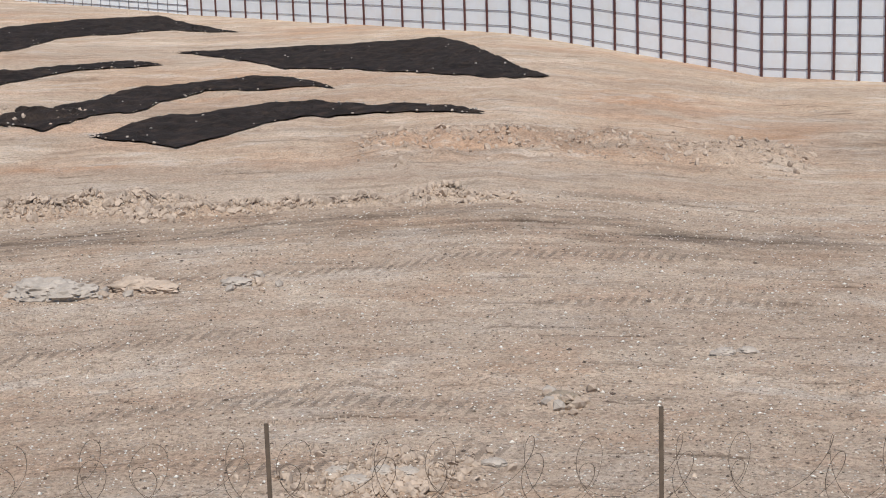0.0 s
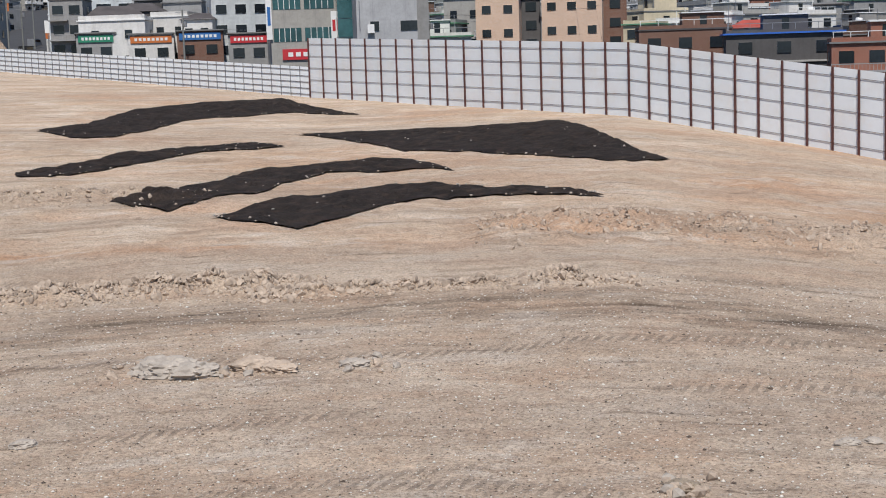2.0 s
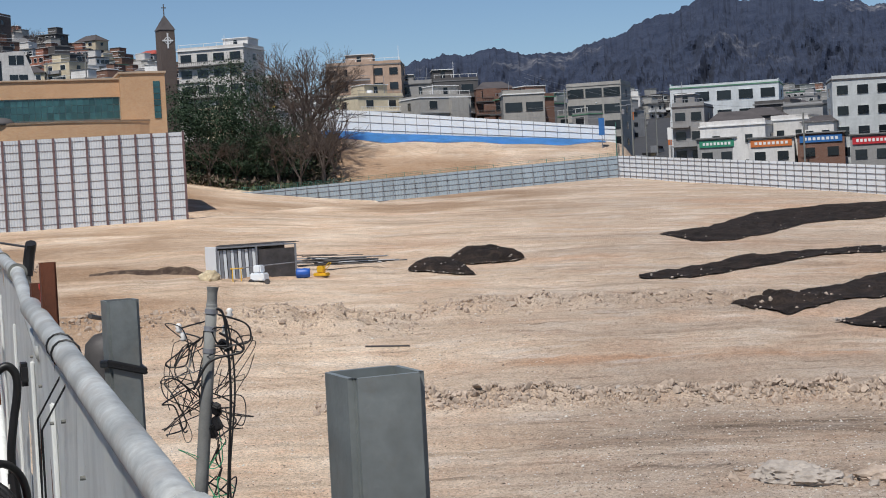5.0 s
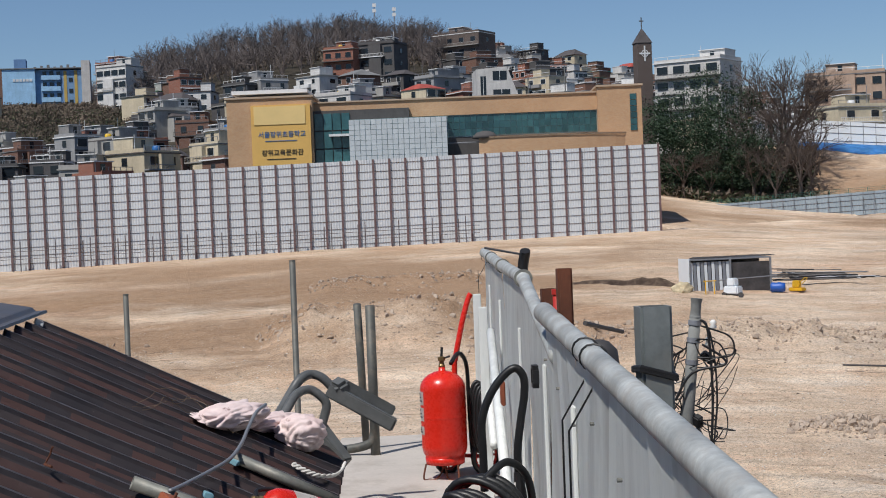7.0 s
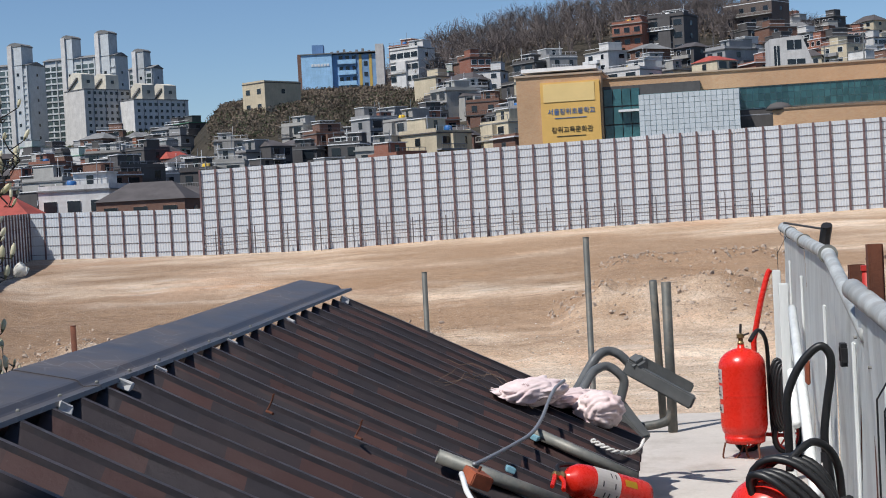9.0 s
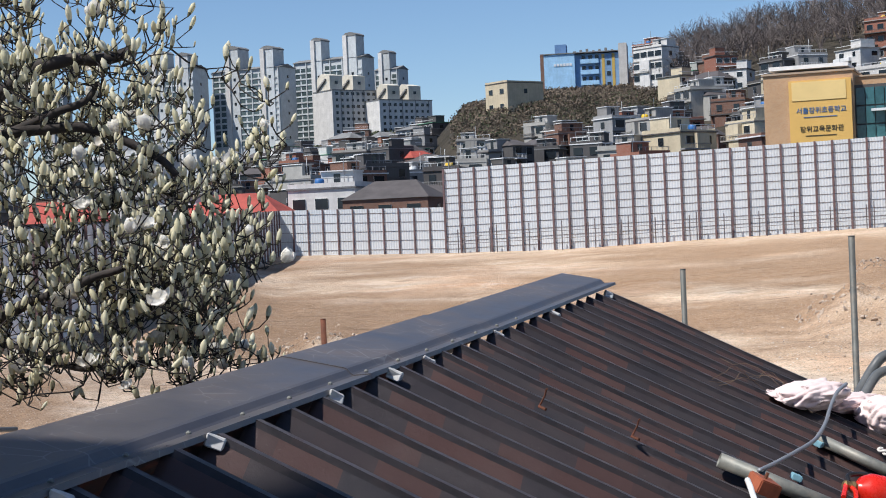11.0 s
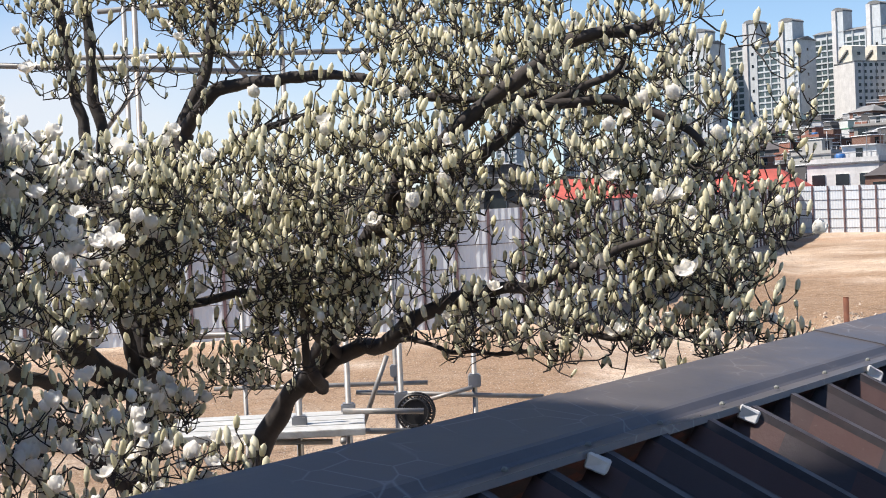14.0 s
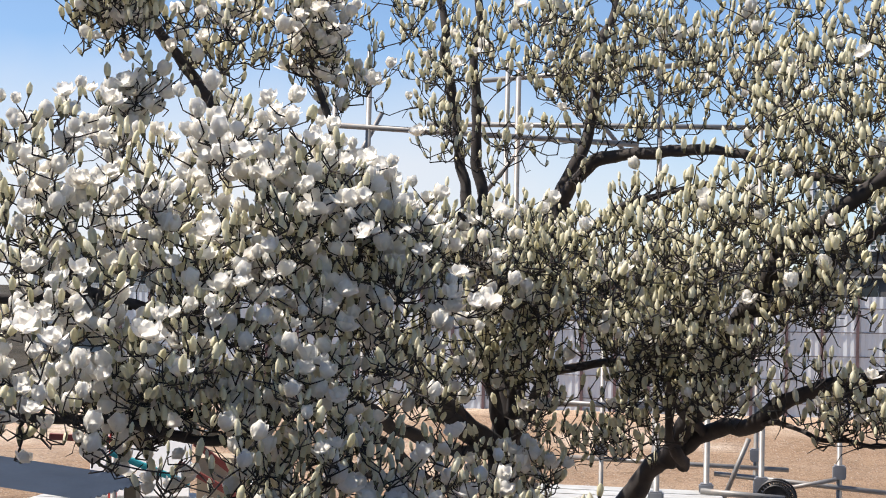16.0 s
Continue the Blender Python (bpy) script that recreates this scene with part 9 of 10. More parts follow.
house(59.1, 463, 9, 9, 50, 62.0, -36, W_RED, "brick flats beside the white ones", 4, 2, kind="brick_flats")
house(64.75, 420, 9.5, 13.3, 36, 48.6, -50, W_CREAM, "cream block on the wooded spur", 3, 2, kind="cream_block", extras=False)
house(31.59, 300, 15, 10, 24, 35.6, -6, W_PINKISH, "pinkish beige four-storey building", 4, 5, kind="beige_building", win=WIN_A)
house(37.31, 310, 14.5, 11, 28, 41.0, -24, W_WHITE, "pale grey walk-up flats with balconies", 4, 4, kind="pale_flats", win=WIN_B)
house(28.1, 302, 9, 10, 22, 31.8, 6, W_DARK, "dark stone house with a terrace", 3, 2, kind="dark_house", win=WIN_B)
house(29.7, 306, 8.5, 10, 23, 31.8, -4, W_GREY, "grey house with a dark upper floor", 3, 2, kind="grey_house", win=WIN_B)
house(26.6, 300, 8, 9, 22, 29.8, 8, W_BROWN, "brown brick house with white eaves", 3, 2, "hip", M_ROOF_TILE, kind="brown_house")
house(25.55, 282, 7.8, 9, 18, 27.2, 5, W_CONC, "pale concrete house with a tall green-framed window", 2, 2, kind="concrete_house", win=WIN_D, extras=False)
house(22.9, 290, 10.6, 10, 16, 28.6, -12, W_CONC, "pale concrete building with dark ribbon windows", 4, 3, kind="concrete_building", win=WIN_D, extras=False)
house(18.05, 262, 18.4, 11, 9, 25.4, -6, W_FLATS, "pale four-storey building with square windows", 5, 5, kind="pale_building", win=WIN_B, roof_mat=M_ROOF_GREEN, extras=False)
house(17.6, 246, 10, 9, 8, 18.5, 5, W_GREY, "low grey building with a red hipped roof", 3, 2, "hip", M_ROOF_TILE, kind="grey_building")
house(19.4, 247, 5.2, 9, 9, 21.4, -10, W_GREY, "narrow grey corner building", 4, 2, kind="grey_building", win=WIN_A)
house(13.05, 243, 9.2, 10, 8, 24.0, 6, W_FLATS, "pale office building beside the clinic", 5, 3, kind="pale_building", win=WIN_A, extras=False)
house(3.42, 235, 6.7, 12, 5, 19.6, -5, W_TAN_PALE, "pinkish tan brick walk-up flats", 4, 2, kind="tan_flats", win=WIN_E, extras=False)
# block added to stand for the dark side of the brick flats
house(2.15, 240, 3.0, 10, 5, 19.4, 0, W_DARK, "dark clad block standing for the side of the brick flats", 5, 1, kind="dark_house", extras=False)
house(0.62, 237, 9.4, 12, 5, 19.9, -5, W_TAN_PALE, "pinkish tan brick walk-up flats", 4, 3, kind="tan_flats", win=WIN_E, extras=False)
house(-1.0, 240, 3.6, 12, 5, 19.4, 0, W_BROWN, "dark brick house beside the flats", 5, 1, kind="dark_house", win=WIN_A, extras=False)
house(-2.6, 262, 8, 12, 5, 16.4, -12, W_RED, "red brick walk-up flats with roof rooms", 3, 2, kind="brick_flats", win=WIN_A)
house(5.3, 225, 7, 9, 5, 13.5, 0, W_WHITE, "low white house with a green canopy", 2, 2, kind="white_house", roof_mat=M_ROOF_GREEN)
house(-3.6, 200, 12, 9, 3, 13.0, 5, W_BROWN, "dark house above the white fence", 3, 3, kind="dark_house")
house(-7.2, 190, 14, 9, 2, 12.0, 5, W_DARK, "dark house with blue roof sheets", 3, 3, kind="dark_house", roof_mat=M_ROOF_BLUE)
house(-10.5, 178, 10, 9, 1, 10.5, 5, W_RED, "red brick house above the white fence", 3, 3, kind="brick_house")
for az, d, w, top, wall, roof, rm, lab in ((17.8, 243, 10.5, 17.9, W_WHITE, "flat", M_TRIM, "long low white house with a pale roof"), (16.9, 250, 7, 19.6, W_DARK, "hip", M_ROOF_TILE, "dark house with a hipped tile roof"), (15.7, 246, 6, 18.4, W_WHITE, "flat", M_TRIM, "small white house behind the shops"),
                                           (14.7, 241, 5, 17.8, W_WHITE, "hip", M_ROOF_TILE, "white house with a dark gable roof"), (15.2, 256, 6.5, 21.0, W_GREY, "flat", None, "grey house behind the shops"), (16.3, 258, 6, 21.6, W_DARK, "flat", M_ROOF_GREY, "dark clad house behind the shops"),
                                           (5.6, 232, 5, 15.6, W_GREY, "flat", M_ROOF_GREEN, "grey house with a green canopy roof"), (4.7, 262, 7, 20.6, W_CONC, "flat", None, "concrete house behind the brick flats"), (-3.2, 236, 6, 14.6, W_WHITE, "flat", M_TRIM, "low white house above the fence"),
                                           (-1.9, 228, 5, 14.4, W_CREAM, "flat", M_ROOF_GREEN, "low cream house above the fence"), (-4.6, 245, 6, 15.8, W_WHITE, "flat", None, "white house above the fence"), (-5.8, 236, 6, 13.6, W_GREY, "hip", M_ROOF_RED, "grey house with a red roof")):
    house(az, d, w, 8, 6.0, top, -14, wall, lab, 3, 2, roof, rm, WIN_C, kind="low_house", extras=False)
shop_front(16.4, 240, 7, 11, 15.6, M_SIGN_ORANGE, "small shop with an orange sign board")
shop_front(14.6, 236, 7, 10.5, 15.8, M_SIGN_BLUE, "small shop with a blue sign board")
shop_front(12.8, 228, 6, 10, 15.0, M_SIGN_RED, "small shop with a red sign board")
shop_front(18.4, 243, 6, 11.5, 16.0, M_SIGN_GREEN, "small shop with a green sign board")
apartment(84.0, 900, 13, 14, 25, 101.6, -20, [(0, 5, 104)], "slender pale apartment tower far beyond the fence")
apartment(83.1, 930, 12, 14, 25, 100.5, -20, [(0, 5, 103)], "slender pale apartment tower far beyond the fence")
apartment(86.2, 900, 16, 14, 25, 85.5, -20, [(-3, 5, 88)], "pale apartment tower far beyond the fence")
apartment(81.4, 920, 15, 14, 25, 97.0, -20, [(2, 5, 99)], "pale apartment tower behind the magnolia")
for az, d, w, top, wall, roof, rm, lab in ((75.2, 186, 13, 12.4, W_RED, "hip", M_ROOF_RED, "low brick house with a bright red roof"), (77.7, 192, 12, 15.0, W_WHITE, "flat", None, "white house behind the site fence"),
                                           (79.4, 205, 14, 20.5, W_WHITE, "flat", None, "white three-storey house behind the site fence"), (81.8, 160, 11, 12.0, W_GREY, "hip", M_ROOF_RED, "grey house with a red tile roof"),
                                           (86.0, 150, 13, 13.0, W_DARK, "flat", None, "dark house behind the site fence"), (91.0, 150, 12, 13.6, W_CREAM, "flat", None, "cream house behind the site fence"),
                                           (96.0, 145, 13, 12.6, W_BROWN, "hip", M_ROOF_TILE, "brown brick house behind the site fence"), (101.5, 150, 12, 13.5, W_GREY, "flat", None, "grey house behind the site fence"),
                                           (107.0, 150, 14, 14.0, W_WHITE, "flat", None, "white house behind the site fence"), (113.0, 150, 14, 13.0, W_CONC, "flat", None, "concrete house behind the site fence"),
                                           (69.2, 184, 11, 13.6, W_BROWN, "hip", M_ROOF_TILE, "brown brick house with a dark hipped roof"), (71.6, 192, 9, 15.2, W_WHITE, "flat", None, "white house above the low fence")):
    house(az, d, w, 9, 4.0, top, -18, wall, lab, 3, 3, roof, rm, WIN_A, kind="low_house")
filler_houses()
far_houses()
street()
far_wood()
mountain()
# trees on the bank beside the terrace
for k, (az, d, h) in enumerate(((38.0, 252, 16), (37.1, 248, 17), (36.2, 250, 17), (35.4, 254, 17), (37.5, 258, 17.5), (34.8, 247, 12), (36.6, 262, 19), (38.6, 256, 15), (35.8, 246, 11), (37.8, 246, 11), (35.9, 258, 17), (38.3, 248, 12), (36.7, 246, 12))):
    p = polar(az, d)
    pine_tree(p.x, p.y, float(ground_base(p.x, p.y)) - 0.3, h, 300 + k)
for k, (az, d, h) in enumerate(((34.0, 256, 21), (33.3, 248, 13), (35.0, 245, 11), (34.2, 244, 10), (36.6, 244, 9), (37.6, 244, 9), (32.9, 250, 10), (33.7, 262, 14), (33.5, 258, 18), (34.5, 251, 17), (35.2, 250, 14), (33.0, 254, 13))):
    p = polar(az, d)
    bare_tree(p.x, p.y, float(ground_base(p.x, p.y)) - 0.3, h, 500 + k, 5 if k in (0, 8, 9) else 4)
antenna_mast(49.05, 560, 74, 19)
antenna_mast(48.3, 565, 74, 18)
for az, d, h in ((21.9, 252, 11), (21.5, 275, 11), (21.0, 300, 11), (20.6, 330, 11), (19.2, 258, 12), (15.2, 232, 11), (11.9, 225, 12), (6.0, 215, 11), (43.3, 330, 13), (41.9, 340, 16), (66.7, 240, 10), (24.0, 270, 9)):
    p = polar(az, d)
    utility_pole(az, d, float(ground_base(p.x, p.y)), h)
van(21.3, 290, float(ground_base(*polar(21.3, 290).xy)), 60, M_TRIM, "white delivery van in the street")
van(20.9, 315, float(ground_base(*polar(20.9, 315).xy)), 70, M_BLACK, "dark car parked in the street")
van(20.6, 340, float(ground_base(*polar(20.6, 340).xy)), 70, M_PIPE, "grey car in the street")

# ================= scaffold and clutter behind the magnolia =================
M_SCAFF = plain("weathered scaffold tube", (0.25, 0.245, 0.235), 0.5, 0.3, 0.25, 6, 50, 0.1, dirt=(0.30, 0.24, 0.20))
M_DECK = plain("pale steel deck board", (0.50, 0.50, 0.48), 0.6, 0.2, 0.2, 4, 40, 0.15, dirt=(0.36, 0.33, 0.29))
M_TEAL_TUBE = plain("teal painted tube", (0.03, 0.34, 0.36), 0.5, 0, 0.15, 6, 50, 0.05)
M_RED_BAR = plain("red primer beam", (0.26, 0.055, 0.04), 0.7, 0, 0.25, 6, 50, 0.15)
M_GREEN_TARP = plain("green tarpaulin", (0.02, 0.17, 0.10), 0.6, 0, 0.3, 3, 20, 0.3)
M_BLUE_SHEET = plain("dull blue roofing sheet", (0.05, 0.075, 0.12), 0.5, 0.1, 0.2, 3, 30, 0.1)
M_PLY = plain("weathered plywood", (0.42, 0.33, 0.23), 0.85, 0, 0.2, 4, 40, 0.2)


def scaffold():
    th = thing("scaffold", Matrix.Translation((-10.5, -0.5, 0.4)), "grey tube scaffold with deck boards behind the magnolia", "scaffold")
    off = Vector((10.5, 0.5, -0.4))

    def tube(name, a, b, r=0.019):
        return part(name, tube_bm([Vector(a) + off, Vector(b) + off], r, 10), M_SCAFF, th, smooth=True)
    for x, y, top in ((-11.34, 0.80, 9.35), (-10.37, 0.23, 9.25), (-9.88, -0.12, 9.45), (-11.37, -0.50, 11.9), (-12.35, -0.95, 9.9), (-9.37, -0.41, 9.25), (-11.25, -1.61, 11.75), (-10.27, -1.40, 11.5), (-12.36, 0.25, 11.55), (-10.09, -2.38, 11.6), (-11.2, -2.9, 11.5), (-9.6, -3.9, 9.5), (-9.9, -3.0, 9.3)):
        tube("standard", (x, y, 0.4), (x, y, top))
        part("coupler", box_bm(-0.045, 0.045, -0.045, 0.045, -0.05, 0.05, 0.01), M_PIPE, th).matrix_local = Matrix.Translation(Vector((x, y, 8.8)) + off)
    for a, b in (((-11.40, -1.4, 9.23), (-11.40, -0.1, 9.18)), ((-11.38, -0.07, 8.75), (-11.30, 1.30, 8.66)), ((-9.37, -0.6, 8.77), (-9.37, 0.25, 8.72)), ((-9.30, -0.15, 8.87), (-9.27, 0.33, 8.85)), ((-9.33, -1.0, 8.72), (-9.38, -0.22, 8.68)),
                 ((-11.33, -1.3, 9.84), (-11.36, -0.68, 9.83)), ((-11.28, -1.8, 11.58), (-11.36, -0.1, 11.72)), ((-11.22, -2.2, 11.25), (-11.36, 0.7, 11.24)), ((-10.05, -2.6, 11.10), (-10.35, -0.6, 11.01)), ((-10.31, -1.25, 9.97), (-10.36, -0.5, 9.96)),
                 ((-9.40, -4.4, 9.27), (-9.68, -3.7, 9.22)), ((-12.4, -1.2, 8.72), (-12.3, 0.5, 8.70)), ((-12.36, 0.25, 9.2), (-11.25, -1.61, 9.2)), ((-10.2, -3.3, 10.55), (-10.2, -1.2, 10.5))):
        tube("ledger", a, b)
    for a, b in (((-11.07, 0.38, 8.69), (-11.05, 0.76, 8.78)), ((-10.08, -0.03, 8.68), (-10.08, 0.14, 9.12)), ((-10.73, -1.75, 10.62), (-10.77, -1.38, 11.10)), ((-11.25, -1.2, 11.6), (-11.3, -0.7, 11.0)), ((-10.1, -2.6, 10.6), (-10.15, -2.3, 11.2)), ((-11.37, -0.5, 8.7), (-11.3, -0.05, 9.3)), ((-9.55, -3.95, 9.20), (-9.74, -3.5, 9.0))):
        tube("brace", a, b, 0.016)
    # deck boards
    for k in range(4):
        y0 = -1.35
        part("deck_board", box_bm(-9.95 + k * 0.23, -9.74 + k * 0.23, y0, -0.02, 8.755, 8.795, 0.004), M_DECK, th).matrix_local = Matrix.Translation(off)
    for k in range(6):
        part("deck_board", box_bm(-10.45 + k * 0.26, -10.21 + k * 0.26, -4.6, -2.7, 8.52, 8.56, 0.004), M_DECK, th).matrix_local = Matrix.Translation(off)
    for y in (-1.2, -0.15):
        tube("ledger", (-10.0, y, 8.73), (-9.0, y, 8.73))
    for y in (-4.4, -2.85):
        tube("ledger", (-10.5, y, 8.495), (-8.85, y, 8.495))


def cable_reel():
    th = thing("cable_reel", Matrix.Translation((-9.66, 0.30, 8.80)) @ Matrix.Rotation(radians(82), 4, "Z"), "black plastic cable reel with a slotted rim", "reel")
    for y in (-0.05, 0.05):
        bm = bmesh.new()
        add_tube(bm, [(0.112 * math.cos(a), y, 0.112 * math.sin(a)) for a in (k * 2 * math.pi / 32 for k in range(33))], 0.007, 6, False)
        add_tube(bm, [(0.082 * math.cos(a), y, 0.082 * math.sin(a)) for a in (k * 2 * math.pi / 32 for k in range(33))], 0.008, 6, False)
        for k in range(28):
            a = k * 2 * math.pi / 28
            add_tube(bm, [(0.082 * math.cos(a), y, 0.082 * math.sin(a)), (0.112 * math.cos(a), y, 0.112 * math.sin(a))], 0.005, 4)
        part("flange", bm, M_BLACK, th)
    part("drum", tube_bm([(0, -0.05, 0), (0, 0.05, 0)], 0.080, 20), M_BLACK, th)
    part("hub", tube_bm([(0, -0.07, 0), (0, 0.07, 0)], 0.03, 12), M_BLACK, th)
    part("stand", tube_bm([(-0.07, 0.0, -0.13), (0, 0.0, 0), (0.07, 0, -0.13)], 0.01, 6), M_PIPE, th)


def clutter():
    def put(name, bm, mat, m, label, cat):
        ob = part(name, bm, mat)
        ob.matrix_world = m
        tagged(ob, label, cat)
    bm = box_bm(-0.34, 0.34, -0.02, 0.02, 0, 0.62, 0.006)
    put("leaning_board", bm, M_TRIM, pose(-10.1, -3.92, 8.56, -28, 0, 108), "white sheet panel leaning on the deck", "panel")
    put("leaning_board", box_bm(-0.16, 0.16, -0.015, 0.015, 0, 0.44, 0.005), M_GALV_DARK, pose(-9.93, -2.96, 8.56, -14, 0, 106), "grey speckled sheet leaning on the deck", "panel")
    put("plywood_box", box_bm(-0.2, 0.2, -0.16, 0.16, 0, 0.32, 0.008), M_PLY, pose(-10.0, -3.25, 8.56, 0, 0, 104), "open plywood box on the deck", "box")
    for k, (a, b) in enumerate((((-9.78, -3.42, 8.98), (-9.95, -2.98, 8.62)), ((-9.70, -3.50, 8.85), (-9.80, -3.05, 8.60)), ((-9.6, -4.35, 9.0), (-9.72, -3.75, 8.98)))):
        put("steel_beam", tube_bm([a, b], 0.028, 4), M_RED_BAR, Matrix.Identity(4), "red primed steel bar leaning over the deck", "bar")
    put("painted_tube", tube_bm([(-9.1, -3.72, 8.97), (-9.30, -3.28, 8.77)], 0.022, 10), M_TEAL_TUBE, Matrix.Identity(4), "teal painted tube lying across the deck", "tube")
    put("painted_tube", tube_bm([(-9.86, -3.24, 9.16), (-9.90, -3.06, 9.12)], 0.03, 10), M_TEAL_TUBE, Matrix.Identity(4), "short teal tube tied to the scaffold", "tube")
    bm = bmesh.new()
    rows = [[bm.verts.new((-9.1 + 0.5 * i / 10, -3.1 + 0.75 * j / 14, 8.585 + 0.16 * math.sin(i * 0.6) * math.sin(j * 0.45) ** 2 + 0.03 * math.sin(i * 2.1 + j * 1.3))) for j in range(15)] for i in range(11)]
    for a, b in zip(rows, rows[1:]):
        for j in range(14):
            bm.faces.new((a[j], b[j], b[j + 1], a[j + 1]))
    bmesh.ops.solidify(bm, geom=bm.faces[:], thickness=0.012)
    put("tarpaulin", bm, M_GREEN_TARP, Matrix.Identity(4), "crumpled green tarpaulin on the deck", "tarpaulin")
    th = thing("standpipe", Matrix.Translation((-9.95, -4.05, 8.56)), "red standpipe with a round handwheel", "pipe")
    part("pipe", tube_bm([(0, 0, 0), (0, 0, 0.72)], 0.03, 12), M_RED_DULL, th, smooth=True)
    part("handwheel", tube_bm([(0.07 * math.cos(a), 0.07 * math.sin(a), 0.73) for a in (k * 2 * math.pi / 16 for k in range(17))], 0.012, 6, False), M_RED_DULL, th)
    # low lean-to roof beside the deck
    th = thing("lean_to_roof", Matrix.Translation((-8.5, -3.95, 0.4)), "dull blue corrugated lean-to roof on posts", "roof")
    bm = bmesh.new()
    rows = [[bm.verts.new((-0.9 + 1.0 * i / 24, -0.9 + 1.3 * j, 8.50 - 0.13 * j + 0.016 * (i % 2))) for i in range(25)] for j in range(2)]
    for i in range(24):
        bm.faces.new((rows[0][i], rows[1][i], rows[1][i + 1], rows[0][i + 1]))
    bmesh.ops.solidify(bm, geom=bm.faces[:], thickness=0.004)
    part("roof_sheet", bm, M_BLUE_SHEET, th)
    for x, y in ((-0.8, -0.8), (0.0, -0.8), (-0.8, 0.3), (0.0, 0.3)):
        part("post", box_bm(x - 0.04, x + 0.04, y - 0.04, y + 0.04, -0.2, 8.35), M_PLY, th)


scaffold()
cable_reel()
clutter()

# ================= the magnolia =================
BOUGHS = {}


def limb(name, pts, r0, r1):
    BOUGHS[name] = (pts, r0, r1)


limb("trunk", [(-7.35, -0.95, 0.3), (-7.40, -1.00, 4.5), (-7.45, -1.08, 8.0), (-7.50, -1.09, 9.07), (-7.50, -1.04, 9.53), (-7.51, -0.99, 9.77), (-7.52, -0.90, 10.10), (-7.63, -0.85, 10.43)], 0.125, 0.055)
limb("up_1", [(-7.51, -0.99, 9.77), (-7.59, -1.16, 9.99), (-7.67, -1.30, 10.26), (-7.76, -1.38, 10.75), (-7.74, -1.45, 11.29), (-7.83, -1.52, 11.95)], 0.040, 0.020)
limb("up_2", [(-7.59, -1.16, 9.99), (-7.78, -1.25, 10.33), (-7.87, -1.29, 10.91), (-7.87, -1.29, 11.43), (-7.97, -1.28, 12.1)], 0.042, 0.016)
limb("mid", [(-7.63, -0.85, 10.43), (-7.74, -0.74, 10.78), (-7.84, -0.68, 11.13), (-7.95, -0.62, 11.49), (-8.05, -0.56, 12.0)], 0.036, 0.018)
limb("right", [(-7.63, -0.85, 10.43), (-7.45, -0.64, 10.62), (-7.26, -0.31, 10.67), (-7.07, 0.04, 10.62), (-6.85, 0.34, 10.51), (-6.63, 0.57, 10.45), (-6.45, 0.85, 10.48)], 0.036, 0.014)
limb("mid_right", [(-7.52, -0.90, 10.10), (-7.25, -0.62, 10.31), (-6.96, -0.37, 10.42), (-6.77, -0.13, 10.48)], 0.025, 0.01)
limb("second", [(-7.40, -1.00, 6.5), (-7.75, -0.70, 8.2), (-7.76, -0.49, 8.98), (-7.56, -0.30, 9.22), (-7.37, -0.12, 9.36), (-7.06, 0.10, 9.46), (-6.75, 0.34, 9.62), (-6.43, 0.56, 9.69), (-6.10, 0.80, 9.77), (-5.85, 1.04, 9.86)], 0.082, 0.014)
limb("fork", [(-7.56, -0.30, 9.22), (-7.27, -0.17, 9.47), (-7.07, -0.08, 9.68), (-6.77, 0.06, 9.96), (-6.56, 0.21, 10.17), (-6.35, 0.39, 10.34), (-6.23, 0.61, 10.50), (-6.09, 0.87, 10.64), (-6.03, 1.16, 10.69)], 0.056, 0.022)
limb("fork_2", [(-7.37, -0.12, 9.36), (-6.96, -0.29, 9.58), (-6.57, -0.26, 9.81), (-6.17, -0.16, 10.04)], 0.03, 0.01)
limb("left", [(-7.49, -1.15, 9.23), (-6.85, -1.31, 9.55), (-6.43, -1.40, 9.78), (-6.09, -1.54, 9.96), (-5.95, -1.65, 10.22), (-5.98, -1.91, 10.51), (-6.01, -2.14, 10.80), (-6.04, -2.33, 11.08), (-6.01, -2.41, 11.5)], 0.046, 0.018)
limb("left_2", [(-7.49, -1.15, 9.23), (-6.65, -1.32, 9.35), (-5.91, -1.44, 9.58), (-5.44, -1.62, 9.80), (-5.07, -1.79, 9.88), (-4.86, -2.04, 9.94), (-4.75, -2.29, 9.90), (-4.65, -2.47, 9.93)], 0.034, 0.012)
limb("low", [(-7.50, -1.09, 9.07), (-6.66, -1.27, 9.16), (-5.80, -1.45, 9.34), (-5.23, -1.62, 9.46), (-4.84, -1.83, 9.52), (-4.64, -2.06, 9.56), (-4.51, -2.31, 9.60)], 0.030, 0.012)
limb("up_left", [(-6.43, -1.40, 9.78), (-6.20, -1.48, 10.13), (-6.19, -1.53, 10.42), (-6.25, -1.70, 10.79), (-6.33, -1.78, 11.4)], 0.03, 0.01)
limb("front_2", [(-7.51, -0.99, 9.77), (-6.81, -0.97, 9.98), (-6.31, -0.95, 10.16), (-5.89, -1.02, 10.27)], 0.028, 0.01)
limb("fork_right", [(-6.75, 0.06, 9.96), (-6.65, 0.19, 9.97), (-6.49, 0.34, 10.10), (-6.38, 0.53, 10.25), (-6.31, 0.70, 10.37), (-6.24, 0.90, 10.41), (-6.21, 1.05, 10.40), (-6.13, 1.21, 10.32), (-6.06, 1.30, 10.21)], 0.045, 0.014)
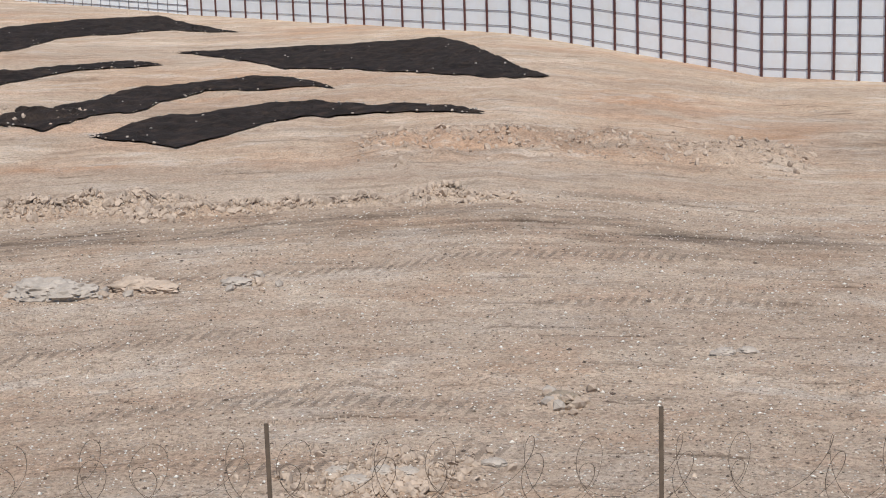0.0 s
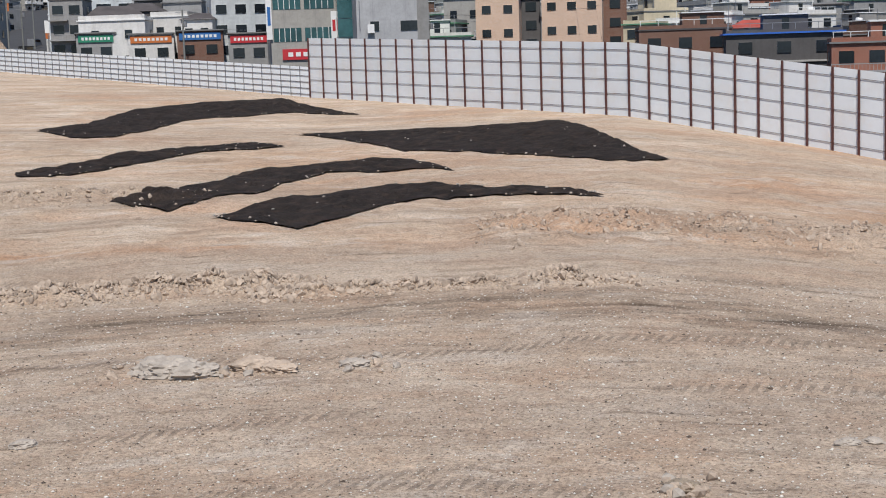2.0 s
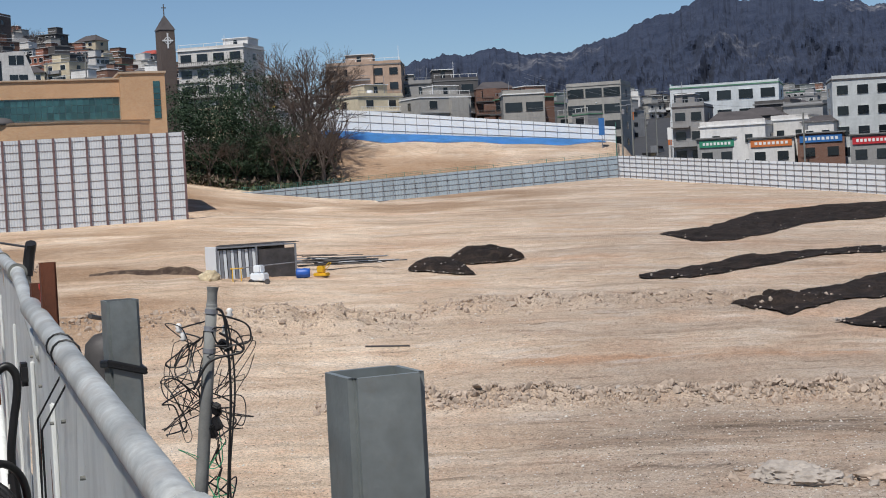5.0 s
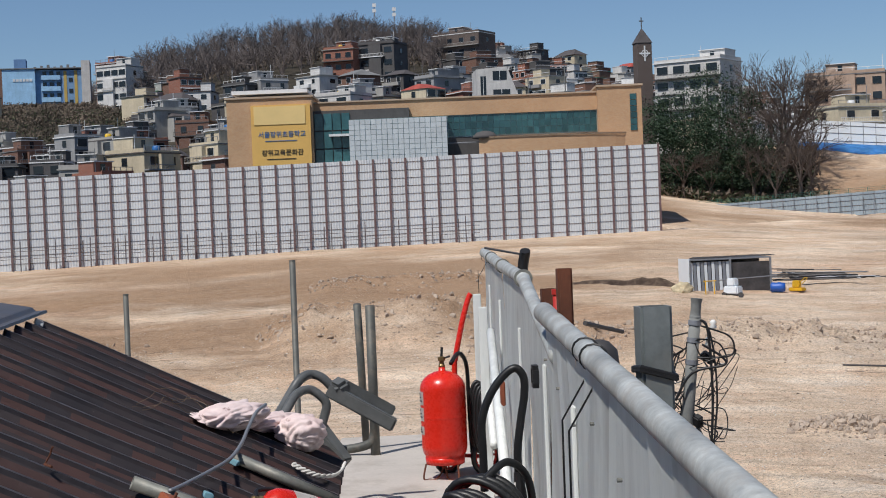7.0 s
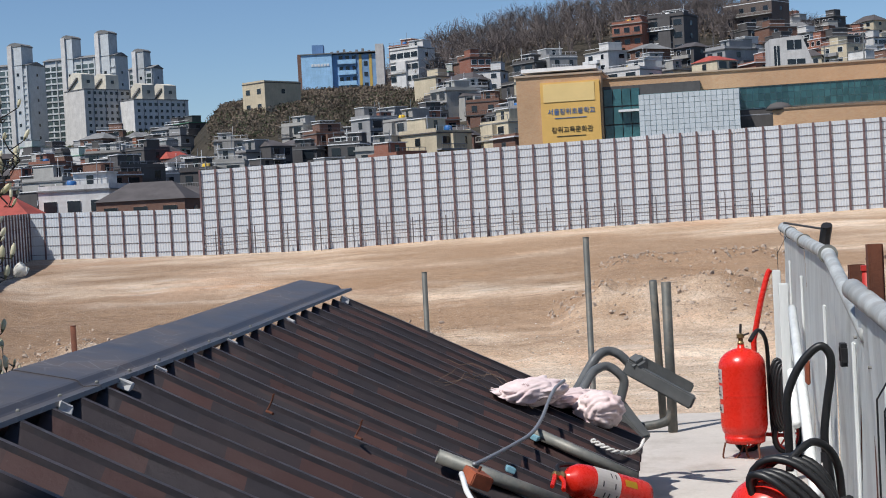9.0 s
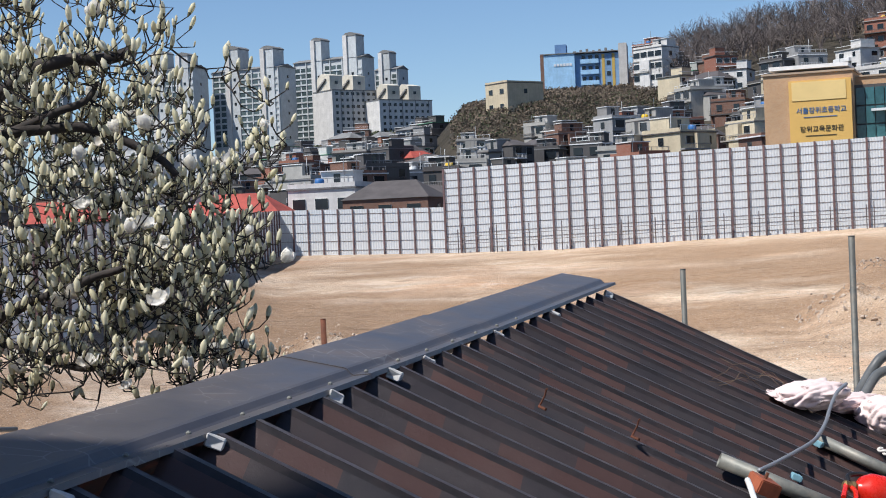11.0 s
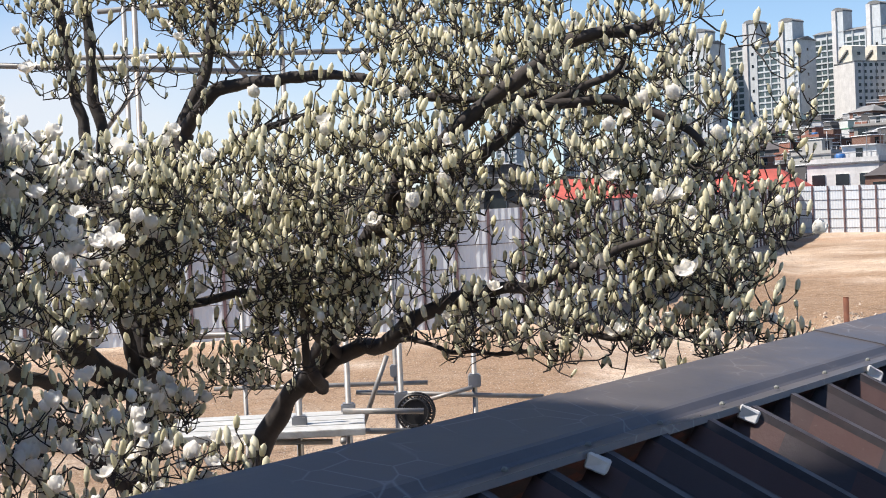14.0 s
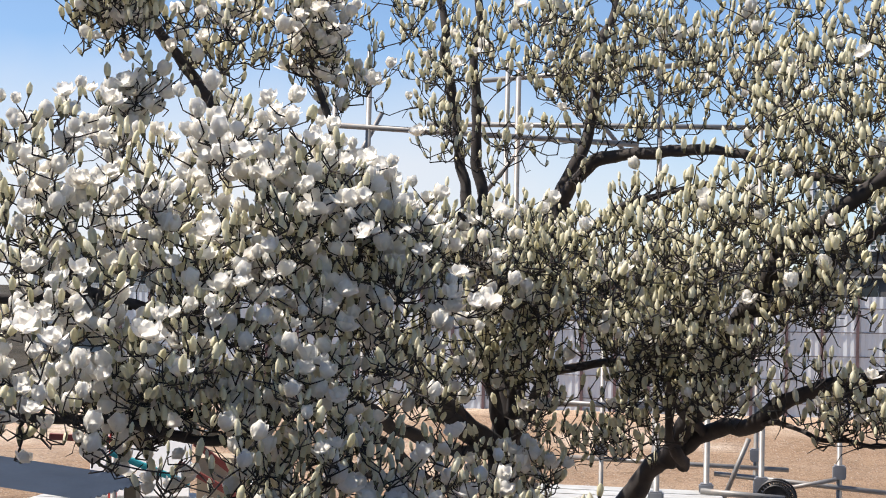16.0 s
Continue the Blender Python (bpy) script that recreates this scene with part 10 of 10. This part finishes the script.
limb("fork_tip", [(-6.31, 0.70, 10.37), (-6.24, 0.88, 10.45), (-6.22, 1.00, 10.50), (-6.21, 1.06, 10.60)], 0.022, 0.01)
limb("low_far", [(-6.77, 0.34, 9.59), (-6.58, 0.49, 9.61), (-6.46, 0.71, 9.56), (-6.33, 0.92, 9.49), (-6.20, 1.10, 9.47), (-6.17, 1.27, 9.48)], 0.026, 0.010)
limb("fan_left", [(-7.47, -1.08, 9.15), (-7.42, -1.08, 9.24), (-7.1, -1.22, 9.46), (-6.66, -1.38, 9.7), (-6.22, -1.51, 9.9), (-5.9, -1.56, 10.03), (-5.78, -1.6, 10.16)], 0.042, 0.014)
limb("fan_right", [(-7.48, -1.06, 9.15), (-7.43, -1.05, 9.27), (-7.24, -0.9, 9.48), (-7.06, -0.79, 9.64), (-6.88, -0.57, 9.7), (-6.69, -0.32, 9.69)], 0.044, 0.012)
limb("fan_mid", [(-7.48, -1.10, 9.2), (-7.42, -1.1, 9.37), (-7.27, -1.11, 9.65), (-7.12, -1.1, 9.89), (-6.93, -0.96, 10.09), (-6.75, -0.84, 10.27)], 0.042, 0.012)
limb("fan_far", [(-7.48, -1.02, 9.3), (-7.43, -1.02, 9.45), (-7.24, -0.94, 9.78), (-7.05, -0.83, 10.03), (-6.96, -0.73, 10.23), (-6.78, -0.53, 10.32), (-6.59, -0.34, 10.41)], 0.038, 0.012)
limb("low_left", [(-7.48, -1.10, 8.75), (-7.09, -1.27, 9.02), (-6.76, -1.38, 9.23), (-6.33, -1.48, 9.41), (-6.01, -1.53, 9.57)], 0.036, 0.012)
limb("stub", [(-7.48, -0.22, 9.2), (-7.3, -0.25, 9.28), (-7.19, -0.29, 9.44), (-7.14, -0.27, 9.61)], 0.034, 0.014)
limb("low_right", [(-7.06, 0.10, 9.46), (-6.65, 0.34, 9.44), (-6.33, 0.55, 9.43), (-6.01, 0.75, 9.50)], 0.013, 0.006)


def petal_paint(name, inner, outer, streak, glow):
    def build(nt, b):
        tc = nt.nodes.new("ShaderNodeTexCoord").outputs["Object"]
        f1, f2 = noise_node(nt, tc, 9.0, 4), noise_node(nt, tc, 70.0, 3)
        isl = nt.nodes.new("ShaderNodeNewGeometry").outputs["Random Per Island"]
        c = mix(nt, isl, inner, outer)
        c = mix(nt, ramp(nt, f1, [(0.5, (0, 0, 0)), (0.75, (0.5, 0.5, 0.5))]), c, streak)
        c = mix(nt, 0.35, c, ramp(nt, f2, [(0.3, (0.8, 0.8, 0.78)), (0.7, (1, 1, 1))]), "MULTIPLY")
        nt.links.new(c, b.inputs["Base Color"])
        b.inputs["Roughness"].default_value = 0.55
        tr = nt.nodes.new("ShaderNodeBsdfTranslucent")
        nt.links.new(c, tr.inputs["Color"])
        ms = nt.nodes.new("ShaderNodeMixShader")
        ms.inputs["Fac"].default_value = glow
        nt.links.new(b.outputs["BSDF"], ms.inputs[1])
        nt.links.new(tr.outputs["BSDF"], ms.inputs[2])
        out = nt.nodes["Material Output"]
        nt.links.new(ms.outputs["Shader"], out.inputs["Surface"])
    return shader(name, build)


M_PETAL = petal_paint("white magnolia petal", (0.96, 0.95, 0.92), (0.95, 0.92, 0.86), (0.90, 0.84, 0.70), 0.62)
M_BUD = petal_paint("cream magnolia bud", (0.87, 0.835, 0.67), (0.76, 0.715, 0.50), (0.58, 0.53, 0.30), 0.40)
M_SCALE = plain("furry grey-green bud scale", (0.16, 0.15, 0.085), 0.9, 0, 0.35, 20, 120, 0.2)
M_BRANCH = plain("dark magnolia bark", (0.044, 0.036, 0.033), 0.9, 0, 0.4, 8, 60, 0.5)


def magnolia():
    rng = random.Random(12)
    tree = thing("magnolia_tree", Matrix.Translation((-7.35, -0.95, 0.3)), "magnolia with dark limbs, cream buds and open white blossoms", "tree")
    off = Vector((7.35, 0.95, -0.3))
    nodes = []
    for name, (pts, r0, r1) in BOUGHS.items():
        path = smooth_path(pts, 12)
        path = [p + Vector((noise.noise(p * 3.1), noise.noise(p * 3.1 + Vector((9, 0, 0))), noise.noise(p * 3.1 + Vector((0, 9, 0))))) * 0.040 * min(1, i / 4) + Vector((noise.noise(p * 9), noise.noise(p * 9 + Vector((4, 0, 0))), noise.noise(p * 9 + Vector((0, 4, 0))))) * 0.012 for i, p in enumerate(path)]
        n = len(path)
        rad = [(r0 + (r1 - r0) * (i / (n - 1)) ** 0.7) * (1 + 0.22 * noise.noise(p * 9) + 0.12 * noise.noise(p * 23)) for i, p in enumerate(path)]
        part("trunk" if name == "trunk" else "limb", tube_bm([p + off for p in path], rad, 10), M_BRANCH, tree, smooth=True)
        nodes += [(p, r) for p, r in zip(path, rad) if p.z > 9.25]
    # where the crown reaches: centre heading, distance, height; half sizes across, in depth, up; shoots; share of open blossoms
    lobes = [((84.0, 6.55, 10.25), (0.98, 0.85, 0.72), 400, 0.03), ((79.2, 6.3, 10.20), (0.62, 0.8, 0.68), 230, 0.06), ((83.5, 6.9, 10.85), (0.85, 1.0, 0.60), 200, 0.05), ((77.6, 6.2, 9.95), (0.34, 0.6, 0.36), 80, 0.04),
             ((78.4, 6.1, 9.62), (0.36, 0.6, 0.24), 75, 0.10), ((83.0, 6.2, 9.60), (0.75, 0.6, 0.20), 80, 0.08), ((89.0, 6.6, 9.60), (0.62, 0.5, 0.16), 45, 0.04), ((86.6, 7.0, 10.74), (0.40, 0.6, 0.45), 80, 0.06),
             ((91.1, 6.5, 10.06), (0.80, 0.8, 0.40), 340, 0.03), ((96.5, 6.4, 9.98), (0.60, 0.6, 0.36), 170, 0.06), ((79.6, 6.1, 9.47), (0.60, 0.5, 0.15), 55, 0.08), ((92.1, 7.6, 11.15), (0.75, 0.7, 0.45), 250, 0.06), ((101.9, 7.4, 11.15), (0.55, 0.5, 0.36), 90, 0.10), ((96.6, 7.2, 11.2), (0.55, 0.5, 0.40), 80, 0.08),
             ((102.0, 5.8, 10.04), (0.55, 0.6, 0.28), 170, 0.45), ((98.0, 6.3, 10.10), (0.45, 0.5, 0.20), 70, 0.12), ((104.6, 6.4, 10.98), (0.20, 0.3, 0.34), 75, 0.75), ((108.8, 6.3, 10.92), (0.40, 0.45, 0.32), 75, 0.35), ((112.2, 6.2, 10.85), (0.15, 0.3, 0.45), 75, 0.85),
             ((109.6, 5.5, 10.28), (0.74, 0.6, 0.34), 215, 0.80), ((105.0, 5.5, 10.12), (0.45, 0.5, 0.30), 120, 0.80), ((112.9, 5.2, 9.80), (0.50, 0.6, 0.44), 150, 0.66), ((108.5, 5.3, 9.72), (0.45, 0.5, 0.32), 100, 0.60),
             ((104.2, 5.4, 9.58), (0.42, 0.6, 0.34), 120, 0.45), ((101.5, 4.95, 9.18), (0.7, 0.45, 0.22), 100, 0.40), ((106.5, 5.2, 9.36), (0.6, 0.5, 0.22), 90, 0.5), ((95.6, 6.7, 9.75), (0.45, 0.5, 0.30), 80, 0.05),
             ((101.1, 6.6, 9.62), (0.42, 0.4, 0.22), 80, 0.22), ((96.2, 6.8, 9.80), (0.45, 0.5, 0.24), 90, 0.04), ((95.0, 6.9, 9.36), (0.42, 0.4, 0.16), 50, 0.05), ((98.9, 6.4, 9.22), (0.32, 0.3, 0.14), 55, 0.30), ((91.7, 6.7, 9.70), (0.50, 0.5, 0.22), 80, 0.04),
             ((88.5, 6.6, 9.52), (0.50, 0.4, 0.14), 35, 0.08), ((98.3, 7.3, 10.75), (0.50, 0.4, 0.34), 55, 0.04), ((112.4, 6.2, 10.9), (0.16, 0.3, 0.35), 40, 0.7), ((110.7, 5.2, 9.5), (0.4, 0.4, 0.2), 50, 0.6)]
    goals, white = [], []
    for (az, d, z), (a, b, c), n, share_ in lobes:
        m = facing(az, d, z)
        k = 0
        while k < n * 1.12:
            u = Vector((rng.uniform(-1, 1), rng.uniform(-1, 1), rng.uniform(-1, 1)))
            if u.length > 1:
                continue
            p = m @ Vector((u.x * a, u.y * b, u.z * c))
            if noise.noise(p * 2.3 + Vector((4, 2, 7))) < (-0.22 if p.z < 10.5 else -0.12):      # gaps that show the sky
                continue
            k += 1
            goals.append(p)
            white.append(share_)
    pos = np.array([tuple(p) for p, _ in nodes])
    rads = [r for _, r in nodes]
    G = np.array([tuple(g) for g in goals])
    near = np.array([np.min(((pos - g) ** 2).sum(1)) for g in G])
    order = list(np.argsort(near))
    verts, faces = [], []
    tips = []
    grown = [tuple(p) for p in pos]
    arr = np.zeros((len(grown) + len(goals) * 8, 3))
    arr[:len(grown)] = pos
    count = len(grown)

    def tube3(path, r_a, r_b, sides=4):
        i = len(verts)
        n = len(path)
        for k, p in enumerate(path):
            way = path[min(k + 1, n - 1)] - path[max(k - 1, 0)]
            way = way.normalized() if way.length > 1e-6 else Vector((0, 0, 1))
            side = way.orthogonal().normalized()
            up = way.cross(side)
            r = r_a + (r_b - r_a) * k / (n - 1)
            for q in range(sides):
                a = q * 2 * math.pi / sides
                verts.append(tuple(p + off + (side * math.cos(a) + up * math.sin(a)) * r))
        for k in range(n - 1):
            for q in range(sides):
                faces.append((i + k * sides + q, i + k * sides + (q + 1) % sides, i + (k + 1) * sides + (q + 1) % sides, i + (k + 1) * sides + q))

    for gi in order:
        g = Vector(G[gi])
        d2 = ((arr[:count] - G[gi]) ** 2).sum(1)
        j = int(np.argmin(d2 + 0.02 * np.maximum(0, arr[:count, 2] - g.z)))
        start = Vector(arr[j])
        gap = (g - start).length
        steps = max(3, min(8, int(gap / 0.07) + 2))
        # twisty twig that turns up at its end
        path = [start]
        bend = Vector((rng.gauss(0, 1), rng.gauss(0, 1), rng.gauss(-0.6, 0.5))) * gap * 0.17
        for k in range(1, steps + 1):
            t = k / steps
            p = start.lerp(g, t) + bend * math.sin(math.pi * t) + Vector((rng.gauss(0, 1), rng.gauss(0, 1), rng.gauss(0, 1))) * 0.014 * (1 if k < steps else 0)
            path.append(p)
        path[-1] = g
        r_a = min(rads[j] * 0.75, 0.0035 + 0.010 * gap + 0.002)
        tube3(path, max(r_a, 0.0038), 0.0027)
        for k, p in enumerate(path[1:]):
            if count < len(arr):
                arr[count] = p
                rads.append(r_a + (0.003 - r_a) * (k + 1) / steps)
                count += 1
        tips.append((g, (path[-1] - path[-2]).normalized(), white[gi]))
        # dead, bare twiglets, most of them low in the crown
        heading_g = math.degrees(math.atan2(-g.x, g.y))
        for _ in range(rng.choice((0, 1, 1)) if g.z < 10.15 and 86 < heading_g < 100 else rng.choice((0, 0, 0, 1))):
            q = path[rng.randrange(0, len(path))]
            bare = [q]
            heading = Vector((rng.gauss(0, 1), rng.gauss(0, 1), rng.gauss(-0.1, 0.7))).normalized()
            for _k in range(3):
                heading = (heading + Vector((rng.gauss(0, 0.6), rng.gauss(0, 0.6), rng.gauss(0, 0.6)))).normalized()
                bare.append(bare[-1] + heading * rng.uniform(0.025, 0.065))
            tube3(bare, 0.0032, 0.0018, 3)
        # short spurs with further buds
        for _ in range(rng.choice((1, 2, 2, 3))):
            q = path[rng.randrange(max(1, len(path) // 3), len(path))]
            e = q + Vector((rng.gauss(0, 0.045), rng.gauss(0, 0.045), rng.uniform(0.02, 0.09)))
            mid_ = q.lerp(e, 0.5) + Vector((rng.gauss(0, 0.012), rng.gauss(0, 0.012), -0.008))
            tube3([q, mid_, e], 0.0030, 0.0024, 3)
            tips.append((e, (e - mid_).normalized(), white[gi]))
    me = bpy.data.meshes.new("twigs")
    me.from_pydata(verts, [], faces)
    me.materials.append(M_BRANCH)
    me.polygons.foreach_set("use_smooth", [True] * len(me.polygons))
    ob = new("twigs", me)
    ob.parent = tree
    tagged(ob, "dense crooked dark twigs", kind="stuff")

    # bud shapes
    def bud_arrays(m, size, fat):
        prof = ((0.003, -0.004, 1), (0.0085, 0.012, 1), (0.0092 * fat, 0.018, 0), (0.0122 * fat, 0.034, 0), (0.0114 * fat, 0.056, 0), (0.0030, 0.072, 0))
        n = 5
        vs = []
        for r, z, _ in prof:
            for k in range(n):
                a = k * 2 * math.pi / n
                vs.append(tuple(m @ (Vector((r * math.cos(a) * (1 + 0.1 * math.sin(3 * a)), r * math.sin(a), z)) * size)))
        fs, mi = [], []
        for i in range(len(prof) - 1):
            for k in range(n):
                fs.append((i * n + k, i * n + (k + 1) % n, (i + 1) * n + (k + 1) % n, (i + 1) * n + k))
                mi.append(1 if prof[i][2] else 0)
        return vs, fs, mi

    def blossom_mesh(openness, seed):
        """A cup of nine broad petals round a small cone, the outer ones leaning out."""
        r2 = random.Random(seed)
        vs, fs, mi = bud_arrays(Matrix.Identity(4), 0.5, 0.7)
        for ringi, (count_, tilt, ln) in enumerate(((3, 0.05 + 0.10 * openness, 0.066), (3, 0.12 + 0.22 * openness, 0.072), (3, 0.22 + 0.52 * openness, 0.076))):
            for k in range(count_):
                a = k * 2 * math.pi / count_ + ringi * 0.9 + r2.uniform(-0.25, 0.25)
                tl = tilt * r2.uniform(0.7, 1.35)
                base = Matrix.Rotation(a, 4, "Z")
                i0 = len(vs)
                curl = r2.uniform(-0.004, 0.012) * openness
                for u in range(5):
                    t = u / 4
                    wd = 0.031 * math.sin(math.pi * (0.10 + 0.78 * t)) ** 0.7 * r2.uniform(0.92, 1.08)
                    belly = 0.020 * math.sin(math.pi * min(1.0, 0.15 + t * 0.85)) * (1 - 0.35 * openness)
                    x = 0.004 + belly + ln * t * math.sin(tl) + curl * t ** 3
                    z = 0.010 + ln * t * math.cos(tl) - curl * t ** 3
                    for v in (-1, -0.35, 0.35, 1):
                        vs.append(tuple(base @ Vector((x - 0.016 * v * v * (1 - 0.5 * t * openness), wd * v, z - 0.006 * v * v * t + 0.0015 * math.sin(7 * v + u)))))
                for u in range(4):
                    for v in range(3):
                        q = i0 + u * 4 + v
                        fs.append((q, q + 1, q + 5, q + 4))
                        mi.append(2)
        me_ = bpy.data.meshes.new("blossom")
        me_.from_pydata(vs, [], fs)
        for mm in (M_BUD, M_SCALE, M_PETAL):
            me_.materials.append(mm)
        me_.polygons.foreach_set("material_index", mi)
        me_.polygons.foreach_set("use_smooth", [True] * len(me_.polygons))
        return me_

    open_meshes = [blossom_mesh(o, 60 + i) for i, o in enumerate((0.05, 0.2, 0.4, 0.6, 0.85, 1.1))]

    def upright(p, way, twist):
        z = (way * 0.5 + Vector((0, 0, 1.0)) + Vector((rng.gauss(0, 0.22), rng.gauss(0, 0.22), 0))).normalized()
        m = z.to_track_quat("Z", "Y").to_matrix().to_4x4() @ Matrix.Rotation(twist, 4, "Z")
        m.translation = p + off
        return m

    made, extra_open = 0, []
    vs_all, fs_all, mi_all = [], [], []
    rng.shuffle(tips)
    for p, way, chance in tips:
        d = math.hypot(p.x, p.y)
        # blossoms open in clumps
        chance = chance * (1.0 if noise.noise(p * 4.0 + Vector((1, 8, 3))) > 0.0 else 0.22)
        m = upright(p, way, rng.uniform(0, 6.28))
        if rng.random() < chance:
            extra_open.append((d, m @ Matrix.Scale(rng.uniform(0.48, 0.88), 4)))
            continue
        vs, fs, mi = bud_arrays(m, rng.choice((0.42, 0.55, 0.68, 0.78, 0.86, 0.94)) * rng.uniform(0.92, 1.08), rng.uniform(0.85, 1.3))
        i = len(vs_all)
        vs_all += vs
        fs_all += [tuple(q + i for q in f) for f in fs]
        mi_all += mi
    me = bpy.data.meshes.new("buds")
    me.from_pydata(vs_all, [], fs_all)
    for mm in (M_BUD, M_SCALE):
        me.materials.append(mm)
    me.polygons.foreach_set("material_index", mi_all)
    me.polygons.foreach_set("use_smooth", [True] * len(me.polygons))
    ob = new("buds", me)
    ob.parent = tree
    tagged(ob, "thousands of upright cream magnolia buds", kind="stuff")
    extra_open.sort(key=lambda q: q[0])
    for d, m in extra_open[:300]:
        share("blossom", rng.choice(open_meshes), tree, m)
    if len(extra_open) > 300:
        bm = bmesh.new()
        for d, m in extra_open[300:]:
            n0 = len(bm.verts)
            bm.from_mesh(rng.choice(open_meshes))
            bm.verts.ensure_lookup_table()
            for v in bm.verts[n0:]:
                v.co = m @ v.co
        ob = part("blossoms", bm, [M_BUD, M_SCALE, M_PETAL], tree, smooth=True)
        tagged(ob, "open white blossoms deeper in the crown", kind="stuff")
    return len(tips), len(extra_open)


magnolia()
